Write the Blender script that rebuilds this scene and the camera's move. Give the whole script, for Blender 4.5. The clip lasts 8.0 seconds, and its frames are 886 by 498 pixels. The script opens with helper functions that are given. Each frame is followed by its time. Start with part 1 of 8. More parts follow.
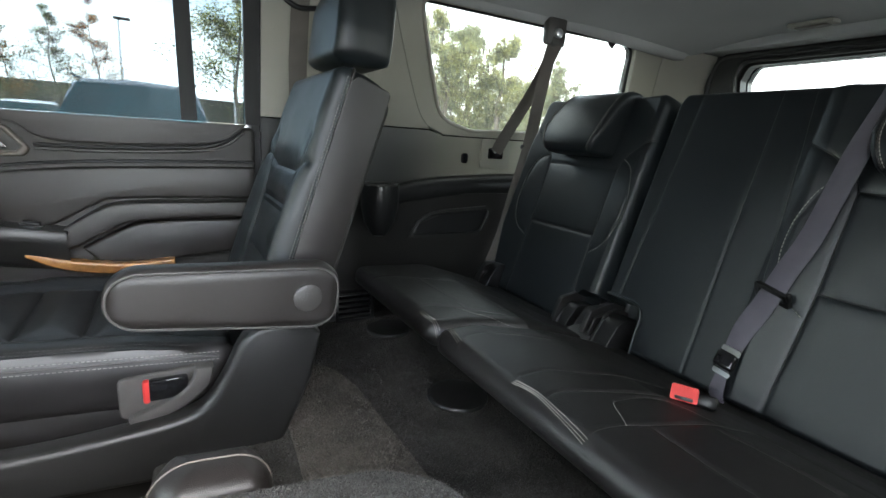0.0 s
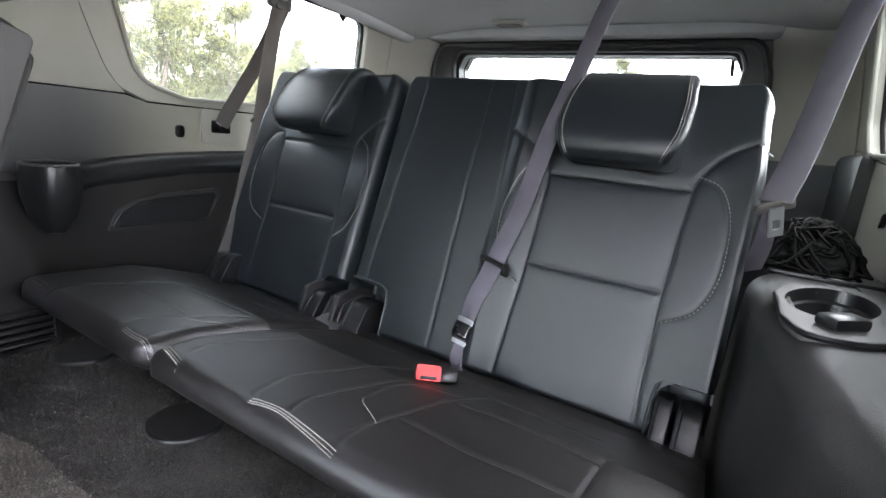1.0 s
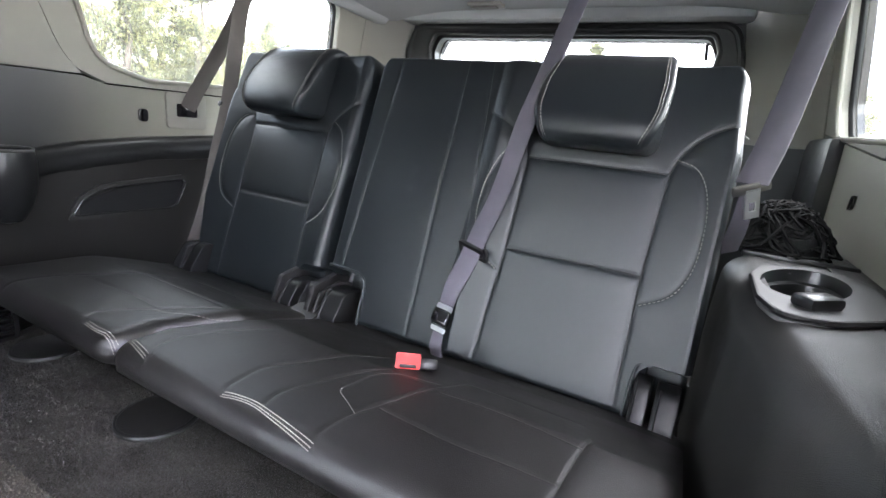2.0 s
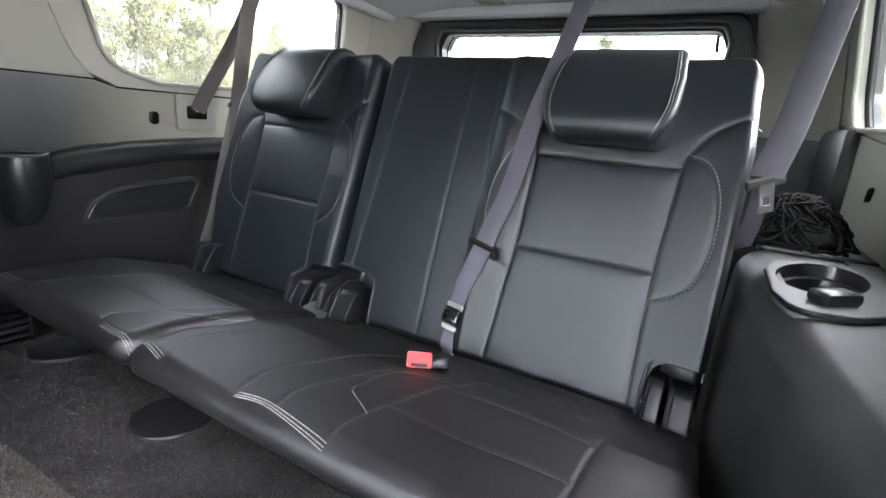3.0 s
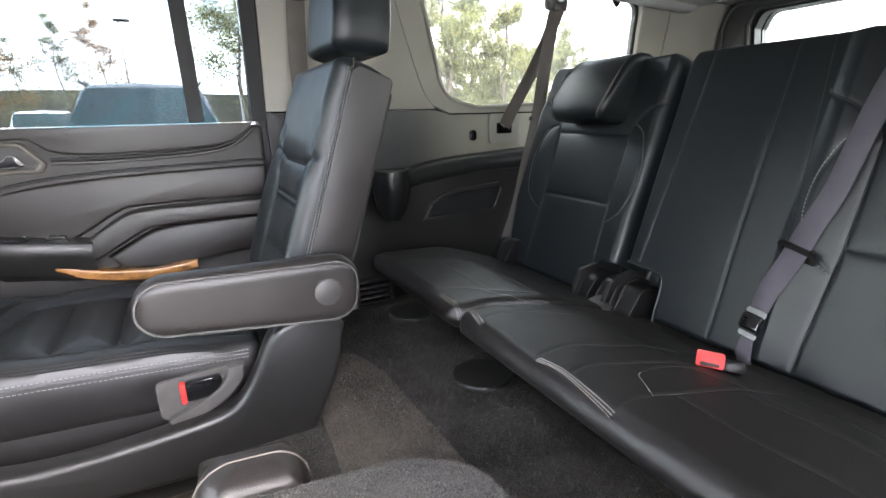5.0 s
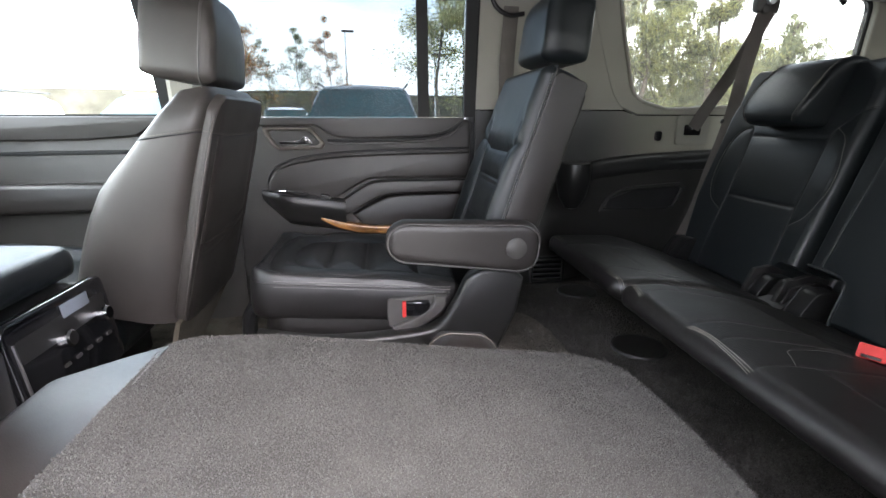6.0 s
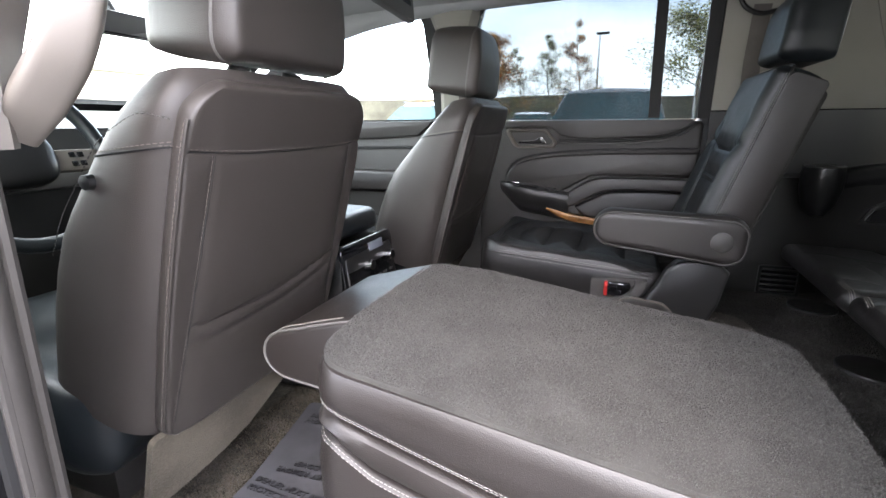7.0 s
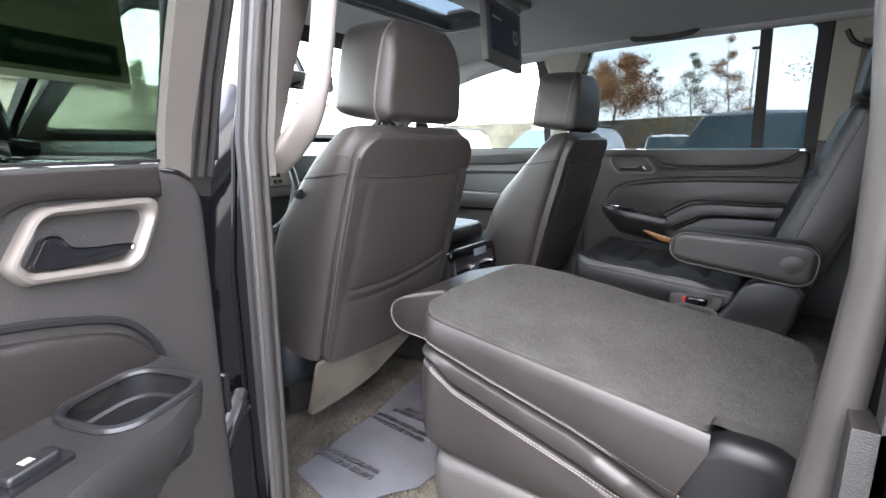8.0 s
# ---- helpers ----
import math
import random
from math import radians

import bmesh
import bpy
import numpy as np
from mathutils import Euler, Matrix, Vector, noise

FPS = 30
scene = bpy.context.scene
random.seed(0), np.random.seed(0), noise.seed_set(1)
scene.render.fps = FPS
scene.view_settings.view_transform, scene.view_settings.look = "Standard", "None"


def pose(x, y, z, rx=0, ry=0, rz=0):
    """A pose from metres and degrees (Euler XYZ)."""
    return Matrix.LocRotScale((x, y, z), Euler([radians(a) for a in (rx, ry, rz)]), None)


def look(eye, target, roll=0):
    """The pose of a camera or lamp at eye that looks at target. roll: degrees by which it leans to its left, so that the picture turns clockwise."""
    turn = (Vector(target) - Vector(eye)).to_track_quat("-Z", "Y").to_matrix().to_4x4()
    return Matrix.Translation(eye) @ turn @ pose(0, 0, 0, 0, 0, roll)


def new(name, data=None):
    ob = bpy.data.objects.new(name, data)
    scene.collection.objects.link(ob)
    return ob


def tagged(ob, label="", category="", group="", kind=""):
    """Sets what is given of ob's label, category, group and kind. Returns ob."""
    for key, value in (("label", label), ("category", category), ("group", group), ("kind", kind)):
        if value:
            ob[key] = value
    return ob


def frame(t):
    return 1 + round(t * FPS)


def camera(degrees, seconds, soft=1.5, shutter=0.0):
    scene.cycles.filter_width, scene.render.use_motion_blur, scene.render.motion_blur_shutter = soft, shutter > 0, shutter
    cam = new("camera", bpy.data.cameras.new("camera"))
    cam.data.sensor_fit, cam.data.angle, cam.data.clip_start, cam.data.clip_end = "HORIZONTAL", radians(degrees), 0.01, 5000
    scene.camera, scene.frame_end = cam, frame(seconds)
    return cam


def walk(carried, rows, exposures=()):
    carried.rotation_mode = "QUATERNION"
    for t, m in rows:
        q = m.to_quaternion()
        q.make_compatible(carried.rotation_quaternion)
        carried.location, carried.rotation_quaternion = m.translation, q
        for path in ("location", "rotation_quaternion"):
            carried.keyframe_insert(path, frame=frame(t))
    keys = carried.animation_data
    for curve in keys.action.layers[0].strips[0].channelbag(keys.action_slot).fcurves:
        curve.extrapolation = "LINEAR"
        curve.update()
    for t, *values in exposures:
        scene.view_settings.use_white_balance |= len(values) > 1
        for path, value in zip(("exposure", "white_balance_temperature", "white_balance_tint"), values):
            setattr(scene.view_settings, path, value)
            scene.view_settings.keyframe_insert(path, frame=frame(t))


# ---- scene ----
cam = camera(85.6, 8.0)
ROWS = [
    (0.0, -0.598, 0.182, 0.765, 77.28, -3.54, -119.10),
    (0.5, -0.557, 0.134, 0.769, 77.73, -3.82, -135.67),
    (1.0, -0.557, 0.104, 0.771, 76.81, -5.68, -148.13),
    (1.5, -0.552, 0.094, 0.765, 75.98, -5.86, -150.99),
    (3.0, -0.547, 0.090, 0.767, 75.09, -4.70, -150.00),
    (3.5, -0.554, 0.095, 0.772, 74.85, -3.97, -147.63),
    (4.0, -0.556, 0.108, 0.775, 74.59, -2.42, -141.33),
    (4.5, -0.558, 0.127, 0.778, 74.15, -0.29, -131.83),
    (4.7, -0.569, 0.146, 0.780, 74.16, 0.76, -125.65),
    (5.8, -0.747, 0.265, 0.771, 74.78, -0.06, -102.73),
    (6.0, -0.803, 0.279, 0.768, 74.84, -0.07, -97.31),
    (6.5, -0.907, 0.274, 0.771, 75.35, 0.82, -83.23),
    (7.0, -1.030, 0.217, 0.763, 75.38, 0.43, -69.52),
    (7.5, -1.191, 0.137, 0.768, 76.36, 0.52, -60.48),
    (8.0, -1.246, 0.035, 0.787, 78.02, 0.43, -54.57),
]
EXPOSURE = [(0.0, 2.56, 6500, 9), (0.5, 3.08, 6500, 12), (1.0, 3.68, 6450, 19), (1.5, 3.94, 6400, 20), (4.0, 3.74, 6500, 20), (4.7, 3.50, 6650, 17), (6.0, 2.44, 6650, 17), (7.0, 2.06, 6650, 18), (8.0, 1.98, 6500, 16)]
walk(cam, [(t, pose(*row)) for t, *row in ROWS], EXPOSURE)

# ---------------------------------------------------------------- world and light
SUN_EL, SUN_ROT = radians(48), radians(-105)
world = bpy.data.worlds.new("sky")
scene.world = world
world.use_nodes = True
wn, wl = world.node_tree.nodes, world.node_tree.links
wn.clear()
w_out, w_bg, w_sky = wn.new("ShaderNodeOutputWorld"), wn.new("ShaderNodeBackground"), wn.new("ShaderNodeTexSky")
w_sky.sky_type, w_sky.sun_disc, w_sky.sun_elevation, w_sky.sun_rotation = "NISHITA", False, SUN_EL, SUN_ROT
w_co, w_map, w_noise, w_ramp, w_mix = (wn.new("ShaderNodeTexCoord"), wn.new("ShaderNodeMapping"), wn.new("ShaderNodeTexNoise"),
                                       wn.new("ShaderNodeValToRGB"), wn.new("ShaderNodeMix"))
w_map.inputs["Scale"].default_value = (1.0, 1.0, 3.2)
w_noise.inputs["Scale"].default_value, w_noise.inputs["Detail"].default_value = 1.7, 7.0
w_ramp.color_ramp.elements[0].position, w_ramp.color_ramp.elements[1].position = 0.30, 0.62
w_mix.data_type = "RGBA"
w_mix.inputs["B"].default_value = (9.6, 9.9, 10.4, 1.0)
wl.new(w_co.outputs["Generated"], w_map.inputs["Vector"])
wl.new(w_map.outputs["Vector"], w_noise.inputs["Vector"])
wl.new(w_noise.outputs["Fac"], w_ramp.inputs["Fac"])
wl.new(w_ramp.outputs["Color"], w_mix.inputs["Factor"])
wl.new(w_sky.outputs["Color"], w_mix.inputs["A"])
wl.new(w_mix.outputs["Result"], w_bg.inputs["Color"])
wl.new(w_bg.outputs["Background"], w_out.inputs["Surface"])
w_bg.inputs["Strength"].default_value = 0.52

sun = new("sun", bpy.data.lights.new("sun", "SUN"))
sun.data.energy, sun.data.angle, sun.data.color = 1.6, radians(40), (1.0, 0.96, 0.9)
sun.matrix_world = look((0, 0, 30), (-30 * math.cos(SUN_EL) * math.sin(SUN_ROT), -30 * math.cos(SUN_EL) * math.cos(SUN_ROT), 30 - 30 * math.sin(SUN_EL)))

# daylight standing in the open doorway and in the two side windows behind it
for nm, at, to, size, power in (("doorway_daylight", (-0.785, 0.34, 0.85), (0.6, -0.35, 0.55), (0.62, 0.62), 0.28),
                                ("driver_window_daylight", (-0.86, 1.42, 0.98), (0.5, 1.0, 0.6), (0.75, 0.32), 0.9),
                                ("quarter_window_daylight", (-0.80, -1.0, 0.98), (0.4, -0.6, 0.5), (0.60, 0.24), 0.75)):
    lamp = new(nm, bpy.data.lights.new(nm, "AREA"))
    lamp.data.shape, lamp.data.size, lamp.data.size_y, lamp.data.energy, lamp.data.color = "RECTANGLE", *size, power, (0.94, 0.985, 1.0)
    lamp.data.spread = radians(125)
    lamp.matrix_world = look(at, to)


# ---------------------------------------------------------------- materials
def shader(name, color, rough=0.5, metal=0.0, spec=0.5, grain=None, bump=0.0, mottle=0.0, mscale=6.0, kind="noise", coat=0.0, sheen=0.0,
           vary=0.0, detail=4.0, rough_var=0.0):
    """A surface: colour with slow mottling, fine grain as relief, and uneven gloss. grain: scale per metre of the relief."""
    m = bpy.data.materials.new(name)
    m.use_nodes = True
    nt, lk = m.node_tree.nodes, m.node_tree.links
    b = nt["Principled BSDF"]
    b.inputs["Roughness"].default_value, b.inputs["Metallic"].default_value = rough, metal
    b.inputs["Specular IOR Level"].default_value = spec
    b.inputs["Coat Weight"].default_value, b.inputs["Sheen Weight"].default_value = coat, sheen
    co = nt.new("ShaderNodeTexCoord")
    col = (*color, 1.0)
    b.inputs["Base Color"].default_value = col
    if mottle or vary:
        n1 = nt.new("ShaderNodeTexNoise")
        n1.inputs["Scale"].default_value, n1.inputs["Detail"].default_value = mscale, 5.0
        lk.new(co.outputs["Object"], n1.inputs["Vector"])
        mr = nt.new("ShaderNodeMapRange")
        mr.inputs["From Min"].default_value, mr.inputs["From Max"].default_value = 0.3, 0.7
        mr.inputs["To Min"].default_value, mr.inputs["To Max"].default_value = 1.0 - mottle, 1.0 + mottle
        lk.new(n1.outputs["Fac"], mr.inputs["Value"])
        hs = nt.new("ShaderNodeHueSaturation")
        hs.inputs["Color"].default_value = col
        lk.new(mr.outputs["Result"], hs.inputs["Value"])
        src = hs.outputs["Color"]
        if vary:
            oi = nt.new("ShaderNodeObjectInfo")
            m2 = nt.new("ShaderNodeMapRange")
            m2.inputs["To Min"].default_value, m2.inputs["To Max"].default_value = 1.0 - vary, 1.0 + vary
            lk.new(oi.outputs["Random"], m2.inputs["Value"])
            h2 = nt.new("ShaderNodeHueSaturation")
            lk.new(src, h2.inputs["Color"])
            lk.new(m2.outputs["Result"], h2.inputs["Value"])
            src = h2.outputs["Color"]
        lk.new(src, b.inputs["Base Color"])
        if rough_var:
            m3 = nt.new("ShaderNodeMapRange")
            m3.inputs["From Min"].default_value, m3.inputs["From Max"].default_value = 0.3, 0.7
            m3.inputs["To Min"].default_value, m3.inputs["To Max"].default_value = rough - rough_var, rough + rough_var
            lk.new(n1.outputs["Fac"], m3.inputs["Value"])
            lk.new(m3.outputs["Result"], b.inputs["Roughness"])
    if grain:
        if kind == "cell":
            g = nt.new("ShaderNodeTexVoronoi")
            out = "Distance"
        else:
            g = nt.new("ShaderNodeTexNoise")
            g.inputs["Detail"].default_value = detail
            out = "Fac"
        g.inputs["Scale"].default_value = grain
        lk.new(co.outputs["Object"], g.inputs["Vector"])
        bp = nt.new("ShaderNodeBump")
        bp.inputs["Strength"].default_value, bp.inputs["Distance"].default_value = bump, 0.002
        lk.new(g.outputs[out], bp.inputs["Height"])
        lk.new(bp.outputs["Normal"], b.inputs["Normal"])
    return m


def pile(name, dark, light, scale, bump=1.0, slow=7.0):
    """Carpet: short pile with light and dark tufts and brushed patches."""
    m = shader(name, light, 0.95, spec=0.10, sheen=0.03)
    nt, lk = m.node_tree.nodes, m.node_tree.links
    b = nt["Principled BSDF"]
    co, n1, n2, mx, rp, bp = (nt.new("ShaderNodeTexCoord"), nt.new("ShaderNodeTexNoise"), nt.new("ShaderNodeTexNoise"), nt.new("ShaderNodeMath"),
                              nt.new("ShaderNodeValToRGB"), nt.new("ShaderNodeBump"))
    n1.inputs["Scale"].default_value, n1.inputs["Detail"].default_value, n1.inputs["Roughness"].default_value = scale, 6.0, 0.7
    n2.inputs["Scale"].default_value, n2.inputs["Detail"].default_value = slow, 4.0
    mx.operation = "ADD"
    lk.new(co.outputs["Object"], n1.inputs["Vector"])
    lk.new(co.outputs["Object"], n2.inputs["Vector"])
    lk.new(n1.outputs["Fac"], mx.inputs[0])
    lk.new(n2.outputs["Fac"], mx.inputs[1])
    rp.color_ramp.elements[0].position, rp.color_ramp.elements[1].position = 0.42, 0.60
    rp.color_ramp.elements[0].color, rp.color_ramp.elements[1].color = (*dark, 1), (*light, 1)
    hf = nt.new("ShaderNodeMath")
    hf.operation, hf.inputs[1].default_value = "MULTIPLY", 0.5
    lk.new(mx.outputs[0], hf.inputs[0])
    lk.new(hf.outputs[0], rp.inputs["Fac"])
    lk.new(rp.outputs["Color"], b.inputs["Base Color"])
    bp.inputs["Strength"].default_value, bp.inputs["Distance"].default_value = bump, 0.004
    lk.new(n1.outputs["Fac"], bp.inputs["Height"])
    lk.new(bp.outputs["Normal"], b.inputs["Normal"])
    return m


def tuft(name, dark, light):
    """Single carpet tufts, each of its own shade."""
    m = shader(name, light, 0.95, spec=0.12, sheen=0.15)
    nt, lk = m.node_tree.nodes, m.node_tree.links
    ge, rp = nt.new("ShaderNodeNewGeometry"), nt.new("ShaderNodeValToRGB")
    rp.color_ramp.elements[0].color, rp.color_ramp.elements[1].color = (*dark, 1), (*light, 1)
    lk.new(ge.outputs["Random Per Island"], rp.inputs["Fac"])
    lk.new(rp.outputs["Color"], nt["Principled BSDF"].inputs["Base Color"])
    return m


def pane_material(name, tint, gloss=0.010, veil=0.0):
    """Thin glass: tinted, faintly mirroring; veil: translucent white added as haze over the view behind."""
    m = bpy.data.materials.new(name)
    m.use_nodes = True
    nt, lk = m.node_tree.nodes, m.node_tree.links
    nt.clear()
    out, mx, tr, gl = (nt.new("ShaderNodeOutputMaterial"), nt.new("ShaderNodeMixShader"), nt.new("ShaderNodeBsdfTransparent"),
                       nt.new("ShaderNodeBsdfGlossy"))
    tr.inputs["Color"].default_value = (*tint, 1)
    gl.inputs["Roughness"].default_value = 0.0
    mx.inputs["Fac"].default_value = gloss
    lk.new(tr.outputs[0], mx.inputs[1])
    lk.new(gl.outputs[0], mx.inputs[2])
    last = mx
    if veil:
        tl, m2 = nt.new("ShaderNodeBsdfTranslucent"), nt.new("ShaderNodeMixShader")
        tl.inputs["Color"].default_value, m2.inputs["Fac"].default_value = (0.82, 0.82, 0.74, 1), veil
        lk.new(mx.outputs[0], m2.inputs[1])
        lk.new(tl.outputs[0], m2.inputs[2])
        last = m2
    lk.new(last.outputs[0], out.inputs["Surface"])
    return m


def painted_sheen(name, a, b_, y0, y1, rough):
    """Dark moulded trim with its glossy sheen painted into the colour: light at the rear, running softly into the dark
    front, along y.
    """
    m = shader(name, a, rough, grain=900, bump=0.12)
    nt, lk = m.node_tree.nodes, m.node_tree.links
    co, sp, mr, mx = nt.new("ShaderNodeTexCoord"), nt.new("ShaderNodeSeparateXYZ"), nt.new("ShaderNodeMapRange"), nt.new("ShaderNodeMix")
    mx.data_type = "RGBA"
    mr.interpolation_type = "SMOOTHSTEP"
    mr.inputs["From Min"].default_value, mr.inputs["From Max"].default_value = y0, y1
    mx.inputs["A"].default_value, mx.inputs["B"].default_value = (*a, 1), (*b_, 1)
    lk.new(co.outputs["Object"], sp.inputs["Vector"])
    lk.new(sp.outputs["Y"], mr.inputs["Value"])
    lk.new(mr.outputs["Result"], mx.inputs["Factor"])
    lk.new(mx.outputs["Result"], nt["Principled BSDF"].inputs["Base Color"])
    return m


LEATHER = shader("black_leather", (0.0085, 0.0108, 0.0124), 0.33, spec=0.40, grain=900, bump=0.16, kind="cell", mottle=0.12, mscale=9, rough_var=0.05)
LEATHER_SEAT = shader("black_seat_leather", (0.0118, 0.0106, 0.0104), 0.37, spec=0.66, grain=900, bump=0.2, kind="cell", mottle=0.15, mscale=11, rough_var=0.06)
SHELF_PLASTIC = shader("grained_shelf_plastic", (0.026, 0.0245, 0.0228), 0.38, spec=0.75, grain=950, bump=0.30, kind="cell", mottle=0.12, mscale=8, rough_var=0.06)
# lighter copy of black_vinyl, with the doorway's light on the seats in its colour
FRONT_VINYL_LIT = shader("door_lit_vinyl", (0.036, 0.031, 0.028), 0.42, spec=0.44, grain=850, bump=0.16, kind="cell", mottle=0.1, mscale=7, rough_var=0.05)
LEATHER_BACK = shader("black_vinyl", (0.0165, 0.0137, 0.0125), 0.38, spec=0.48, grain=850, bump=0.16, kind="cell", mottle=0.1, mscale=7, rough_var=0.05)
THREAD = shader("pale_thread", (0.25, 0.235, 0.21), 0.7)
SEAM = shader("grey_thread_and_glint", (0.062, 0.060, 0.058), 0.6)
STITCH = shader("fine_grey_thread", (0.17, 0.162, 0.15), 0.65)
HINGE = shader("hinge_plastic", (0.0065, 0.0065, 0.007), 0.40, spec=0.34, mottle=0.1, mscale=12, rough_var=0.05)
HINGE_PLATE = shader("hinge_plate_grey", (0.016, 0.015, 0.0155), 0.45, spec=0.35, mottle=0.1, mscale=20)
# near-black colour standing in for shadow in the seat seams
SEAM_SHADOW = shader("seam_shadow", (0.004, 0.004, 0.0045), 0.6)
SEAT_STITCH = shader("brown_grey_thread", (0.105, 0.090, 0.078), 0.65)
DARK_SEAM = shader("dark_thread_and_glint", (0.045, 0.042, 0.039), 0.6)
PIPING = shader("grey_piping", (0.066, 0.062, 0.058), 0.5)
PLASTIC = shader("black_plastic", (0.015, 0.0144, 0.0138), 0.40, spec=0.55, grain=800, bump=0.13, kind="cell", mottle=0.1, mscale=8, rough_var=0.06)
SMOOTH_PLASTIC = shader("smooth_black_plastic", (0.010, 0.010, 0.0104), 0.33, spec=0.4, mottle=0.08, mscale=5, rough_var=0.05)
GLOSS_BLACK = shader("gloss_black", (0.008, 0.008, 0.009), 0.1, coat=0.3)
DOOR_TRIM = shader("charcoal_door_trim", (0.029, 0.0263, 0.0243), 0.5, spec=0.42, grain=700, bump=0.2, kind="cell", mottle=0.1, mscale=6, rough_var=0.05)
TRIM_BLACK = shader("black_moulded_trim", (0.0125, 0.0112, 0.0102), 0.36, spec=0.9, grain=850, bump=0.22, kind="cell", mottle=0.12, mscale=7, rough_var=0.06)
GREY_PLASTIC = shader("grey_plastic", (0.044, 0.041, 0.038), 0.45, grain=520, bump=0.2, kind="cell", mottle=0.08)
TRIM_LIGHT = shader("light_grey_trim", (0.26, 0.248, 0.212), 0.6, grain=900, bump=0.12, mottle=0.05, mscale=3)
PILLAR_CLOTH = shader("grey_cloth_pillar", (0.27, 0.257, 0.226), 0.85, grain=1400, bump=0.3, mottle=0.05, mscale=4)
HEADLINER = shader("grey_headliner", (0.42, 0.42, 0.415), 0.95, spec=0.1, grain=1500, bump=0.45, mottle=0.06, mscale=3)
# gloss of the dark side panel, painted as a pale-to-dark gradient
SHEEN_TRIM = painted_sheen("trim_with_painted_sheen", (0.25, 0.24, 0.195), (0.02, 0.02, 0.02), -0.78, -0.40, 0.42)
CARPET = pile("dark_grey_carpet", (0.037, 0.0355, 0.033), (0.060, 0.058, 0.054), 700, 0.7, 14)
FLOOR_PILE = pile("charcoal_floor_carpet", (0.016, 0.0145, 0.0128), (0.056, 0.051, 0.045), 330, 1.0, 11)
FOOT_PILE = pile("brown_grey_carpet", (0.03, 0.026, 0.02), (0.13, 0.115, 0.09), 330, 1.0, 12)
FLAP = pile("pale_carpet_flap", (0.062, 0.053, 0.041), (0.110, 0.095, 0.074), 300, 0.7, 9)
CARPET_TUFT = tuft("grey_carpet_tufts", (0.030, 0.0288, 0.027), (0.072, 0.069, 0.064))
FLOOR_TUFT = tuft("charcoal_tufts", (0.017, 0.015, 0.013), (0.046, 0.041, 0.036))
FOOT_TUFT = tuft("brown_grey_tufts", (0.025, 0.021, 0.015), (0.12, 0.10, 0.072))
BELT = shader("grey_belt_webbing", (0.070, 0.064, 0.080), 0.6, grain=1300, bump=0.6, mottle=0.12, mscale=20)
BELT_TAN = shader("brown_grey_webbing", (0.085, 0.074, 0.066), 0.6, grain=1300, bump=0.6, mottle=0.12, mscale=20)
RED = shader("red_button", (0.52, 0.040, 0.036), 0.55, spec=0.25)
CHROME = shader("chrome", (0.75, 0.75, 0.76), 0.12, metal=1.0)
SATIN = shader("satin_nickel", (0.115, 0.102, 0.088), 0.48, metal=0.2, mottle=0.05)
STEEL = shader("pale_steel", (0.62, 0.63, 0.65), 0.3, metal=0.9)
SILVER_PLASTIC = shader("silver_plastic", (0.075, 0.073, 0.071), 0.5, mottle=0.05)
WOOD = shader("amber_wood", (0.33, 0.15, 0.05), 0.2, coat=0.7, mottle=0.45, mscale=28)
BLACK_PAINT = shader("black_car_paint", (0.006, 0.006, 0.008), 0.08, coat=0.6)
JAMB = shader("black_jamb_paint", (0.002, 0.002, 0.0025), 0.08, spec=0.14)
RUBBER = shader("door_seal_rubber", (0.012, 0.012, 0.0125), 0.5, spec=0.25, mottle=0.08)
SEAL = shader("grey_door_seal", (0.036, 0.033, 0.0305), 0.42, spec=0.3, grain=300, bump=0.1, mottle=0.08, mscale=20)
SEAL_BROWN = shader("brown_black_seal_rubber", (0.013, 0.0115, 0.0105), 0.6, spec=0.16, mottle=0.12, mscale=25)
# beige plastic darkened in its colour for shade on the window frame cover
BEIGE_SHADED = shader("shaded_beige_plastic", (0.074, 0.065, 0.056), 0.5, grain=900, bump=0.1, mottle=0.05)
BEIGE = shader("beige_plastic", (0.118, 0.104, 0.090), 0.5, grain=900, bump=0.1, mottle=0.04)
TINTED = pane_material("tinted_glass", (0.225, 0.25, 0.255), 0.008, 0.003)
# paler copy of tinted_glass: the view's brightness put into the open door's tint
LIGHT_TINT = pane_material("brightened_green_glass", (0.30, 0.345, 0.315))
REAR_TINT = pane_material("rear_tinted_glass", (0.39, 0.405, 0.385), 0.010, 0.012)
CLEAR = pane_material("clear_glass", (0.86, 0.90, 0.87))
FILM = shader("plastic_film", (0.086, 0.087, 0.094), 0.26, grain=30, bump=0.35, mottle=0.12, mscale=14, coat=0.4)
INK = shader("black_ink", (0.015, 0.015, 0.018), 0.5)
MIRROR = shader("mirror", (0.9, 0.9, 0.9), 0.02, metal=1.0)
ASPHALT = shader("asphalt", (0.11, 0.11, 0.11), 0.9, grain=60, bump=0.6, mottle=0.25, mscale=0.7)


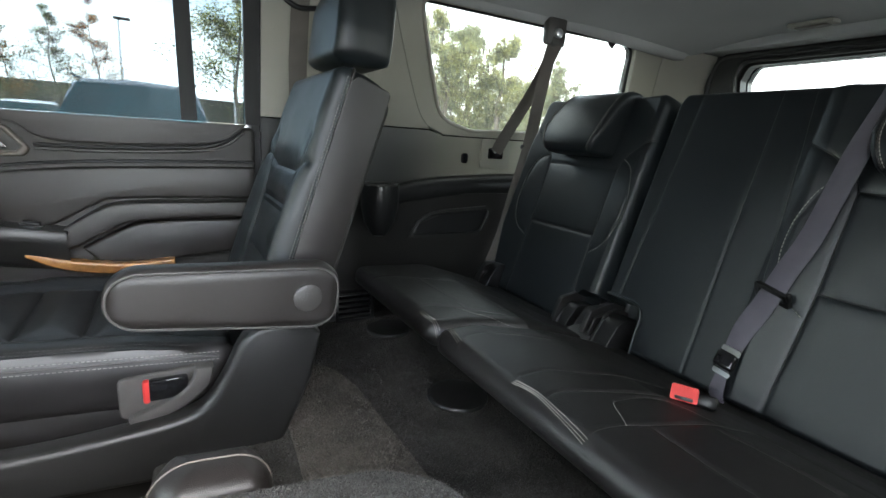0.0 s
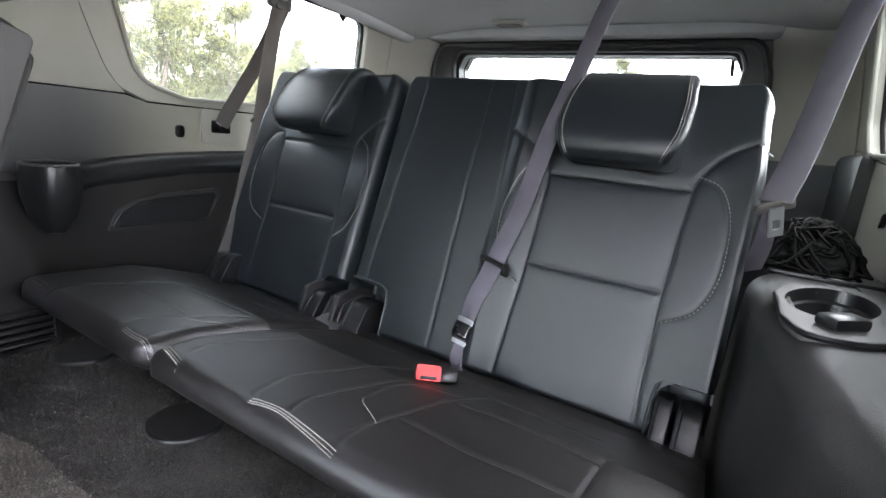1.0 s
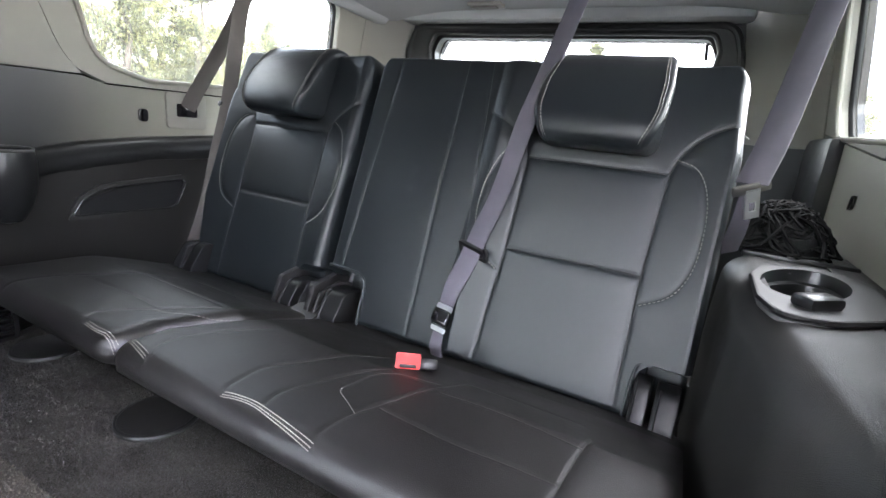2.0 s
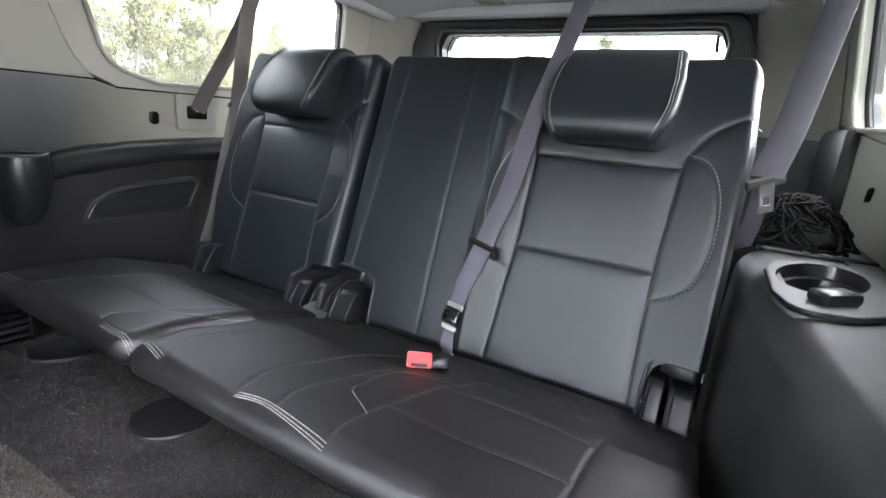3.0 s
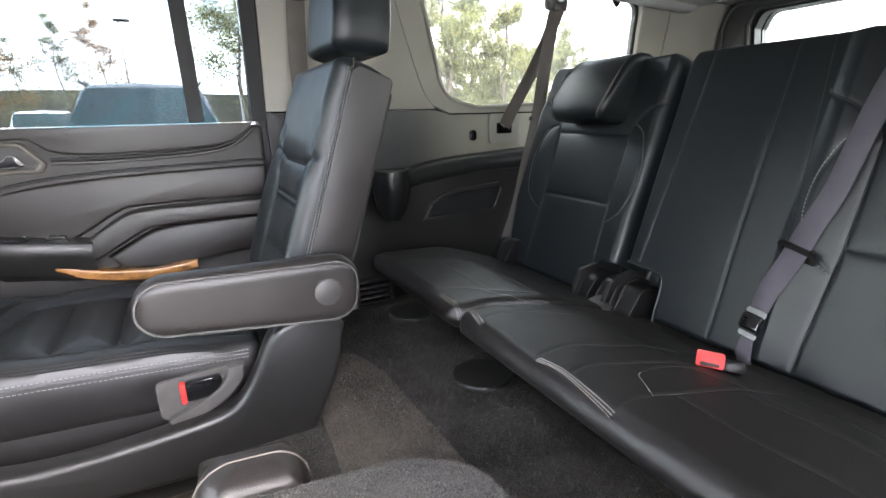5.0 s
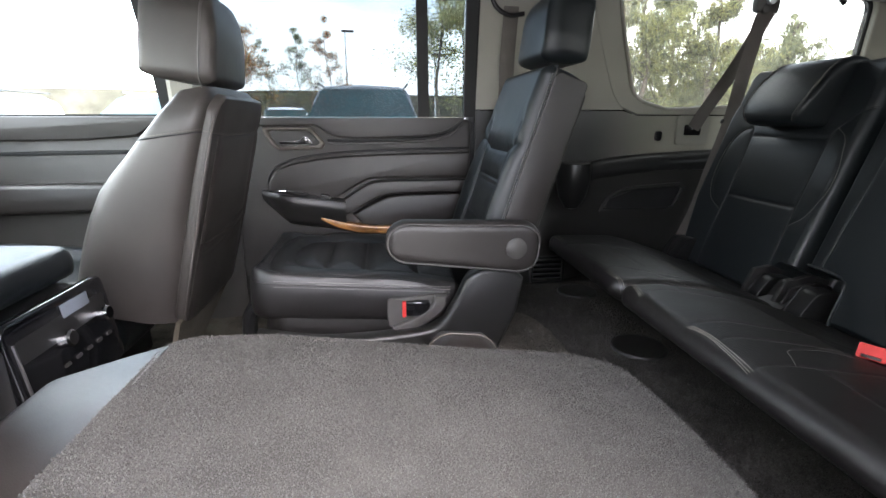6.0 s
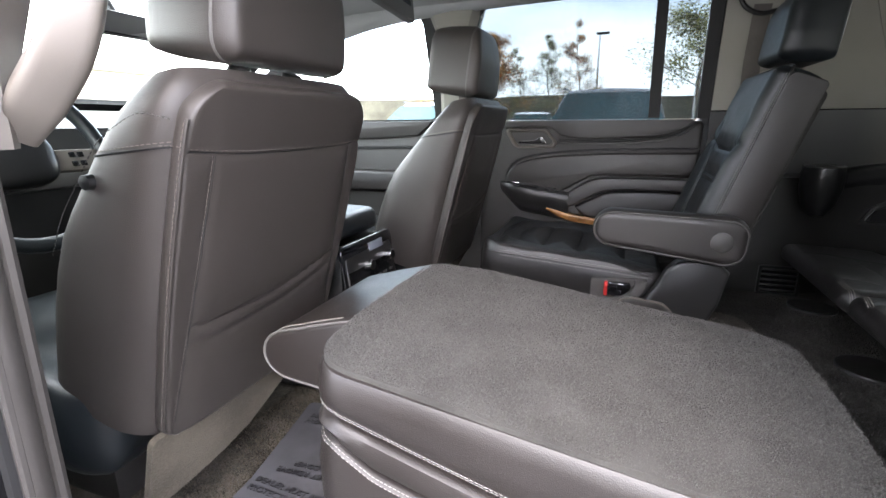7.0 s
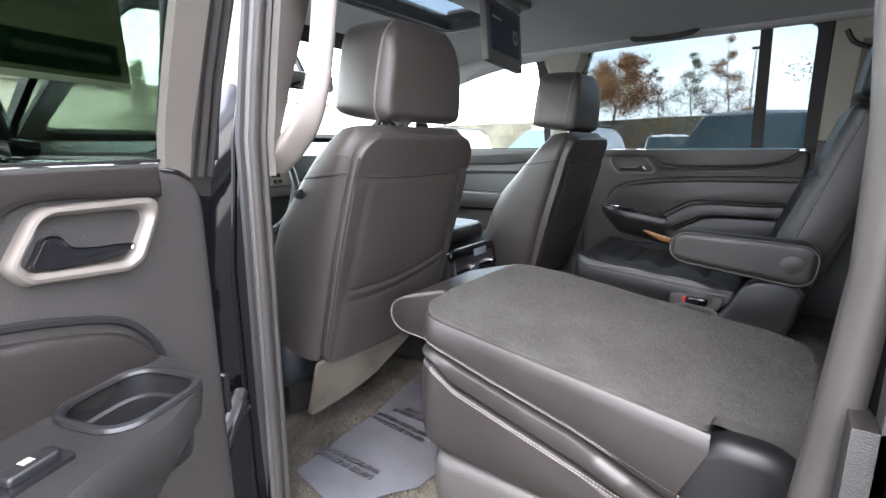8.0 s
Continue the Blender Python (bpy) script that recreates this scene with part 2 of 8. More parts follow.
def leafage(name, color, glow):
    """Thin leaves: a dull face that lets much of the light behind it through."""
    m = shader(name, color, 0.6, mottle=0.4, mscale=2.5)
    nt, lk = m.node_tree.nodes, m.node_tree.links
    b, out = nt["Principled BSDF"], nt["Material Output"]
    tr, mx = nt.new("ShaderNodeBsdfTranslucent"), nt.new("ShaderNodeMixShader")
    tr.inputs["Color"].default_value = (*glow, 1)
    mx.inputs["Fac"].default_value = 0.5
    lk.new(b.outputs[0], mx.inputs[1])
    lk.new(tr.outputs[0], mx.inputs[2])
    lk.new(mx.outputs[0], out.inputs["Surface"])
    return m


LEAF = leafage("green_leaf", (0.20, 0.205, 0.125), (0.42, 0.43, 0.25))
LEAF_LIGHT = leafage("yellow_green_leaf", (0.25, 0.245, 0.12), (0.52, 0.50, 0.24))
LEAF_RUST = leafage("rust_leaf", (0.30, 0.16, 0.065), (0.60, 0.33, 0.13))
LEAF_DARK = leafage("dark_green_leaf", (0.18, 0.18, 0.12), (0.36, 0.36, 0.22))
MOSS = shader("grey_hanging_moss", (0.20, 0.21, 0.14), 0.9, mottle=0.3)
BARK = shader("bark", (0.16, 0.13, 0.11), 0.9, grain=40, bump=0.7, mottle=0.3, mscale=8)


# ---------------------------------------------------------------- builders
def part(name, data, material, parent=None, label=""):
    """Links a mesh, a bmesh or (verts, faces) as one object in world coordinates, under a thing or a part."""
    me = bpy.data.meshes.new(name)
    if isinstance(data, bmesh.types.BMesh):
        data.to_mesh(me)
        data.free()
    else:
        verts, faces = data
        me.from_pydata([tuple(v) for v in verts], [], [tuple(f) for f in faces])
    me.materials.append(material)
    me.shade_smooth()
    me.set_sharp_from_angle(angle=radians(38))
    ob = new(name, me)
    if parent is not None:
        ob.parent = parent
        ob.matrix_parent_inverse = base_of(parent).inverted()
    if label:
        ob["label"] = label
    return ob


def base_of(ob):
    m = ob.matrix_basis.copy()
    while ob.parent is not None:
        m = ob.parent.matrix_basis @ ob.matrix_parent_inverse @ m
        ob = ob.parent
    return m


def thing(name, label, category, at=(0, 0, 0), group="", kind=""):
    e = new(name)
    e.empty_display_size = 0.05
    e.location = at
    e.matrix_basis = Matrix.Translation(at)
    return tagged(e, label, category, group, kind)


def axes(origin, x, y, z=None):
    """A frame from its origin and two or three directions (it may be left-handed)."""
    x, y = Vector(x).normalized(), Vector(y).normalized()
    z = x.cross(y).normalized() if z is None else Vector(z).normalized()
    m = Matrix((x, y, z)).transposed().to_4x4()
    m.translation = origin
    return m


def placed(verts, faces, m):
    a = np.array(m)
    v = np.asarray(verts, float) @ a[:3, :3].T + a[:3, 3]
    if np.linalg.det(a[:3, :3]) < 0:
        faces = [tuple(reversed(f)) for f in faces]
    return v, list(faces)


def joined(*pieces):
    vs, fs, n = [], [], 0
    for v, f in pieces:
        vs.append(np.asarray(v, float).reshape(-1, 3))
        fs += [tuple(i + n for i in q) for q in f]
        n += len(v)
    return np.concatenate(vs), fs


def smooth_line(pts, n=8, closed=False):
    """A rounded line through the points (Catmull-Rom)."""
    p = [np.array(q, float) for q in pts]
    k, out = len(p), []
    for i in range(k if closed else k - 1):
        if closed:
            a, b, c, d = p[i - 1], p[i], p[(i + 1) % k], p[(i + 2) % k]
        else:
            b, c = p[i], p[i + 1]
            a, d = p[i - 1] if i else 2 * b - c, p[i + 2] if i + 2 < k else 2 * c - b
        for j in range(n):
            t = j / n
            out.append(0.5 * (2 * b + (c - a) * t + (2 * a - 5 * b + 4 * c - d) * t * t + (3 * b - a - 3 * c + d) * t ** 3))
    if not closed:
        out.append(p[-1])
    return np.array(out)


def round_poly(pts, radii, n=5):
    """A closed outline with rounded corners."""
    pts = [np.array(p, float) for p in pts]
    k, out = len(pts), []
    if not isinstance(radii, (list, tuple)):
        radii = [radii] * k
    for i, p in enumerate(pts):
        a, b, r = pts[i - 1] - p, pts[(i + 1) % k] - p, radii[i]
        la, lb = np.linalg.norm(a), np.linalg.norm(b)
        if r <= 0:
            out.append(p)
            continue
        ang = math.acos(max(-1, min(1, float(a @ b) / (la * lb))))
        d = min(r / math.tan(ang / 2), 0.49 * la, 0.49 * lb)
        s, e = p + a / la * d, p + b / lb * d
        for j in range(n + 1):
            t = j / n
            out.append((1 - t) ** 2 * s + 2 * t * (1 - t) * p + t * t * e)
    return np.array(out)


def to_lines(seams):
    a, b, w, d = [], [], [], []
    for pts, width, depth in seams:
        pts = np.asarray(pts, float)[:, :2]
        a.append(pts[:-1])
        b.append(pts[1:])
        w += [width] * (len(pts) - 1)
        d += [depth] * (len(pts) - 1)
    return np.concatenate(a), np.concatenate(b), np.array(w), np.array(d)


def line_dist(q, a, b):
    ab = b - a
    t = np.clip(((q[:, None] - a) * ab).sum(2) / np.maximum((ab * ab).sum(1), 1e-12), 0, 1)
    return np.linalg.norm(q[:, None] - (a + t[..., None] * ab), axis=2)


class Slab:
    """A padded shape: an outline along s from 0 to length between left and right edges, domed to the front and the back with rolled edges,
    with seams pressed into the front and the fields between them puffed up."""

    def __init__(self, length, half, front, back, roll=0.03, corner=0.04, seams=(), puff=0.006, field=0.035, cell=0.007, shape=None, corner0=None):
        self.length, self.front, self.back, self.roll, self.corner = length, front, back, roll, corner
        self.corner0 = corner if corner0 is None else corner0
        self.half = half if callable(half) else (lambda s: (-half + 0 * s, half + 0 * s))
        self.seams, self.puff, self.field, self.cell, self.shape = list(seams), puff, field, cell, shape
        self.lines = to_lines(self.seams) if self.seams else None

    def edges(self, s):
        s = np.asarray(s, float)
        l, r = self.half(s)
        cut = np.zeros_like(s)
        for d, c in ((s, self.corner0), (self.length - s, self.corner)):
            if c > 0:
                e = np.clip(c - d, 0, c)
                cut = np.maximum(cut, c - np.sqrt(np.maximum(c * c - e * e, 0)))
        return l + cut, r - cut

    def heights(self, x, s):
        l, r = self.edges(s)
        e = np.minimum(np.minimum(x - l, r - x), np.minimum(s, self.length - s))
        k = 1 - np.clip(e / self.roll, 0, 1)
        fall = np.sqrt(np.maximum(1 - k * k, 0))
        z = np.full_like(x, self.front)
        if self.shape:
            z = z + self.shape(x, s)
        if self.lines:
            a, b, w, d = self.lines
            q = np.stack([x, s], 1)
            out = np.zeros(len(q))
            near = np.full(len(q), 9.0)
            for i in range(0, len(q), 4000):
                dist = line_dist(q[i:i + 4000], a, b)
                out[i:i + 4000] = (d * np.exp(-(dist / w) ** 2)).max(1)
                near[i:i + 4000] = np.where(d > 0.0015, dist, 9.0).min(1)
            z = z + self.puff * (1 - np.exp(-(near / self.field) ** 2)) - out
        return z * fall, -self.back * fall

    def mesh(self):
        def ticks(total):
            r = min(self.roll, total * 0.45)
            k = r * (1 - np.cos(np.linspace(0, math.pi / 2, 7)))
            mid = np.linspace(r, total - r, max(3, int((total - 2 * r) / self.cell) + 1))
            return np.concatenate([k[:-1], mid, (total - k)[::-1][1:]])
        ss = ticks(self.length)
        l, r = self.edges(ss)
        wide = float((r - l).max())
        us = ticks(wide) / wide
        X = l[:, None] + (r - l)[:, None] * us
        S = np.repeat(ss[:, None], len(us), 1)
        zf, zb = self.heights(X.ravel(), S.ravel())
        nv, nu = X.shape
        vf = np.stack([X.ravel(), S.ravel(), zf], 1)
        idx = np.arange(nv * nu).reshape(nv, nu)
        step_v, step_u = list(range(0, nv, 1)), list(range(0, nu, 1))
        inner = np.ones((nv, nu), bool)
        inner[0], inner[-1], inner[:, 0], inner[:, -1] = False, False, False, False
        back = idx.copy()
        back[inner] = nv * nu + np.arange(inner.sum())
        vb = np.stack([X[inner], S[inner], zb.reshape(nv, nu)[inner]], 1)
        f = np.stack([idx[:-1, :-1], idx[:-1, 1:], idx[1:, 1:], idx[1:, :-1]], 2).reshape(-1, 4)
        g = np.stack([back[:-1, :-1], back[1:, :-1], back[1:, 1:], back[:-1, 1:]], 2).reshape(-1, 4)
        return np.concatenate([vf, vb]), [tuple(int(i) for i in q) for q in np.concatenate([f, g])]

    def on(self, pts, lift=0.0):
        pts = np.asarray(pts, float)
        z, _ = self.heights(pts[:, 0].copy(), pts[:, 1].copy())
        return np.stack([pts[:, 0], pts[:, 1], z + lift], 1)


def resample(p, step):
    p = np.asarray(p, float)
    d = np.concatenate([[0], np.cumsum(np.linalg.norm(np.diff(p, axis=0), axis=1))])
    n = max(1, int(d[-1] / step))
    t = np.linspace(0, d[-1], n + 1)
    return np.stack([np.interp(t, d, p[:, i]) for i in range(p.shape[1])], 1)


def offset_line(p, off):
    p = np.asarray(p, float)
    t = np.gradient(p[:, :2], axis=0)
    t /= np.linalg.norm(t, axis=1)[:, None] + 1e-9
    q = p.copy()
    q[:, 0] -= t[:, 1] * off
    q[:, 1] += t[:, 0] * off
    return q


def dashes(p, up, size=0.0045, gap=0.003, thick=0.0011):
    """Stitches: short thread bars along a line of points; up: the surface's normal, one or per point."""
    p = resample(p, size + gap)
    vs, fs = [], []
    for i in range(len(p) - 1):
        a, b = p[i], p[i] + (p[i + 1] - p[i]) * size / (size + gap)
        t = b - a
        n = np.linalg.norm(t)
        if n < 1e-6:
            continue
        t /= n
        u = np.asarray(up, float)
        w = np.cross(t, u)
        w /= np.linalg.norm(w) + 1e-9
        u = np.cross(w, t)
        k = len(vs)
        for q in (a, b):
            vs += [q - w * thick, q + u * thick, q + w * thick, q - u * thick]
        for j in range(4):
            fs.append((k + j, k + (j + 1) % 4, k + 4 + (j + 1) % 4, k + 4 + j))
        fs += [(k + 3, k + 2, k + 1, k), (k + 4, k + 5, k + 6, k + 7)]
    return np.array(vs).reshape(-1, 3), fs


def tube(path, r, n=8, cap=True, squash=None):
    """A round rod along a path; r: a radius or one per point."""
    p = np.asarray(path, float)
    k = len(p)
    rr = np.full(k, r) if np.isscalar(r) else np.asarray(r, float)
    t = np.gradient(p, axis=0)
    t /= np.linalg.norm(t, axis=1)[:, None] + 1e-12
    ref = np.array([0, 0, 1.0]) if abs(t[0][2]) < 0.9 else np.array([1.0, 0, 0])
    u = np.cross(t[0], ref)
    vs, fs = [], []
    for i in range(k):
        u = u - t[i] * (u @ t[i])
        u /= np.linalg.norm(u)
        w = np.cross(t[i], u)
        for j in range(n):
            a = 2 * math.pi * j / n
            vs.append(p[i] + rr[i] * (math.cos(a) * u + math.sin(a) * w))
    for i in range(k - 1):
        for j in range(n):
            a, b = i * n + j, i * n + (j + 1) % n
            fs.append((a, b, b + n, a + n))
    if cap:
        fs += [tuple(range(n - 1, -1, -1)), tuple((k - 1) * n + j for j in range(n))]
    return np.array(vs), fs


def ring(center, radius, r, normal=(0, 0, 1), n=32, m=8):
    c, nz = Vector(center), Vector(normal).normalized()
    a = nz.orthogonal().normalized()
    b = nz.cross(a)
    vs, fs = [], []
    for i in range(n):
        t = 2 * math.pi * i / n
        d = a * math.cos(t) + b * math.sin(t)
        for j in range(m):
            q = 2 * math.pi * j / m
            vs.append(tuple(c + d * (radius + r * math.cos(q)) + nz * (r * math.sin(q))))
    for i in range(n):
        for j in range(m):
            fs.append((i * m + j, ((i + 1) % n) * m + j, ((i + 1) % n) * m + (j + 1) % m, i * m + (j + 1) % m))
    return np.array(vs), fs


def webbing(path, side, width=0.047, thick=0.0014):
    """A flat strap along a path; side: its width's direction, one or per point."""
    p = np.asarray(path, float)
    sd = np.asarray(side, float)
    sd = np.repeat(sd[None], len(p), 0) if sd.ndim == 1 else sd
    wd = np.full(len(p), width) if np.isscalar(width) else np.asarray(width, float)
    t = np.gradient(p, axis=0)
    vs, fs = [], []
    for i in range(len(p)):
        d = t[i] / (np.linalg.norm(t[i]) + 1e-12)
        s = sd[i] - d * (sd[i] @ d)
        s /= np.linalg.norm(s)
        n = np.cross(d, s)
        h = wd[i] / 2
        vs += [p[i] - s * h - n * thick * 0.3, p[i] - s * h * 0.9 - n * thick, p[i] + s * h * 0.9 - n * thick, p[i] + s * h - n * thick * 0.3,
               p[i] + s * h + n * thick * 0.3, p[i] + s * h * 0.9 + n * thick, p[i] - s * h * 0.9 + n * thick, p[i] - s * h + n * thick * 0.3]
    for i in range(len(p) - 1):
        for j in range(8):
            a, b = i * 8 + j, i * 8 + (j + 1) % 8
            fs.append((a, a + 8, b + 8, b))
    k = (len(p) - 1) * 8
    fs += [tuple(range(8)), tuple(k + j for j in range(7, -1, -1))]
    return np.array(vs), fs


def cube(center, size, bevel=0.004, m=None, seg=2):
    """A block with rounded edges."""
    bm = bmesh.new()
    bmesh.ops.create_cube(bm, size=1.0)
    bmesh.ops.scale(bm, vec=size, verts=bm.verts)
    if bevel:
        bmesh.ops.bevel(bm, geom=bm.edges[:], offset=min(bevel, 0.49 * min(size)), segments=seg, affect="EDGES", profile=0.5)
    bmesh.ops.translate(bm, vec=center, verts=bm.verts)
    return unpacked(bm, m)


def unpacked(bm, m=None):
    bm.verts.index_update()
    v, f = np.array([v.co for v in bm.verts]), [tuple(x.index for x in q.verts) for q in bm.faces]
    bm.free()
    return placed(v, f, m) if m is not None else (v, f)


def extruded(outline, z0, z1, bevel=0.0, m=None, seg=3):
    """A closed outline in x and y, drawn out from z0 to z1, its rims rounded."""
    bm = bmesh.new()
    vs = [bm.verts.new((float(p[0]), float(p[1]), z0)) for p in outline]
    f = bm.faces.new(vs)
    bm.normal_update()
    if f.normal.z > 0:
        f.normal_flip()
    r = bmesh.ops.extrude_face_region(bm, geom=[f])
    top = [v for v in r["geom"] if isinstance(v, bmesh.types.BMVert)]
    bmesh.ops.translate(bm, vec=(0, 0, z1 - z0), verts=top)
    if bevel:
        rims = [e for e in bm.edges if abs(e.verts[0].co.z - e.verts[1].co.z) < 1e-7]
        bmesh.ops.bevel(bm, geom=rims, offset=bevel, segments=seg, affect="EDGES", profile=0.5, clamp_overlap=True)
    bmesh.ops.recalc_face_normals(bm, faces=bm.faces)
    return unpacked(bm, m)


def plate(outer, holes, z0, z1, m=None, bend=None, grid=None):
    """A flat sheet with openings through it, z0 to z1 thick; bend: a function of its points."""
    bm = bmesh.new()
    edges = []
    for loop in (outer, *holes):
        vs = [bm.verts.new((float(p[0]), float(p[1]), z0)) for p in loop]
        edges += [bm.edges.new((vs[i], vs[(i + 1) % len(vs)])) for i in range(len(vs))]
    bmesh.ops.triangle_fill(bm, edges=edges, use_beauty=True, use_dissolve=False)
    if grid:
        for axis, values in grid:
            for c in values:
                no = Vector((1, 0, 0)) if axis == 0 else Vector((0, 1, 0))
                bmesh.ops.bisect_plane(bm, geom=bm.verts[:] + bm.edges[:] + bm.faces[:], plane_co=no * c, plane_no=no)
    bmesh.ops.recalc_face_normals(bm, faces=bm.faces)
    r = bmesh.ops.extrude_face_region(bm, geom=bm.faces[:])
    bmesh.ops.translate(bm, vec=(0, 0, z1 - z0), verts=[v for v in r["geom"] if isinstance(v, bmesh.types.BMVert)])
    bmesh.ops.recalc_face_normals(bm, faces=bm.faces)
    if bend:
        for v in bm.verts:
            v.co = bend(v.co)
        bmesh.ops.recalc_face_normals(bm, faces=bm.faces)
    return unpacked(bm, m)


def lofted(sections, cap=True, closed=True):
    """A skin over sections of equal point count."""
    n = len(sections[0])
    vs = np.concatenate([np.asarray(s, float) for s in sections])
    fs = []
    for i in range(len(sections) - 1):
        for j in range(n if closed else n - 1):
            a, b = i * n + j, i * n + (j + 1) % n
            fs.append((a, b, b + n, a + n))
    if cap:
        fs += [tuple(range(n - 1, -1, -1)), tuple((len(sections) - 1) * n + j for j in range(n))]
    bm = bmesh.new()
    v = [bm.verts.new(tuple(p)) for p in vs]
    for f in fs:
        bm.faces.new([v[i] for i in f])
    bmesh.ops.recalc_face_normals(bm, faces=bm.faces)
    return unpacked(bm)


def unpacked_mesh(data):
    """(verts, faces) of a skin, whether it comes as a bmesh or as a pair."""
    return unpacked(data) if isinstance(data, bmesh.types.BMesh) else data


def lathe(profile, center, n=28, axis=(0, 0, 1)):
    """A turned shape: profile of (radius, height) about an axis."""
    nz = Vector(axis).normalized()
    a = nz.orthogonal().normalized()
    b = nz.cross(a)
    c = Vector(center)
    secs = []
    for r, h in profile:
        secs.append([tuple(c + nz * h + (a * math.cos(2 * math.pi * j / n) + b * math.sin(2 * math.pi * j / n)) * max(r, 1e-4)) for j in range(n)])
    return lofted(secs)


def blob(center, size, p=2.6, n=24, m=None):
    """A cushion-like rounded block (superellipsoid)."""
    vs, fs = [], []
    sg = lambda v, e: math.copysign(abs(v) ** e, v)
    e = 2.0 / p
    for i in range(n + 1):
        th = -math.pi / 2 + math.pi * i / n
        for j in range(2 * n):
            ph = math.pi * j / n
            vs.append((center[0] + size[0] / 2 * sg(math.cos(th), e) * sg(math.cos(ph), e), center[1] + size[1] / 2 * sg(math.cos(th), e) * sg(math.sin(ph), e),
                       center[2] + size[2] / 2 * sg(math.sin(th), e)))
    for i in range(n):
        for j in range(2 * n):
            a, b = i * 2 * n + j, i * 2 * n + (j + 1) % (2 * n)
            fs.append((a, b, b + 2 * n, a + 2 * n))
    bm = bmesh.new()
    v = [bm.verts.new(q) for q in vs]
    for f in fs:
        bm.faces.new([v[k] for k in f])
    bmesh.ops.remove_doubles(bm, verts=bm.verts, dist=1e-6)
    return unpacked(bm, m)


def lettering(text, size, m, material, parent, name="lettering", depth=0.0004):
    """Flat printed words in the built-in font, as a mesh."""
    cu = bpy.data.curves.new(name, "FONT")
    cu.body, cu.size, cu.extrude, cu.resolution_u, cu.offset = text, size, depth, 2, size * 0.025
    tmp = bpy.data.objects.new(name, cu)
    scene.collection.objects.link(tmp)
    me = bpy.data.meshes.new_from_object(tmp.evaluated_get(bpy.context.evaluated_depsgraph_get()))
    v, f = np.array([q.co for q in me.vertices]), [tuple(q.vertices) for q in me.polygons]
    bpy.data.objects.remove(tmp)
    bpy.data.meshes.remove(me)
    return part(name, placed(v, f, m), material, parent)


def tufts(inside, box, step, tall, seed, m, slow=6.0, lean=0.6):
    """Short carpet pile as many thin blades over a patch, leaning with the brush marks; inside(x, y) keeps a blade, m(x, y) gives its foot."""
    rg = np.random.default_rng(seed)
    xs, ys = np.meshgrid(np.arange(box[0], box[1], step), np.arange(box[2], box[3], step))
    p = np.stack([xs.ravel(), ys.ravel()], 1) + rg.normal(0, step * 0.4, (xs.size, 2))
    p = p[inside(p[:, 0], p[:, 1])]
    n = len(p)
    foot = m(p[:, 0], p[:, 1])
    brush = np.array([noise.noise(Vector((q[0] * slow, q[1] * slow, seed))) for q in p])
    ang = rg.uniform(0, 6.283, n)
    wide = np.stack([np.cos(ang), np.sin(ang), 0 * ang], 1) * (step * 0.42)
    tip = np.stack([rg.normal(0, 0.45, n) + brush * lean, rg.normal(0, 0.45, n) + brush * lean * 0.6, np.ones(n)], 1) * (tall * rg.uniform(0.55, 1.2, n))[:, None]
    v = np.stack([foot - wide, foot + wide, foot + tip], 1).reshape(-1, 3)
    k = np.arange(n) * 3
    return v, np.stack([k, k + 1, k + 2], 1).tolist()


def in_poly(poly):
    """A test of points against a closed outline."""
    q = np.asarray(poly, float)[:, :2]
    nx = np.roll(q, -1, 0)

    def test(x, y):
        hit = np.zeros(len(x), bool)
        for (ax, ay), (bx, by) in zip(q, nx):
            if abs(ay - by) > 1e-12:
                hit ^= ((ay > y) != (by > y)) & (x < (bx - ax) * (y - ay) / (by - ay) + ax)
        return hit
    return test


# ---------------------------------------------------------------- setting: ground and car shell
GROUND = -0.52
ground = part("ground", plate([(-900, -900), (900, -900), (900, 900), (-900, 900)], [], GROUND - 0.2, GROUND), ASPHALT)
tagged(ground, "grey asphalt of the car park", "ground", kind="structure")

# floor pan: raised rear floor, lower footwell in front of the second row
floor = thing("floor", "dark carpeted car floor, raised towards the third row", "floor", (0, 0, 0.12), kind="structure")
part("rear_floor", cube((0, -0.79, 0.19), (1.66, 2.0, 0.08), 0.012), FLOOR_PILE, floor, "charcoal carpet, brushed and dusty")
part("footwell", cube((0, 1.02, 0.09), (1.60, 1.60, 0.06), 0.01), FOOT_PILE, floor, "brownish grey carpet of the footwell")
part("step_edge", cube((0, 0.21, 0.175), (1.60, 0.05, 0.12), 0.015), FLOOR_PILE, floor)
under = part("underbody", cube((0, -0.15, -0.10), (1.62, 4.2, 0.30), 0.05), PLASTIC, floor)

mat2 = smooth_line([(0.20, 0.02), (0.36, 0.03), (0.44, -0.02), (0.42, -0.10), (0.34, -0.135), (0.20, -0.145), (-0.25, -0.15), (-0.30, -0.05), (-0.25, 0.04)], 5, True)
rug = part("floor_mat", extruded(mat2, 0.2305, 0.238, 0.003), pile("taupe_mat", (0.045, 0.039, 0.033), (0.105, 0.092, 0.078), 380, 1.0, 10))
flat = lambda z: (lambda x, y: np.stack([x, y, np.full(len(x), z)], 1))
everywhere = lambda x, y: np.ones(len(x), bool)
tagged(part("pile", tufts(in_poly(mat2), (-0.3, 0.46, -0.16, 0.05), 0.0032, 0.004, 3, flat(0.2375), 9), tuft("taupe_tufts", (0.045, 0.039, 0.033), (0.105, 0.092, 0.078)), rug), kind="stuff")
off_mat = lambda x, y: ~in_poly(mat2)(x, y)
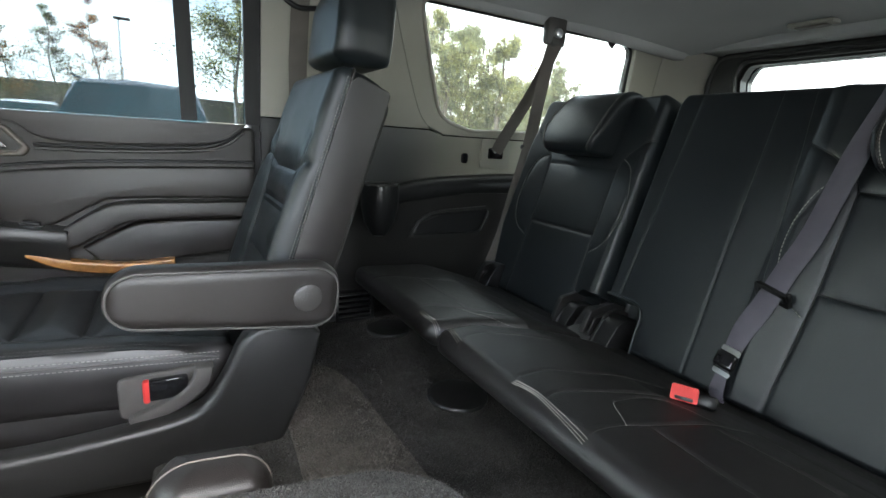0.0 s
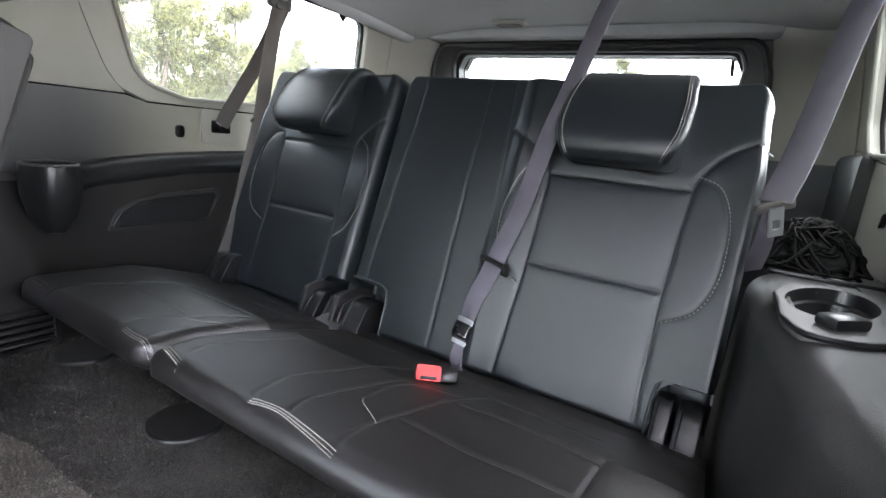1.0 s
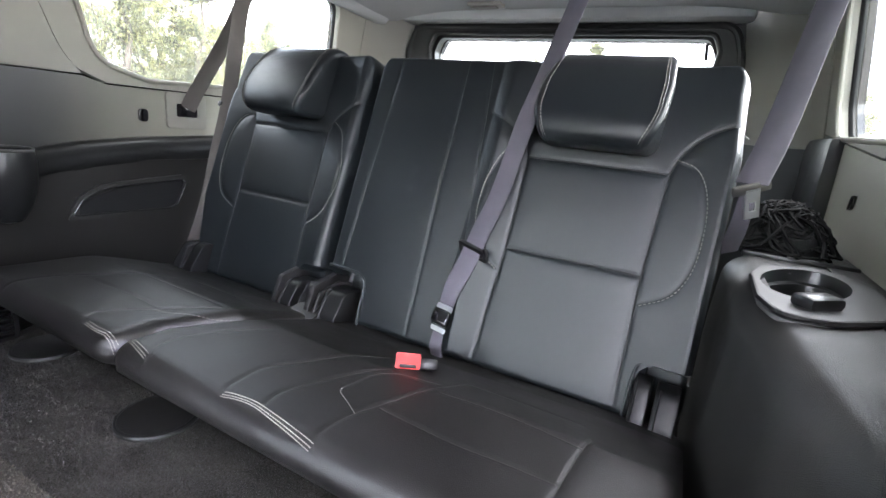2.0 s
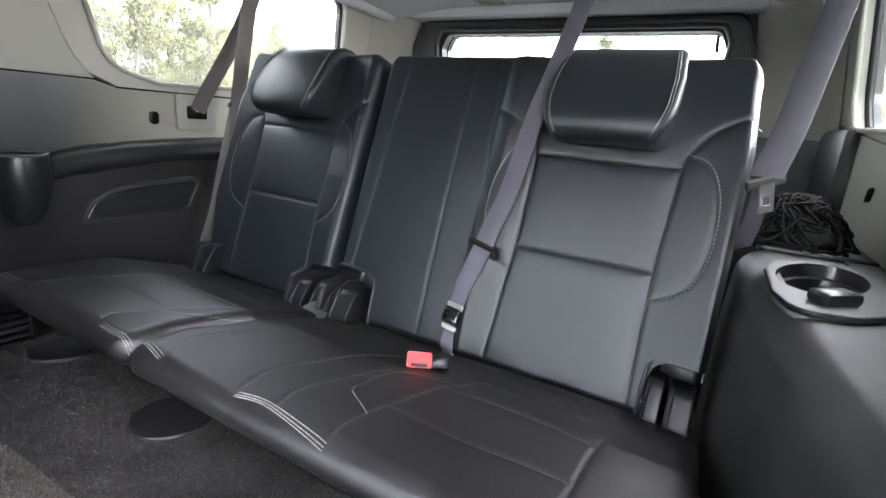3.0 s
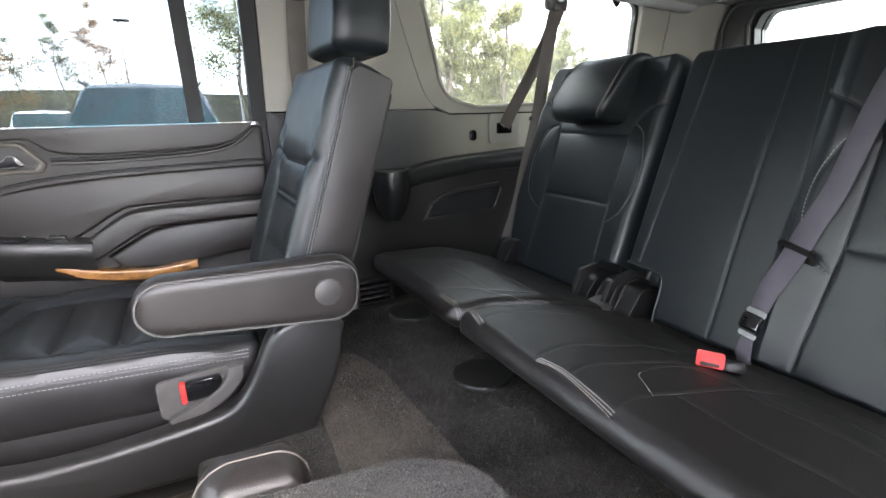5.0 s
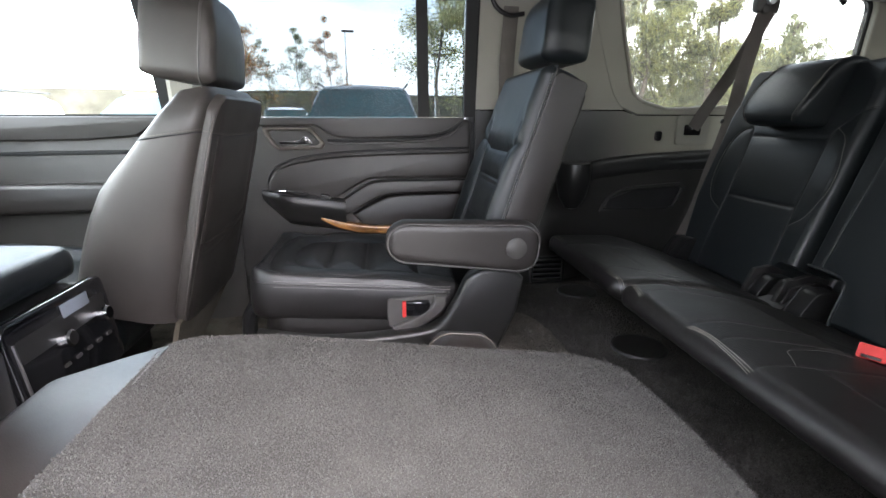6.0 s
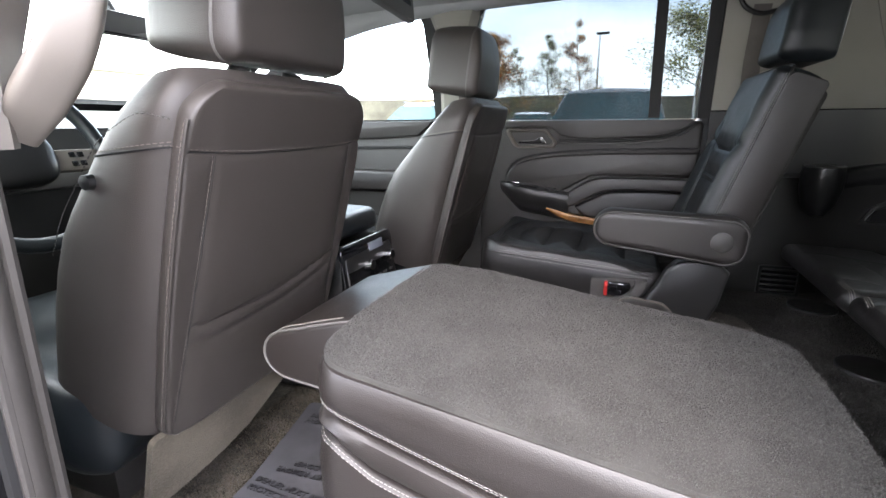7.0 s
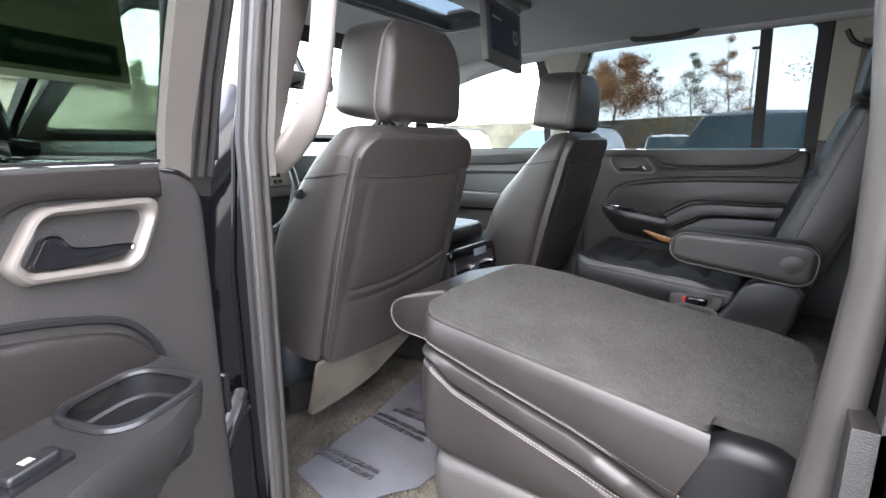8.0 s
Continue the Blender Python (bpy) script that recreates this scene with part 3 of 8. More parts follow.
tagged(part("pile", tufts(off_mat, (-0.62, 0.69, -0.52, 0.02), 0.0028, 0.0035, 4, flat(0.2295), 7), FLOOR_TUFT, floor), kind="stuff")
tagged(part("pile", tufts(off_mat, (-0.30, 0.26, 0.02, 0.20), 0.0033, 0.004, 6, flat(0.2295), 7), FLOOR_TUFT, floor), kind="stuff")
tagged(part("pile", tufts(everywhere, (-0.76, -0.05, 0.55, 0.95), 0.0036, 0.005, 5, flat(0.1195), 8), FOOT_TUFT, floor), kind="stuff")
tagged(rug, "taupe carpet runner on the floor between the seats", "mat")


def tumble(v):
    """Leans the side walls of the cabin inwards above the window line."""
    x, y, z = v
    k = max(0.0, z - 0.80)
    return Vector((x - math.copysign(0.115 * k + 0.10 * k * k, x), y, z))


def side_map(sign, inner=0.80):
    """Frame for side walls: first axis runs along the car, second up, third outwards from the inner face."""
    return axes((sign * inner, 0, 0), (0, 1, 0), (0, 0, 1), (sign, 0, 0))


QUARTER_HOLE = round_poly([(-0.47, 1.165), (-0.49, 1.09), (-0.575, 0.835), (-0.70, 0.802), (-1.36, 0.825), (-1.405, 0.90), (-1.385, 1.165)],
                          [0.03, 0.25, 0.10, 0.10, 0.05, 0.05, 0.05], 6)


def quarter(sign, name):
    """One rear side of the cabin: cloth pillar, window surround, moulded lower trim and the pane."""
    w = thing(name, "light grey moulded rear side trim with a long tinted window", "wall", (sign * 0.8, -0.8, 0.23), kind="structure")
    m = side_map(sign)
    rows = [0.84, 0.9, 0.96, 1.02, 1.08, 1.14]
    bend = lambda v: tumble(v)

    def wall(outer, holes, z0, z1, mat, nm, label=""):
        v, f = plate(outer, holes, z0, z1, m, None, [(1, rows)])
        v = np.array([bend(Vector(q)) for q in v])
        return part(nm, (v, f), mat, w, label)

    edge = smooth_line([(-0.360, 1.22), (-0.385, 1.15), (-0.415, 1.06), (-0.470, 0.92), (-0.505, 0.845), (-0.545, 0.80)], 4)
    wall([(-0.035, 0.80), (-0.035, 1.22)] + [tuple(p) for p in edge], [], 0.0, 0.03, PILLAR_CLOTH, "upper_panel", "light grey cloth-covered pillar")
    wall([(p[0] - 0.003, p[1]) for p in edge[:-1]] + [(-0.60, 0.785), (-1.0, 0.785), (-1.56, 0.845), (-1.56, 1.22)], [QUARTER_HOLE], 0.003, 0.03, TRIM_LIGHT,
         "window_surround", "light grey moulded window surround")
    wall([(-0.035, 0.55), (-0.035, 0.796), (-0.545, 0.796), (-0.60, 0.781), (-1.0, 0.781), (-1.56, 0.841), (-1.56, 0.55)], [], 0.004, 0.05, SHEEN_TRIM, "belt_panel",
         "dark moulded panel, its sheen painted pale towards the rear")
    # soft raised lip round the window
    v, f = tube(np.concatenate([np.c_[QUARTER_HOLE, np.zeros(len(QUARTER_HOLE))], [[*QUARTER_HOLE[0], 0]]]), 0.006, 8, False)
    v, f = placed(v, f, m)
    part("window_lip", (np.array([bend(Vector(q)) for q in v]), f), TRIM_LIGHT, w)
    v, f = tube(np.concatenate([np.c_[QUARTER_HOLE, np.full(len(QUARTER_HOLE), 0.026)], [[*QUARTER_HOLE[0], 0.026]]]), 0.007, 8, False)
    v, f = placed(v, f, m)
    part("window_seal", (np.array([bend(Vector(q)) for q in v]), f), RUBBER, w)
    v, f = plate(QUARTER_HOLE, [], 0.030, 0.034, m, None, [(1, rows)])
    pane = part("pane", (np.array([bend(Vector(q)) for q in v]), f), REAR_TINT, w, "dark tinted glass")
    # lower black moulding that turns inwards at the front
    prof = [(0.60, 0.045), (0.555, 0.03), (0.50, 0.012), (0.40, 0.0), (0.23, 0.0)]
    secs = []
    for y, push in [(-0.02, 0.10), (-0.16, 0.105), (-0.26, 0.105), (-0.33, 0.088), (-0.40, 0.055), (-0.50, 0.035), (-0.62, 0.03), (-0.90, 0.03), (-1.40, 0.03), (-1.56, 0.03)]:
        secs.append([(sign * (0.80 - push - k * 0.35), y, z) for z, k in prof] + [(sign * 0.85, y, 0.23), (sign * 0.85, y, 0.60)])
    part("lower_panel", lofted(secs), TRIM_BLACK, w, "black grained plastic lower trim")
    # rounded rail below the window
    path = smooth_line([(0.735, -0.350, 0.555), (0.748, -0.375, 0.575), (0.762, -0.41, 0.588), (0.778, -0.48, 0.600), (0.788, -0.60, 0.612), (0.793, -0.80, 0.622), (0.795, -1.05, 0.632), (0.795, -1.50, 0.65)], 7)
    rad = np.interp(np.linspace(0, 1, len(path)), [0, 0.2, 0.45, 0.6, 1], [0.024, 0.032, 0.038, 0.040, 0.042])
    v, f = tube(path * np.array([sign, 1, 1]), rad, 14)
    if sign > 0:
        part("rail", (v, f), SMOOTH_PLASTIC, w, "smooth black ledge")
    # outer sheet metal
    v, f = plate([(-0.05, -0.15), (-0.05, 0.78), (-0.05, 1.24), (-1.70, 1.24), (-1.85, 0.80), (-1.90, -0.15)],
                 [round_poly([(p[0], p[1]) for p in QUARTER_HOLE], 0)], 0.036, 0.050, m, None, [(1, rows)])
    part("body_side", (np.array([bend(Vector(q)) for q in v]), f), BLACK_PAINT, w)
    return w, m, bend


wall_right, MR, BR = quarter(1, "wall_right")
wall_left, ML, BL = quarter(-1, "wall_left")
part("door_post", joined(cube((0.855, -0.030, 0.45), (0.07, 0.05, 0.70), 0.01), tube([(0.832 - 0.115 * max(0, z - 0.8) - 0.10 * max(0, z - 0.8) ** 2, -0.030, z) for z in (0.76, 0.85, 0.95, 1.05, 1.15, 1.21)], 0.024, 8)), RUBBER, wall_right, "black door seal")

for sign, w, m, bend in ((1, wall_right, MR, BR), (-1, wall_left, ML, BL)):
    # small oval socket, belt slot with its bezel, coat hook
    if sign > 0:
        yo, zo = -0.683, 0.713
        part("socket", placed(*extruded(round_poly([(yo - 0.012, zo - 0.017), (yo + 0.012, zo - 0.017), (yo + 0.012, zo + 0.017), (yo - 0.012, zo + 0.017)], 0.011), -0.004, 0.006, 0.002), m),
             GLOSS_BLACK, w, "black oval socket")
    else:
        part("socket", placed(*extruded(round_poly([(-1.103, 0.682), (-1.086, 0.688), (-1.080, 0.716), (-1.097, 0.710)], 0.006), -0.003, 0.005, 0.001), m), GLOSS_BLACK, w, "black oval slot")
    ys, zs = -0.805, 0.727
    part("belt_bezel", placed(*extruded(round_poly([(ys - 0.062, zs - 0.045), (ys + 0.058, zs - 0.045), (ys + 0.06, zs + 0.055), (ys - 0.062, zs + 0.055)], 0.014), -0.003, 0.006, 0.002), m),
         TRIM_LIGHT, w, "pale grey belt bezel")
    part("belt_slot", placed(*extruded(round_poly([(ys - 0.032, zs - 0.012), (ys + 0.03, zs - 0.012), (ys + 0.03, zs + 0.024), (ys - 0.032, zs + 0.024)], 0.006), -0.005, 0.004, 0.001), m),
         GLOSS_BLACK, w)
    part("coat_hook", joined(tube([(sign * 0.765, -1.25, 1.178), (sign * 0.757, -1.25, 1.15), (sign * 0.748, -1.25, 1.14), (sign * 0.742, -1.25, 1.15)], 0.008, 8),
                             cube((sign * 0.765, -1.25, 1.178), (0.02, 0.03, 0.024), 0.006)), SMOOTH_PLASTIC, w, "black coat hook")
# recessed grab insert in the passenger-side lower trim
INS = [(-0.475, 0.468), (-0.500, 0.505), (-0.540, 0.528), (-0.600, 0.536), (-0.752, 0.545), (-0.766, 0.536), (-0.737, 0.474), (-0.718, 0.466)]
ins = round_poly(INS, 0.007, 4)
rim_ = round_poly([(-0.462, 0.458), (-0.490, 0.512), (-0.536, 0.538), (-0.600, 0.547), (-0.756, 0.557), (-0.784, 0.540), (-0.748, 0.466), (-0.724, 0.454)], 0.009, 4)
part("insert_rim", plate(rim_, [ins], 0.0, 0.022, axes((0.772, 0, 0), (0, 1, 0), (0, 0, 1), (-1, 0, 0))), TRIM_BLACK, wall_right)
part("insert_edge", tube(np.c_[np.full(len(ins) + 1, 0.750), np.concatenate([ins, ins[:1]])], 0.0022, 6, False), SMOOTH_PLASTIC, wall_right)
part("insert", extruded(ins, 0.0, 0.011, 0.0, axes((0.772, 0, 0), (0, 1, 0), (0, 0, 1), (-1, 0, 0))), RUBBER, wall_right, "black recessed grille insert")

# ceiling with the sunroof opening
ROOF = 1.212
ceil = plate(round_poly([(-0.74, -1.66), (0.74, -1.66), (0.74, 1.45), (-0.74, 1.45)], 0.10),
             [round_poly([(-0.38, 0.89), (0.36, 0.89), (0.36, 1.16), (-0.38, 1.16)], 0.05)], ROOF, ROOF + 0.02, None,
             lambda v: Vector((v.x, v.y, v.z - 0.045 * max(0.0, abs(v.x) - 0.35) ** 2 / 0.152 - 0.05 * max(0.0, v.y - 1.05) - 0.05 * max(0.0, -1.25 - v.y))),
             [(0, [-0.7, -0.6, -0.5, -0.4, 0, 0.4, 0.5, 0.6, 0.7]), (1, [-1.4, -1.1, -0.6, 0, 0.5, 1.25])])
ceiling = part("ceiling", ceil, HEADLINER)
tagged(ceiling, "grey woven headliner with a sunroof opening", "ceiling", kind="structure")
roof_skin = part("roof", cube((0, -0.57, 1.30), (1.46, 2.90, 0.03), 0.012), BLACK_PAINT)
tagged(roof_skin, "black painted steel car roof", "roof", kind="structure")
roof_front = part("roof", joined(cube((0, 1.34, 1.275), (1.46, 0.34, 0.03), 0.012), cube((-0.56, 1.025, 1.285), (0.34, 0.29, 0.03), 0.012), cube((0.555, 1.025, 1.285), (0.36, 0.29, 0.03), 0.012)), BLACK_PAINT)
tagged(roof_front, "black painted roof round the sunroof", "roof", kind="structure")
sunroof = thing("sunroof", "dark-framed glass sunroof in the headliner", "sunroof", (-0.01, 1.02, ROOF), kind="structure")
hole = round_poly([(-0.38, 0.89), (0.36, 0.89), (0.36, 1.16), (-0.38, 1.16)], 0.05)
part("frame", plate(round_poly([(-0.40, 0.87), (0.38, 0.87), (0.38, 1.18), (-0.40, 1.18)], 0.055), [round_poly([(-0.36, 0.905), (0.34, 0.905), (0.34, 1.125), (-0.36, 1.125)], 0.04)], ROOF + 0.002, ROOF + 0.03),
     RUBBER, sunroof, "black frame")
part("pane", extruded(hole, ROOF + 0.032, ROOF + 0.037), TINTED, sunroof)

# side rails between ceiling and window frames
for sign in (1, -1):
    p = smooth_line([(sign * 0.735, y, z) for y, z in ((1.42, 1.10), (1.1, 1.165), (0.6, 1.195), (-0.2, 1.20), (-1.0, 1.20), (-1.62, 1.175))], 6)
    r = part("roof_rail", tube(p, 0.042, 12), HEADLINER)
    tagged(r, "grey padded roof rail above the windows", "trim", kind="structure")

# tailgate with its window, framed in black
tail = thing("wall_rear", "tailgate with a wide rear window in a black frame", "wall", (0, -1.75, 0.23), kind="structure")
mt = axes((0, -1.75, 0), (1, 0, 0), (0, 0, 1), (0, -1, 0))
back_hole = round_poly([(-0.47, 0.84), (0.52, 0.84), (0.548, 1.06), (0.525, 1.114), (-0.47, 1.114), (-0.494, 1.06)], [0.05, 0.05, 0.03, 0.035, 0.035, 0.03])
gate_line = round_poly([(-0.60, 0.80), (0.66, 0.80), (0.655, 1.06), (0.625, 1.150), (-0.535, 1.150), (-0.565, 1.06)], [0.03, 0.03, 0.06, 0.06, 0.06, 0.06])
part("gate_trim", plate(round_poly([(-0.80, 0.23), (0.80, 0.23), (0.80, 0.80), (0.66, 0.81), (0.66, 1.16), (-0.57, 1.16), (-0.60, 0.81), (-0.80, 0.80)], 0), [back_hole], 0.0, 0.04, mt), PLASTIC, tail, "black tailgate trim")
part("gate_skin", plate([(-0.84, -0.1), (0.84, -0.1), (0.80, 1.28), (-0.80, 1.28)], [back_hole], 0.05, 0.08, mt), BLACK_PAINT, tail)
frame_in = np.array(back_hole) + np.sign(np.array(back_hole) - np.array([0.03, 0.97])) * 0.012
gf = part("window_frame", plate(gate_line, [frame_in], -0.035, 0.002, mt), PLASTIC, tail, "thick black rounded frame")
for loop, r_ in ((gate_line, 0.012), (frame_in, 0.009)):
    q = np.concatenate([loop, loop[:1]])
    part("frame_roll", placed(*tube(np.c_[q, np.full(len(q), -0.030)], r_, 8, False), mt), PLASTIC, gf)
part("pane", plate(back_hole, [], 0.06, 0.064, mt), REAR_TINT, tail)
part("gate_gap", tube([(-0.33 - 0.13, -1.80, 1.11), (-0.335 - 0.13, -1.81, 1.06)], 0.006, 6), SMOOTH_PLASTIC, tail, "wiper shaft seen through the glass")
# corner pillars beside the tailgate
for sign in (1, -1):
    secs = []
    inn = 0.70 if sign > 0 else 0.612
    for z in (0.23, 0.80, 0.801, 0.95, 1.08, 1.16, 1.21):
        k = max(0.0, z - 0.80)
        dx = 0.115 * k + 0.10 * k * k
        secs.append([(sign * (0.80 - dx), -1.54, z), (sign * (0.78 - dx), -1.60, z), (sign * (0.5 * (0.77 + inn) - dx), -1.67, z), (sign * (inn - dx), -1.735, z), (sign * (0.85 - dx), -1.76, z), (sign * (0.85 - dx), -1.54, z)])
    d = part("rear_pillar", lofted(secs[2:]), PILLAR_CLOTH)
    tagged(d, "light grey padded corner pillar at the tailgate", "pillar", kind="structure")
    part("pillar_foot", lofted(secs[:2]), PLASTIC, d, "black plastic foot of the pillar")
hump = part("headliner_hump", cube((0.04, -1.70, 1.190), (1.24, 0.10, 0.065), 0.014), HEADLINER, tail, "grey header above the rear window")
dome = thing("ceiling_light", "small grey dome lamp, switched off, on the headliner", "lamp", (0.25, -1.57, ROOF - 0.02))
part("housing", cube((0.25, -1.57, ROOF - 0.024), (0.13, 0.05, 0.014), 0.006), TRIM_LIGHT, dome)
part("lens", cube((0.25, -1.57, ROOF - 0.032), (0.09, 0.034, 0.008), 0.004), BEIGE, dome, "milky lens")


# ---------------------------------------------------------------- doors
def swoop(pts, n=8):
    return smooth_line(pts, n)


def rear_door(name, m, label, du=0.0, dz=0.0, wide=1.0, sn=0.03, front=0.02, glass=None):
    """A rear door: u backwards from its front edge, z up, third axis into the cabin. Panel, sill pad, latch bezel, armrest, switch pod, glass."""
    d = thing(name, label, "door", m @ Vector((0.1, 0.1, 0)), kind="structure")

    def add(nm, data, mat, lab="", parent=None):
        return part(nm, placed(*data, m), mat, parent or d, lab)

    add("panel", extruded(round_poly([(0.0, 0.12), (0.76, 0.20), (0.765, 0.768), (0.0, 0.768)], [0.04, 0.10, 0.02, 0.03 if wide == 1 else 0.046], 8), -0.07, 0.0, 0.012), DOOR_TRIM, "dark grey door panel")
    # sill pad: padded band below the window, its lower edge curving up at the rear
    pu = 0.02 if wide == 1 else 0.060
    pk = 0.0 if wide == 1 else 0.088
    pad = [(pu, 0.774)] + [(0.74, 0.774)] + [tuple(p) for p in swoop([(0.72, 0.752), (0.68, 0.728), (0.60, 0.716), (0.45, 0.711), (0.36, 0.712), (0.305 - pk, 0.722), (0.275 - pk, 0.745), (0.24 - pk, 0.750), (pu, 0.746 - pk * 0.03)], 5)]
    add("sill_pad", extruded(pad, -0.02, 0.02 if wide == 1 else 0.010, 0.011 if wide == 1 else 0.007, seg=4), LEATHER_BACK, "padded black sill")
    lip = swoop([(0.735, 0.764), (0.70, 0.735), (0.65, 0.716), (0.56, 0.707), (0.42, 0.702), (0.30 - pk * 0.5, 0.704)], 6)
    add("sill_crease", tube(np.c_[lip, np.full(len(lip), 0.012)], 0.0035, 6), RUBBER)
    lip2 = lip - np.array([0, 0.009])
    add("sill_bead", tube(np.c_[lip2, np.full(len(lip2), 0.008)], 0.004, 6), LEATHER_BACK)
    add("stitching", dashes(np.c_[lip + np.array([0, 0.012]), np.full(len(lip), 0.0215)], (0, 0, 1), 0.004, 0.003, 0.0006), PIPING)
    # mid band and the large insert under it
    band = swoop([(0.76, 0.676), (0.60, 0.674), (0.40, 0.668), (0.25, 0.655), (0.15, 0.630), (0.11, 0.59), (0.105, 0.54)] if wide == 1 else
                 [(0.76, 0.682), (0.60, 0.680), (0.40, 0.676), (0.25, 0.669), (0.203, 0.663), (0.158, 0.653), (0.118, 0.639), (0.094, 0.618), (0.080, 0.590), (0.076, 0.54)], 6)
    add("band_edge", tube(np.c_[band, np.full(len(band), 0.002)], 0.0038, 6), RUBBER)
    insert = [tuple(p) for p in band - np.array([0, 0.012])] + [tuple(p) for p in swoop([(0.115, 0.50), (0.22, 0.49), (0.31, 0.515), (0.40, 0.565), (0.46, 0.580), (0.76, 0.580)], 5)]
    add("insert", extruded(insert, -0.02, 0.010, 0.008), LEATHER_BACK, "dark leatherette insert")
    # armrest: swooping padded shelf, with a second lower roll
    arm = swoop([(0.27, 0.475), (0.33, 0.508), (0.40, 0.555), (0.46, 0.575), (0.60, 0.578), (0.755, 0.578)], 6)
    low = swoop([(0.755, 0.535), (0.60, 0.535), (0.48, 0.530), (0.42, 0.505), (0.36, 0.472), (0.30, 0.455)], 6)
    add("armrest", extruded([tuple(p) for p in np.concatenate([arm, low])], -0.01, 0.052, 0.016, seg=4), LEATHER_BACK, "padded black armrest")
    low2 = swoop([(0.755, 0.530), (0.60, 0.530), (0.49, 0.524), (0.43, 0.498), (0.37, 0.465)], 6)
    bot = swoop([(0.40, 0.430), (0.50, 0.425), (0.65, 0.435), (0.755, 0.45)], 5)
    add("pull_pad", extruded([tuple(p) for p in np.concatenate([low2, bot])], -0.01, 0.030, 0.012, seg=3), LEATHER_BACK)
    # wood strip below the armrest
    wt = swoop([(0.262, 0.472), (0.33, 0.449), (0.40, 0.436), (0.48, 0.430), (0.56, 0.437)], 6)
    wb = swoop([(0.56, 0.417), (0.48, 0.405), (0.40, 0.410), (0.33, 0.425), (0.27, 0.455)], 6)
    add("wood_strip", extruded([tuple(p) for p in np.concatenate([wt, wb])], 0.0, 0.060, 0.010, seg=3), WOOD, "glossy amber wood strip")
    # switch pod: a shelf with a cup and the window switch on its top
    zt = lambda u: 0.548 + dz - 0.16 * max(0.0, u - du - 0.13) * (1 - dz / 0.06)
    us = [u + du for u in ((0.085, 0.10, 0.13, 0.17, 0.22, 0.27, 0.31, 0.35) if wide == 1 else (0.130, 0.139, 0.153, 0.175, 0.22, 0.27, 0.31, 0.35))]
    ws_ = [w * wide for w in ((0.012, 0.040, 0.068, 0.082, 0.080, 0.072, 0.070, 0.070) if wide == 1 else (0.016, 0.036, 0.052, 0.066, 0.0785, 0.0765, 0.081, 0.083))]
    cu, cl, cr = (0.185, 0.047, 0.0035) if wide == 1 else (0.197, 0.042, 0.0040)
    deep = lambda u: min(1.0, max(0.30, 0.30 + (u - us[0]) * 9))
    secs = [[(u, zt(u), w), (u, zt(u) - 0.010, w + 0.006), (u, zt(u) - 0.03 * deep(u), w + 0.004), (u, zt(u) - 0.075 * deep(u), w * 0.75), (u, zt(u) - 0.10 * deep(u), w * 0.4), (u, zt(u) - 0.105 * deep(u), -0.01)] for u, w in zip(us, ws_)]
    p = add("switch_pod", lofted(secs, False, False), PLASTIC, "satin black switch pod")
    oc = 0.036 if wide == 1 else 0.049
    pw = lambda c: math.copysign(abs(c) ** 0.6, c)
    oval = [(du + cu + cl * pw(math.cos(a)), oc + (0.028 * wide ** 1.1) * pw(math.sin(a))) for a in np.linspace(0, 2 * math.pi, 33)[:-1]]
    rim = [(u, w) for u, w in zip(us, ws_)] + [(du + 0.35, -0.005), (us[0], -0.005)]
    v, f = plate(rim, [oval], -0.006, 0.0)
    add("pod_top", (np.array([(q[0], zt(q[0]) + q[2], q[1]) for q in v]), f), PLASTIC, "", p)
    add("cup_well", lofted([[(u, zt(u) - dz, oc + (n - oc) * k) for u, n in [((uu - du - cu) * k + du + cu, nn) for uu, nn in oval]] for dz, k in ((0.0, 1.0), (0.02, 0.97), (0.022, 0.90), (0.06, 0.82), (0.062, 0.01))], False), SMOOTH_PLASTIC, "black oval cup well", p)
    lip_ = [(u, zt(u) + 0.001, n) for u, n in oval] + [(oval[0][0], zt(oval[0][0]) + 0.001, oval[0][1])]
    add("cup_rim", tube(lip_, cr, 8, False), SMOOTH_PLASTIC, "", p)
    sw = [(du + 0.262, sn - 0.013), (du + 0.305, sn - 0.013), (du + 0.305, sn + 0.013), (du + 0.262, sn + 0.013)]
    add("switch_frame", (lambda vf: (np.array([(q[0], zt(q[0]) + q[2], q[1]) for q in vf[0]]), vf[1]))(extruded(round_poly(sw, 0.004), 0.0, 0.003)), GLOSS_BLACK, "gloss black switch frame", p)
    add("window_switch", (lambda vf: (np.array([(q[0], zt(q[0]) + q[2], q[1]) for q in vf[0]]), vf[1]))(extruded(round_poly([(du + 0.268, sn - 0.008), (du + 0.299, sn - 0.008), (du + 0.299, sn + 0.008), (du + 0.268, sn + 0.008)], 0.003), 0.002, 0.009, 0.003)), SMOOTH_PLASTIC, "window switch", p)
    add("switch_mark", cube((du + 0.284, zt(du + 0.284) + 0.0095, sn), (0.007, 0.0006, 0.006), 0), THREAD, "", p)
    if wide == 1:
        add("switch_trim", cube((0.142, zt(0.142) + 0.004, 0.050), (0.050, 0.006, 0.014), 0.002), CHROME, "bright switch trim", p)
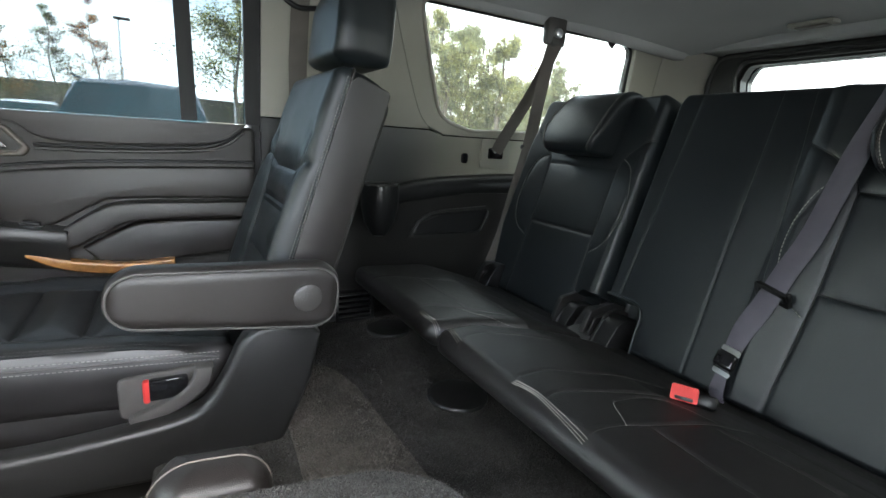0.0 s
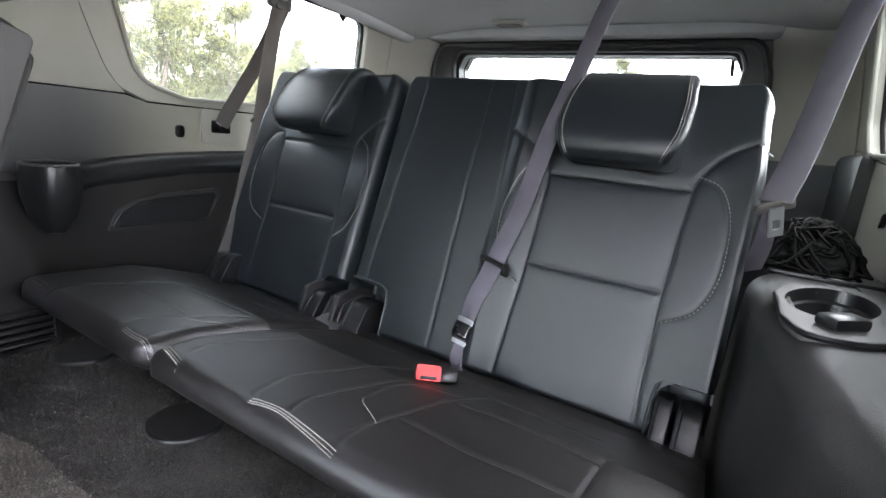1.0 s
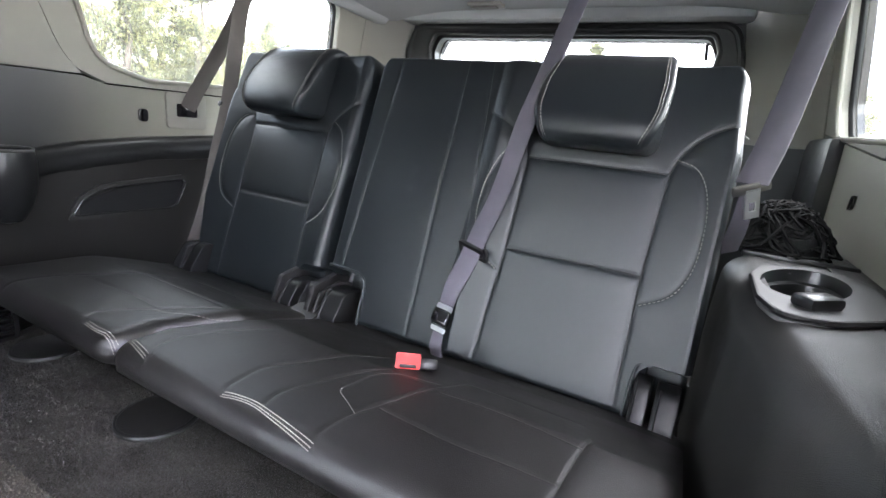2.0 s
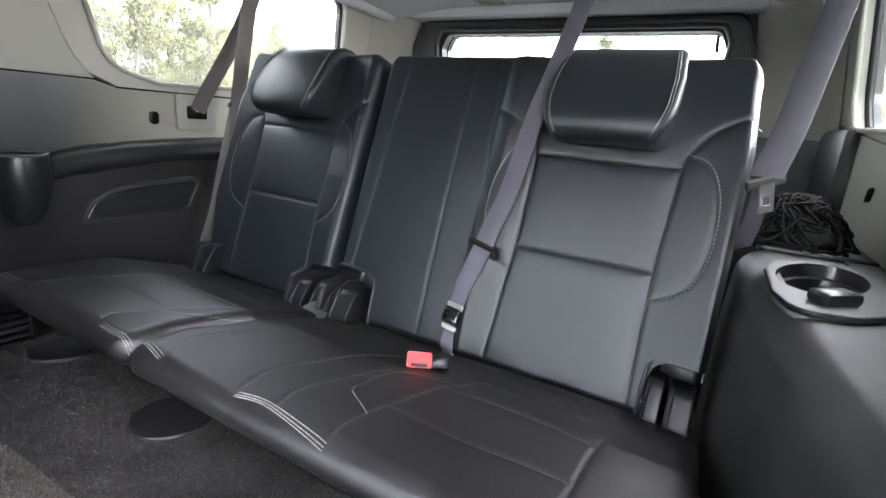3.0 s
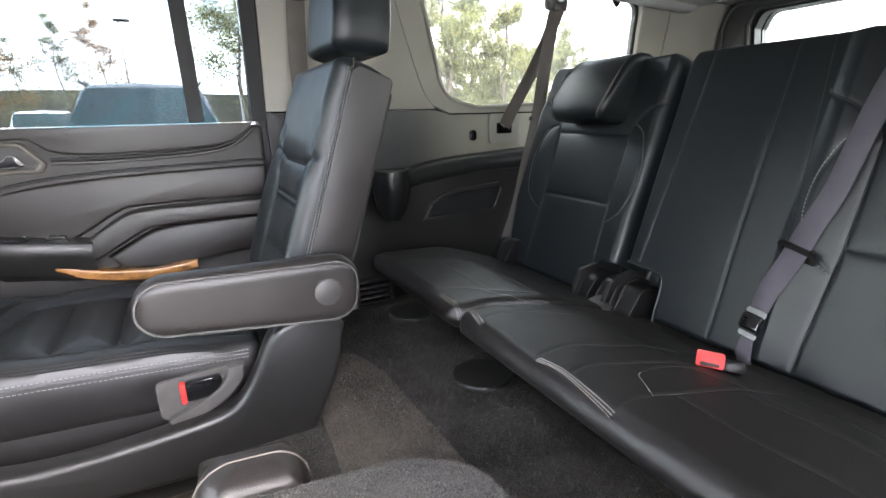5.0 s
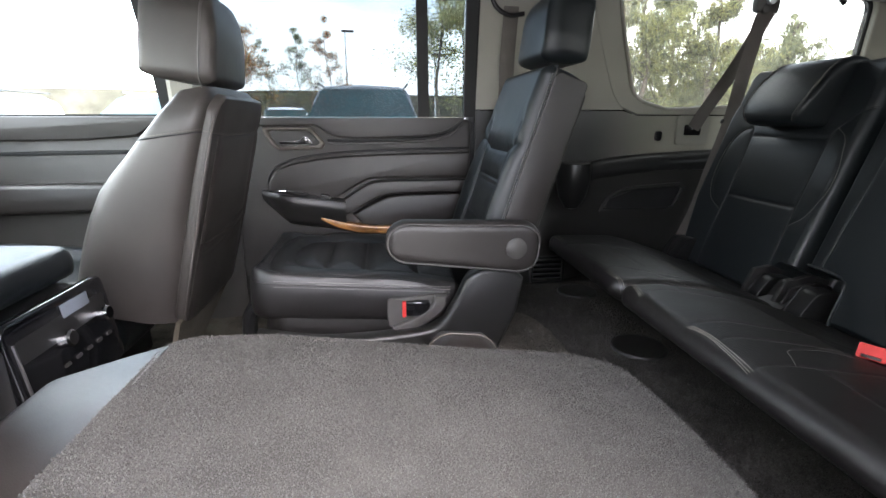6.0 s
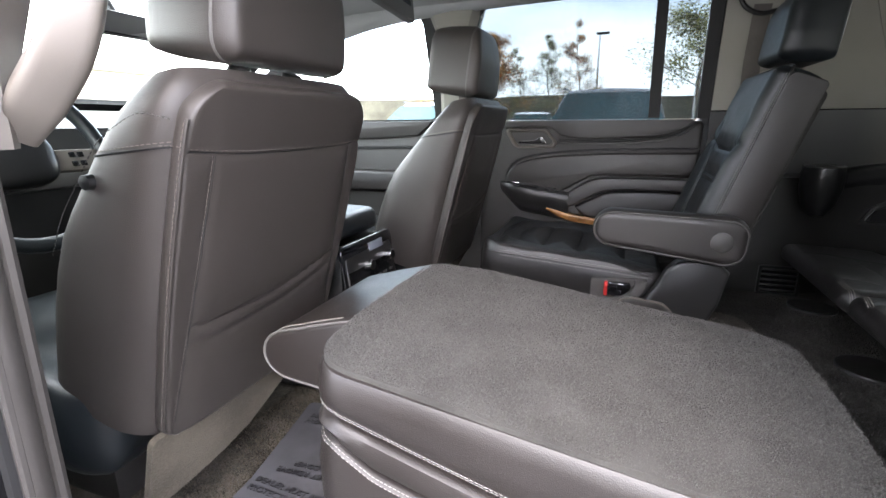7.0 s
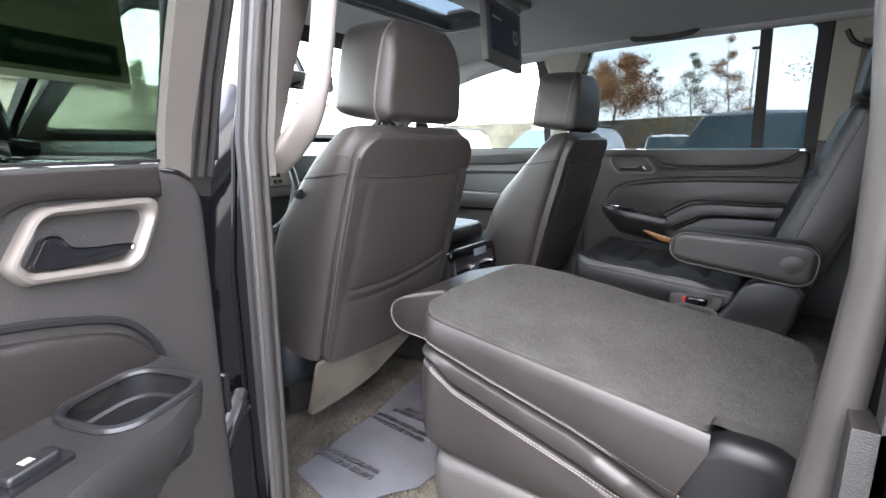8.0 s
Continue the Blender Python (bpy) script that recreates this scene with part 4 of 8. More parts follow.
    # latch bezel
    if wide == 1:
        hb, hi = [(0.092, 0.747), (0.254, 0.744), (0.294, 0.692), (0.280, 0.675), (0.146, 0.672), (0.124, 0.688)], [(0.114, 0.734), (0.243, 0.732), (0.276, 0.696), (0.264, 0.687), (0.154, 0.684), (0.139, 0.696)]
    else:
        hb, hi = [(0.056, 0.746), (0.171, 0.746), (0.199, 0.704), (0.186, 0.689), (0.104, 0.680), (0.088, 0.687)], [(0.076, 0.734), (0.164, 0.737), (0.186, 0.706), (0.178, 0.699), (0.106, 0.692), (0.097, 0.698)]
    hr_ = [0.016, 0.026, 0.016, 0.012, 0.022, 0.016]
    ho, hn = round_poly(hb, hr_, 10), round_poly(hi, [r * 0.7 for r in hr_], 10)
    prof = ((0.0, -0.002), (0.03, 0.003), (0.10, 0.0065), (0.25, 0.0092), (0.50, 0.0100), (0.75, 0.0080), (0.92, 0.0035), (1.0, -0.003), (1.02, -0.011))
    bz = add("latch_bezel", lofted([np.c_[ho + (hn - ho) * k, np.full(len(ho), w)] for k, w in prof], False), SATIN, "satin nickel latch bezel")
    add("latch_dish", extruded(round_poly(hi, 0.009), -0.014, -0.008), PLASTIC, "dark recessed dish", bz)
    l0, l1 = (0.150, 0.252) if wide == 1 else (0.097, 0.181)
    lx = lambda k: l0 + (l1 - l0) * k
    z0 = 0.690 if wide == 1 else 0.698
    lever = [tuple(q) for q in smooth_line([(lx(1.0), z0 + 0.004), (lx(0.92), z0 + 0.014), (lx(0.84), z0 + 0.0235), (lx(0.72), z0 + 0.0235), (lx(0.63), z0 + 0.0145), (lx(0.42), z0 + 0.0105), (lx(0.05), z0 + 0.0085), (lx(0.0), z0 + 0.004), (lx(0.1), z0 + 0.001), (lx(0.5), z0 - 0.001), (lx(0.95), z0 + 0.001)], 4)]
    add("latch_handle", extruded(lever, -0.006, 0.006, 0.003), GLOSS_BLACK, "gloss black latch lever", bz)
    for a, b in ((0, 30), (32, 40)):
        add("lever_edge", tube(np.c_[np.array(lever[a:b]), np.full(len(lever[a:b]), 0.0055)], 0.0013, 6), CHROME, "bright lever edge", bz)
    # window frame, glass and divider
    wo = [(-0.03, 0.775), (0.78, 0.775), (0.775, 1.20), (0.30, 1.215), (0.02, 1.20), (-0.07, 1.13)]
    wi = [(front, 0.778), (0.742, 0.776), (0.738, 1.165), (0.30, 1.182), (front + 0.01, 1.168), (front - 0.035, 1.12)]
    lean = lambda v: Vector((v.x, v.y, v.z - (0.115 * max(0, v.y - 0.8) + 0.1 * max(0, v.y - 0.8) ** 2) * -1.0))
    tl = lambda q: lean(Vector(q))

    def leaned(data):
        v, f = data
        v = np.array([tl(q) for q in v])
        return v, f

    rows = [0.82, 0.88, 0.94, 1.0, 1.06, 1.12, 1.18]
    add("window_frame", leaned(plate(round_poly(wo, [0, 0, 0.05, 0.2, 0.06, 0.05]), [round_poly(wi, [0.004, 0.004, 0.03, 0.2, 0.05, 0.05])], -0.024, -0.006, None, None, [(1, rows)])), RUBBER, "black window frame")
    add("divider", leaned(plate([(0.592, 0.775), (0.628, 0.775), (0.618, 1.178), (0.584, 1.178)], [], -0.030, -0.010, None, None, [(1, rows)])), RUBBER, "black window divider")
    add("pane", leaned(plate(round_poly(wi, [0.004, 0.004, 0.03, 0.2, 0.05, 0.05]), [], -0.020, -0.016, None, None, [(1, rows)])), glass or TINTED, "tinted door glass")
    # outer skin
    add("skin", extruded([(-0.03, 0.0), (0.60, 0.0), (0.78, 0.25), (0.79, 0.77), (-0.03, 0.77)], -0.13, -0.075, 0.02), BLACK_PAINT, "black painted outer skin")
    add("frame_skin", leaned(plate(round_poly(wo, [0, 0, 0.05, 0.2, 0.06, 0.05]), [round_poly([(p[0] + (-0.028 if p[0] < 0.2 else 0.0), p[1] + 0.0) for p in wi], [0.004, 0.004, 0.03, 0.2, 0.05, 0.05])], -0.040, -0.026, None, None, [(1, rows)])), BLACK_PAINT)
    return d


rear_door("door_1", axes((0.80, 0.745, 0), (0, -1, 0), (0, 0, 1), (-1, 0, 0)), "closed rear door with dark trim, wood strip and tinted window")
SWING = radians(72)
DOOR_L = axes((-0.975, 0.54, 0), (-math.sin(SWING), -math.cos(SWING), 0), (0, 0, 1), (math.cos(SWING), -math.sin(SWING), 0))
door_l = rear_door("door_2", DOOR_L, "wide open rear door with dark trim and a satin latch bezel", -0.045, 0.045, 1.38, 0.066, 0.034, LIGHT_TINT)
lean_in = lambda v: Vector((v.x, v.y, v.z + 0.115 * max(0, v.y - 0.8) + 0.1 * max(0, v.y - 0.8) ** 2))
onto_frame = lambda v: DOOR_L @ lean_in(v)
rise = [(1, [0.80, 0.84, 0.88, 0.92, 0.96, 1.0, 1.04, 1.08, 1.12])]
part("frame_cover", plate([(0.018, 0.7585), (0.030, 0.7665), (0.047, 0.7695), (0.036, 0.86), (0.014, 1.0), (-0.010, 1.16), (-0.053, 1.16), (-0.027, 1.0), (-0.002, 0.86)], [], -0.010, 0.000, None, onto_frame, rise), BEIGE_SHADED, door_l, "beige window frame cover with its shade in the colour")
seal_p = part("frame_seal", plate([(-0.010, 0.737), (0.002, 0.738), (0.017, 0.757), (-0.002, 0.86), (-0.027, 1.0), (-0.053, 1.16), (-0.095, 1.16), (-0.065, 1.0), (-0.038, 0.86)], [], -0.022, -0.004, None, onto_frame, rise), SEAL_BROWN, door_l, "dark brown rubber frame seal")
for off, r_ in ((0.0, 0.0035), (-0.014, 0.0045), (-0.027, 0.004)):
    part("seal_ridge", placed(*tube([lean_in(Vector((u + off, z, -0.004))) for u, z in ((0.015, 0.758), (-0.004, 0.86), (-0.028, 1.0), (-0.054, 1.15))], r_, 8), DOOR_L), SEAL_BROWN, seal_p)
part("edge_clip", cube((-0.010, 0.50, -0.02), (0.010, 0.05, 0.024), 0.004, DOOR_L), SMOOTH_PLASTIC, door_l)
sheet = thing("window_sticker", "paper price sheet taped inside the open door's glass", "sticker", DOOR_L @ Vector((0.2, 0.84, -0.03)))
PAPER = leafage("thin_paper", (0.30, 0.30, 0.22), (0.26, 0.27, 0.18))
sp = part("paper", placed(*plate([(0.060, 0.842), (0.34, 0.838), (0.345, 1.12), (0.066, 1.12)], [], -0.0150, -0.0144), DOOR_L), PAPER, sheet)
part("band", placed(*plate([(0.068, 0.851), (0.335, 0.847), (0.335, 0.873), (0.069, 0.877)], [], -0.0142, -0.0139), DOOR_L), leafage("green_print", (0.05, 0.10, 0.05), (0.07, 0.14, 0.06)), sp)
part("text_bar", placed(*cube((0.115, 0.864, -0.0136), (0.075, 0.006, 0.0003), 0), DOOR_L), PAPER, sp)
for i in range(9):
    for k in range(2):
        part("text_bar", placed(*cube((0.115 + 0.11 * k, 0.900 + 0.012 * i, -0.0140), (0.055 + 0.02 * ((i * 7 + k * 3) % 3), 0.0035, 0.0003), 0), DOOR_L), shader("grey_print", (0.2, 0.22, 0.16), 0.7) if i + k == 0 else bpy.data.materials["grey_print"], sp)

# front passenger door, seen past the seats
fd = thing("door_3", "closed front passenger door with dark trim", "door", (0.8, 1.4, 0.12), kind="structure")
mf = axes((0.80, 1.90, 0), (0, -1, 0), (0, 0, 1), (-1, 0, 0))
part("panel", placed(*extruded(round_poly([(0.0, 0.12), (0.98, 0.12), (0.98, 0.775), (0.0, 0.775)], 0.03), -0.07, 0.0, 0.012), mf), GREY_PLASTIC, fd)
part("sill_pad", placed(*extruded(round_poly([(0.0, 0.775), (0.97, 0.775), (0.90, 0.72), (0.75, 0.708), (0.0, 0.70)], 0.01), -0.01, 0.022, 0.011), mf), LEATHER_BACK, fd)
part("band_edge", placed(*tube(np.c_[swoop([(0.98, 0.672), (0.6, 0.668), (0.1, 0.66)]), np.full(17, 0.003)], 0.006, 6), mf), RUBBER, fd)
part("armrest", placed(*extruded([tuple(p) for p in swoop([(0.20, 0.50), (0.30, 0.545), (0.42, 0.575), (0.60, 0.58), (0.97, 0.58)])] + [(0.97, 0.50), (0.5, 0.49), (0.2, 0.45)], 0.0, 0.06, 0.015), mf), LEATHER_BACK, fd)
part("skin", placed(*extruded([(-0.10, 0.0), (1.0, 0.0), (1.0, 0.77), (-0.10, 0.77)], -0.13, -0.075, 0.02), mf), BLACK_PAINT, fd)


def lean_side(v, s=1):
    return np.array([tumble(Vector(q)) for q in v])


wo = [(-0.02, 0.775), (1.02, 0.775), (1.0, 1.21), (0.62, 1.21), (0.35, 1.10), (0.0, 0.86)]
wi = [(0.05, 0.782), (0.965, 0.782), (0.935, 1.155), (0.66, 1.165), (0.42, 1.08), (0.08, 0.86)]
v, f = plate(round_poly(wo, 0.02), [round_poly(wi, [0.02, 0.02, 0.05, 0.08, 0.1, 0.04])], -0.06, -0.01, mf, None, [(1, [0.85, 0.95, 1.05, 1.15])])
part("window_frame", (lean_side(v), f), RUBBER, fd)
v, f = plate(round_poly(wi, [0.02, 0.02, 0.05, 0.08, 0.1, 0.04]), [], -0.042, -0.038, mf, None, [(1, [0.85, 0.95, 1.05, 1.15])])
part("pane", (lean_side(v), f), CLEAR, fd)

# centre pillars: passenger side whole, driver side with jamb, seals and grab handle
bp = thing("pillar_1", "light grey centre pillar between the doors", "pillar", (0.79, 0.83, 0.12), kind="structure")
secs = []
for z in (0.775, 0.85, 0.95, 1.08, 1.16, 1.20):
    k = max(0.0, z - 0.80)
    dx = 0.115 * k + 0.10 * k * k
    g = 0.0 if z < 1.1 else (z - 1.1) * 0.5
    secs.append([(sx * 1.0 - dx, yy, z) for sx, yy in ((0.80, 0.765 - g), (0.775, 0.785 - g), (0.765, 0.83), (0.775, 0.885 + g), (0.80, 0.905 + g), (0.86, 0.905 + g), (0.86, 0.765 - g))])
part("cover", lofted(secs), PILLAR_CLOTH, bp)
part("lower_cover", lofted([[(sx, yy, z) for sx, yy in ((0.80, 0.742), (0.785, 0.775), (0.775, 0.83), (0.785, 0.895), (0.80, 0.93), (0.86, 0.93), (0.86, 0.742))] for z in (0.12, 0.5, 0.773)]), GREY_PLASTIC, bp, "dark grey lower pillar cover")
part("belt", webbing(smooth_line([(0.742, 0.80, 1.10), (0.758, 0.80, 0.9), (0.765, 0.79, 0.7), (0.76, 0.80, 0.35)], 6), (0, 1, 0)), BELT_TAN, bp, "grey seat belt")

lp = thing("pillar_2", "centre pillar with black painted jamb and rubber seal", "pillar", (-0.82, 0.74, 0.12), kind="structure")


def left_x(z, x0):
    k = max(0.0, z - 0.80)
    return x0 + 0.115 * k + 0.10 * k * k


ZS = [0.02, 0.2, 0.4, 0.6, 0.8, 0.9, 1.0, 1.1, 1.2]
wide_p = lambda z: 0.052 * min(1.3, max(0.0, (z - 0.76) / 0.24))
secs = [[(left_x(z, -0.77), 0.70 - 0.02 * (z - 0.8), z), (left_x(z, -0.755) + wide_p(z), 0.72, z), (left_x(z, -0.75) + wide_p(z), 0.78, z), (left_x(z, -0.76) + wide_p(z), 0.90, z), (left_x(z, -0.80), 0.91, z), (left_x(z, -0.805), 0.71, z)] for z in [0.745] + ZS[4:]]
part("inner_cover", lofted(secs), BEIGE, lp, "light beige inner cover")
secs = [[(left_x(z, -0.785), 0.715, z), (left_x(z, -0.775), 0.73, z), (left_x(z, -0.772), 0.80, z), (left_x(z, -0.775), 0.90, z), (left_x(z, -0.80), 0.91, z), (left_x(z, -0.805), 0.72, z)] for z in (0.02, 0.3, 0.6, 0.744)]
part("lower_cover", lofted(secs), GREY_PLASTIC, lp, "dark grey lower cover")
out_x = lambda z: float(np.interp(z, [0.6, 0.70, 0.78, 0.85, 0.95], [0.0, -0.012, -0.050, -0.098, -0.112]))
secs = [[(left_x(z, -0.80), 0.715, z), (left_x(z, -0.80), 0.90, z), (left_x(z, -0.905 - out_x(z)), 0.90, z), (left_x(z, -0.907 - out_x(z)), 0.78, z), (left_x(z, -0.87 - out_x(z) * 0.65), 0.745, z), (left_x(z, -0.83 - out_x(z) * 0.3), 0.735, z)] for z in ZS[:4] + [0.7, 0.75, 0.8, 0.85] + ZS[5:]]
part("jamb", lofted(secs), JAMB, lp, "gloss black painted door jamb")
for x_, y_, r_ in ((-0.838, 0.737, 0.005),):
    part("jamb_fold", tube([(left_x(z, x_ - out_x(z) * (0.35 + (-0.838 - x_) * 9)), y_, z) for z in ZS], r_, 10), JAMB, lp)
sl = part("door_seal", tube([(left_x(z, -0.806), 0.708 - 0.025 * (z - 0.7), z) for z in ZS], 0.012, 10), SEAL, lp, "grey rubber door seal")
part("seal_ridge", tube([(left_x(z, -0.792), 0.700 - 0.025 * (z - 0.7), z) for z in ZS], 0.006, 8), SEAL, sl)
part("seal_ridge", tube([(left_x(z, -0.814), 0.704 - 0.025 * (z - 0.7), z) for z in ZS], 0.005, 8), SEAL, sl)
part("seal_lip", tube([(left_x(z, -0.816), 0.722 - 0.025 * (z - 0.7), z) for z in ZS], 0.008, 8), RUBBER, lp)


def bar(path, wide, deep, side):
    """A moulded bar with a rounded oblong section; side: the direction of its width."""
    p = np.asarray(path, float)
    t = np.gradient(p, axis=0)
    ww, dd = np.interp(np.linspace(0, 1, len(p)), np.linspace(0, 1, len(wide)), wide), np.interp(np.linspace(0, 1, len(p)), np.linspace(0, 1, len(deep)), deep)
    secs = []
    for q, d, w, h in zip(p, t, ww, dd):
        d = d / np.linalg.norm(d)
        s = np.array(side, float)
        s -= d * (s @ d)
        s /= np.linalg.norm(s)
        n = np.cross(d, s)
        secs.append([tuple(q + s * w * 0.5 * math.copysign(abs(math.cos(a)) ** 0.5, math.cos(a)) + n * h * 0.5 * math.copysign(abs(math.sin(a)) ** 0.5, math.sin(a))) for a in np.linspace(0, 2 * math.pi, 25)[:-1]])
    return lofted(secs)


part("grab_handle", bar(smooth_line([(-0.700, 0.650, 1.15), (-0.706, 0.628, 1.11), (-0.716, 0.624, 1.02), (-0.730, 0.627, 0.92), (-0.740, 0.634, 0.862), (-0.746, 0.652, 0.824), (-0.751, 0.690, 0.786), (-0.756, 0.718, 0.755)], 6), [0.042, 0.040, 0.038, 0.037, 0.038, 0.042, 0.042, 0.030], [0.030, 0.026, 0.024, 0.024, 0.027, 0.034, 0.034, 0.016], (0.74, -0.67, 0)), BEIGE, lp, "beige grab handle")
part("handle_mount", bar(smooth_line([(-0.700, 0.652, 1.05), (-0.704, 0.690, 1.048), (-0.708, 0.725, 1.045)], 5), [0.038, 0.042, 0.046], [0.032, 0.036, 0.042], (0.74, -0.67, 0)), BEIGE, lp)
part("upper_cover", cube((-0.725, 0.72, 1.13), (0.05, 0.10, 0.14), 0.02), BEIGE, lp)
part("check_strap", tube([(-0.855, 0.72, 0.40), (-0.895, 0.69, 0.375), (-0.94, 0.665, 0.355)], 0.011, 8), RUBBER, lp, "black wiring boot and check strap")
wires_ = [smooth_line([(-0.855, 0.715 - 0.006 * k, 0.395 - 0.008 * k), (-0.885, 0.685, 0.385 - 0.004 * k), (-0.925, 0.668 - 0.004 * k, 0.345), (-0.95, 0.64, 0.32 - 0.006 * k)], 5) for k in range(3)]
for q in wires_:
    part("cable", tube(q, 0.0045, 6), RUBBER, lp)

# rear post of the open doorway
rp = thing("pillar_3", "rear door post with grey rubber seal and black paint", "pillar", (-0.82, -0.03, 0.2), kind="structure")
post_y = lambda z: float(np.interp(z, [0.2, 0.5, 0.6, 0.71, 0.8, 0.88, 1.2], [-0.006, -0.010, -0.018, -0.025, -0.022, -0.015, -0.012]))
part("door_seal", tube([(left_x(z, -0.806), post_y(z), z) for z in [0.2, 0.35, 0.5, 0.6, 0.7, 0.8, 0.88, 0.96, 1.04, 1.12, 1.2]], 0.0155, 10), SEAL, rp, "grey rubber door seal")
secs = [[(left_x(z, -0.80), -0.03, z), (left_x(z, -0.83), -0.036, z), (left_x(z, -0.90), -0.055, z), (left_x(z, -0.91), -0.08, z), (left_x(z, -0.88), -0.14, z), (left_x(z, -0.80), -0.14, z)] for z in [0.0, 0.2] + ZS[2:]]
part("jamb", lofted(secs), JAMB, rp, "black painted jamb")
sill = thing("door_sill", "black plastic sill plate of the open doorway", "sill", (-0.80, 0.35, 0.1), kind="structure")
part("plate", cube((-0.815, 0.34, 0.07), (0.12, 0.72, 0.10), 0.02), PLASTIC, sill)
part("skin", cube((-0.87, 0.34, -0.1), (0.10, 0.8, 0.3), 0.03), BLACK_PAINT, sill)
header = part("door_header", tube(smooth_line([(left_x(1.19, -0.80), -0.02, 1.185), (left_x(1.2, -0.80), 0.3, 1.20), (left_x(1.19, -0.80), 0.70, 1.19)], 6), 0.022, 10), SEAL)
tagged(header, "grey rubber seal along the top of the doorway", "seal", kind="structure")
# driver's door and front end, closed off
dd = thing("door_4", "closed driver's door with dark trim", "door", (-0.8, 1.4, 0.12), kind="structure")
mfl = axes((-0.80, 1.90, 0), (0, -1, 0), (0, 0, 1), (1, 0, 0))
part("panel", placed(*extruded(round_poly([(0.0, 0.12), (0.98, 0.12), (0.98, 0.775), (0.0, 0.775)], 0.03), -0.07, 0.0, 0.012), mfl), GREY_PLASTIC, dd)
part("skin", placed(*extruded([(-0.10, 0.0), (1.0, 0.0), (1.0, 0.77), (-0.10, 0.77)], -0.13, -0.075, 0.02), mfl), BLACK_PAINT, dd)
v, f = plate(round_poly(wo, 0.02), [round_poly(wi, [0.02, 0.02, 0.05, 0.08, 0.1, 0.04])], -0.03, -0.01, mfl, None, [(1, [0.85, 0.95, 1.05, 1.15])])
part("window_frame", (lean_side(v), f), RUBBER, dd)
v, f = plate(round_poly(wi, [0.02, 0.02, 0.05, 0.08, 0.1, 0.04]), [], -0.022, -0.018, mfl, None, [(1, [0.85, 0.95, 1.05, 1.15])])
part("pane", (lean_side(v), f), CLEAR, dd)
mo = part("mirror_housing", blob((-1.00, 1.52, 0.84), (0.20, 0.11, 0.17), 3.5, 14), BLACK_PAINT, dd, "black outside mirror housing")
part("mirror_glass", cube((-1.00, 1.466, 0.84), (0.17, 0.006, 0.14), 0.004), MIRROR, mo)
part("mirror_arm", tube([(-0.93, 1.55, 0.80), (-0.84, 1.58, 0.79)], 0.022, 8), SMOOTH_PLASTIC, mo)
# windscreen and dashboard
ws = thing("windscreen", "clear sloping windscreen with black surround", "windscreen", (0, 1.8, 0.85), kind="structure")
mw = axes((0, 1.96, 0.84), (1, 0, 0), (0, -0.84, 0.54))
part("surround", plate([(-0.78, -0.05), (0.78, -0.05), (0.68, 0.66), (-0.68, 0.66)], [round_poly([(-0.72, 0.0), (0.72, 0.0), (0.62, 0.58), (-0.62, 0.58)], 0.05)], -0.02, 0.0, mw), RUBBER, ws)
part("pane", plate(round_poly([(-0.72, 0.0), (0.72, 0.0), (0.62, 0.58), (-0.62, 0.58)], 0.05), [], -0.012, -0.008, mw), CLEAR, ws)
dash = thing("dashboard", "black padded dashboard with silver trim", "dashboard", (0, 1.75, 0.12), kind="structure")
secs = [[(x, 2.0, 0.12), (x, 1.62, 0.14), (x, 1.58, 0.40), (x, 1.52, 0.66), (x, 1.55, 0.76), (x, 1.65, 0.80), (x, 2.0, 0.82)] for x in (-0.79, 0.79)]
part("body", lofted(secs), PLASTIC, dash)
part("trim", cube((0, 1.525, 0.64), (1.5, 0.03, 0.05), 0.012), SILVER_PLASTIC, dash)
part("bulkhead", cube((0, 2.02, 0.3), (1.7, 0.04, 1.1), 0.01), PLASTIC, dash)
nose = [[(x, 2.03, -0.15), (x, 2.03, 0.76), (x, 2.35, 0.72), (x, 2.85, 0.67), (x, 3.06, 0.58), (x, 3.12, 0.40), (x, 3.12, -0.05), (x, 3.02, -0.15)] for x in (-0.93, -0.90, -0.5, 0.5, 0.90, 0.93)]
nose[0] = [(x, y, z - 0.05 if z > 0.3 else z) for x, y, z in nose[0]]
nose[-1] = [(x, y, z - 0.05 if z > 0.3 else z) for x, y, z in nose[-1]]
bonnet = part("bonnet", lofted(nose), BLACK_PAINT)
tagged(bonnet, "black painted bonnet and front wings of the car", "bonnet", kind="structure")
for x in (-0.80, 0.80):
    for y in (2.45, -0.95):
        w = thing("wheel", "black road wheel of the car on the asphalt", "wheel", (x, y, GROUND), "road wheels", "structure")
        part("tyre", lathe([(0.24, -0.12), (0.34, -0.12), (0.385, -0.09), (0.385, 0.09), (0.34, 0.12), (0.24, 0.12), (0.22, 0.0)], (x, y, GROUND + 0.386), 32, (1, 0, 0)), RUBBER, w)
        part("rim", lathe([(0.0, -0.05), (0.235, -0.05), (0.24, 0.09), (0.22, 0.09), (0.20, 0.06), (0.05, 0.05), (0.0, 0.06)], (x, y, GROUND + 0.386), 28, (math.copysign(1, x), 0, 0)), SATIN, w)


# ---------------------------------------------------------------- third row
UP3, FW3 = Vector((0, -0.316, 0.949)).normalized(), Vector((0, 0.949, 0.316)).normalized()
M3 = axes((0, -0.67, 0.365), (1, 0, 0), UP3, FW3)       # x across, s up the backrest, third axis forwards


def add_slab(name, slab, m, mat, parent, label=""):
    return part(name, placed(*slab.mesh(), m), mat, parent, label)


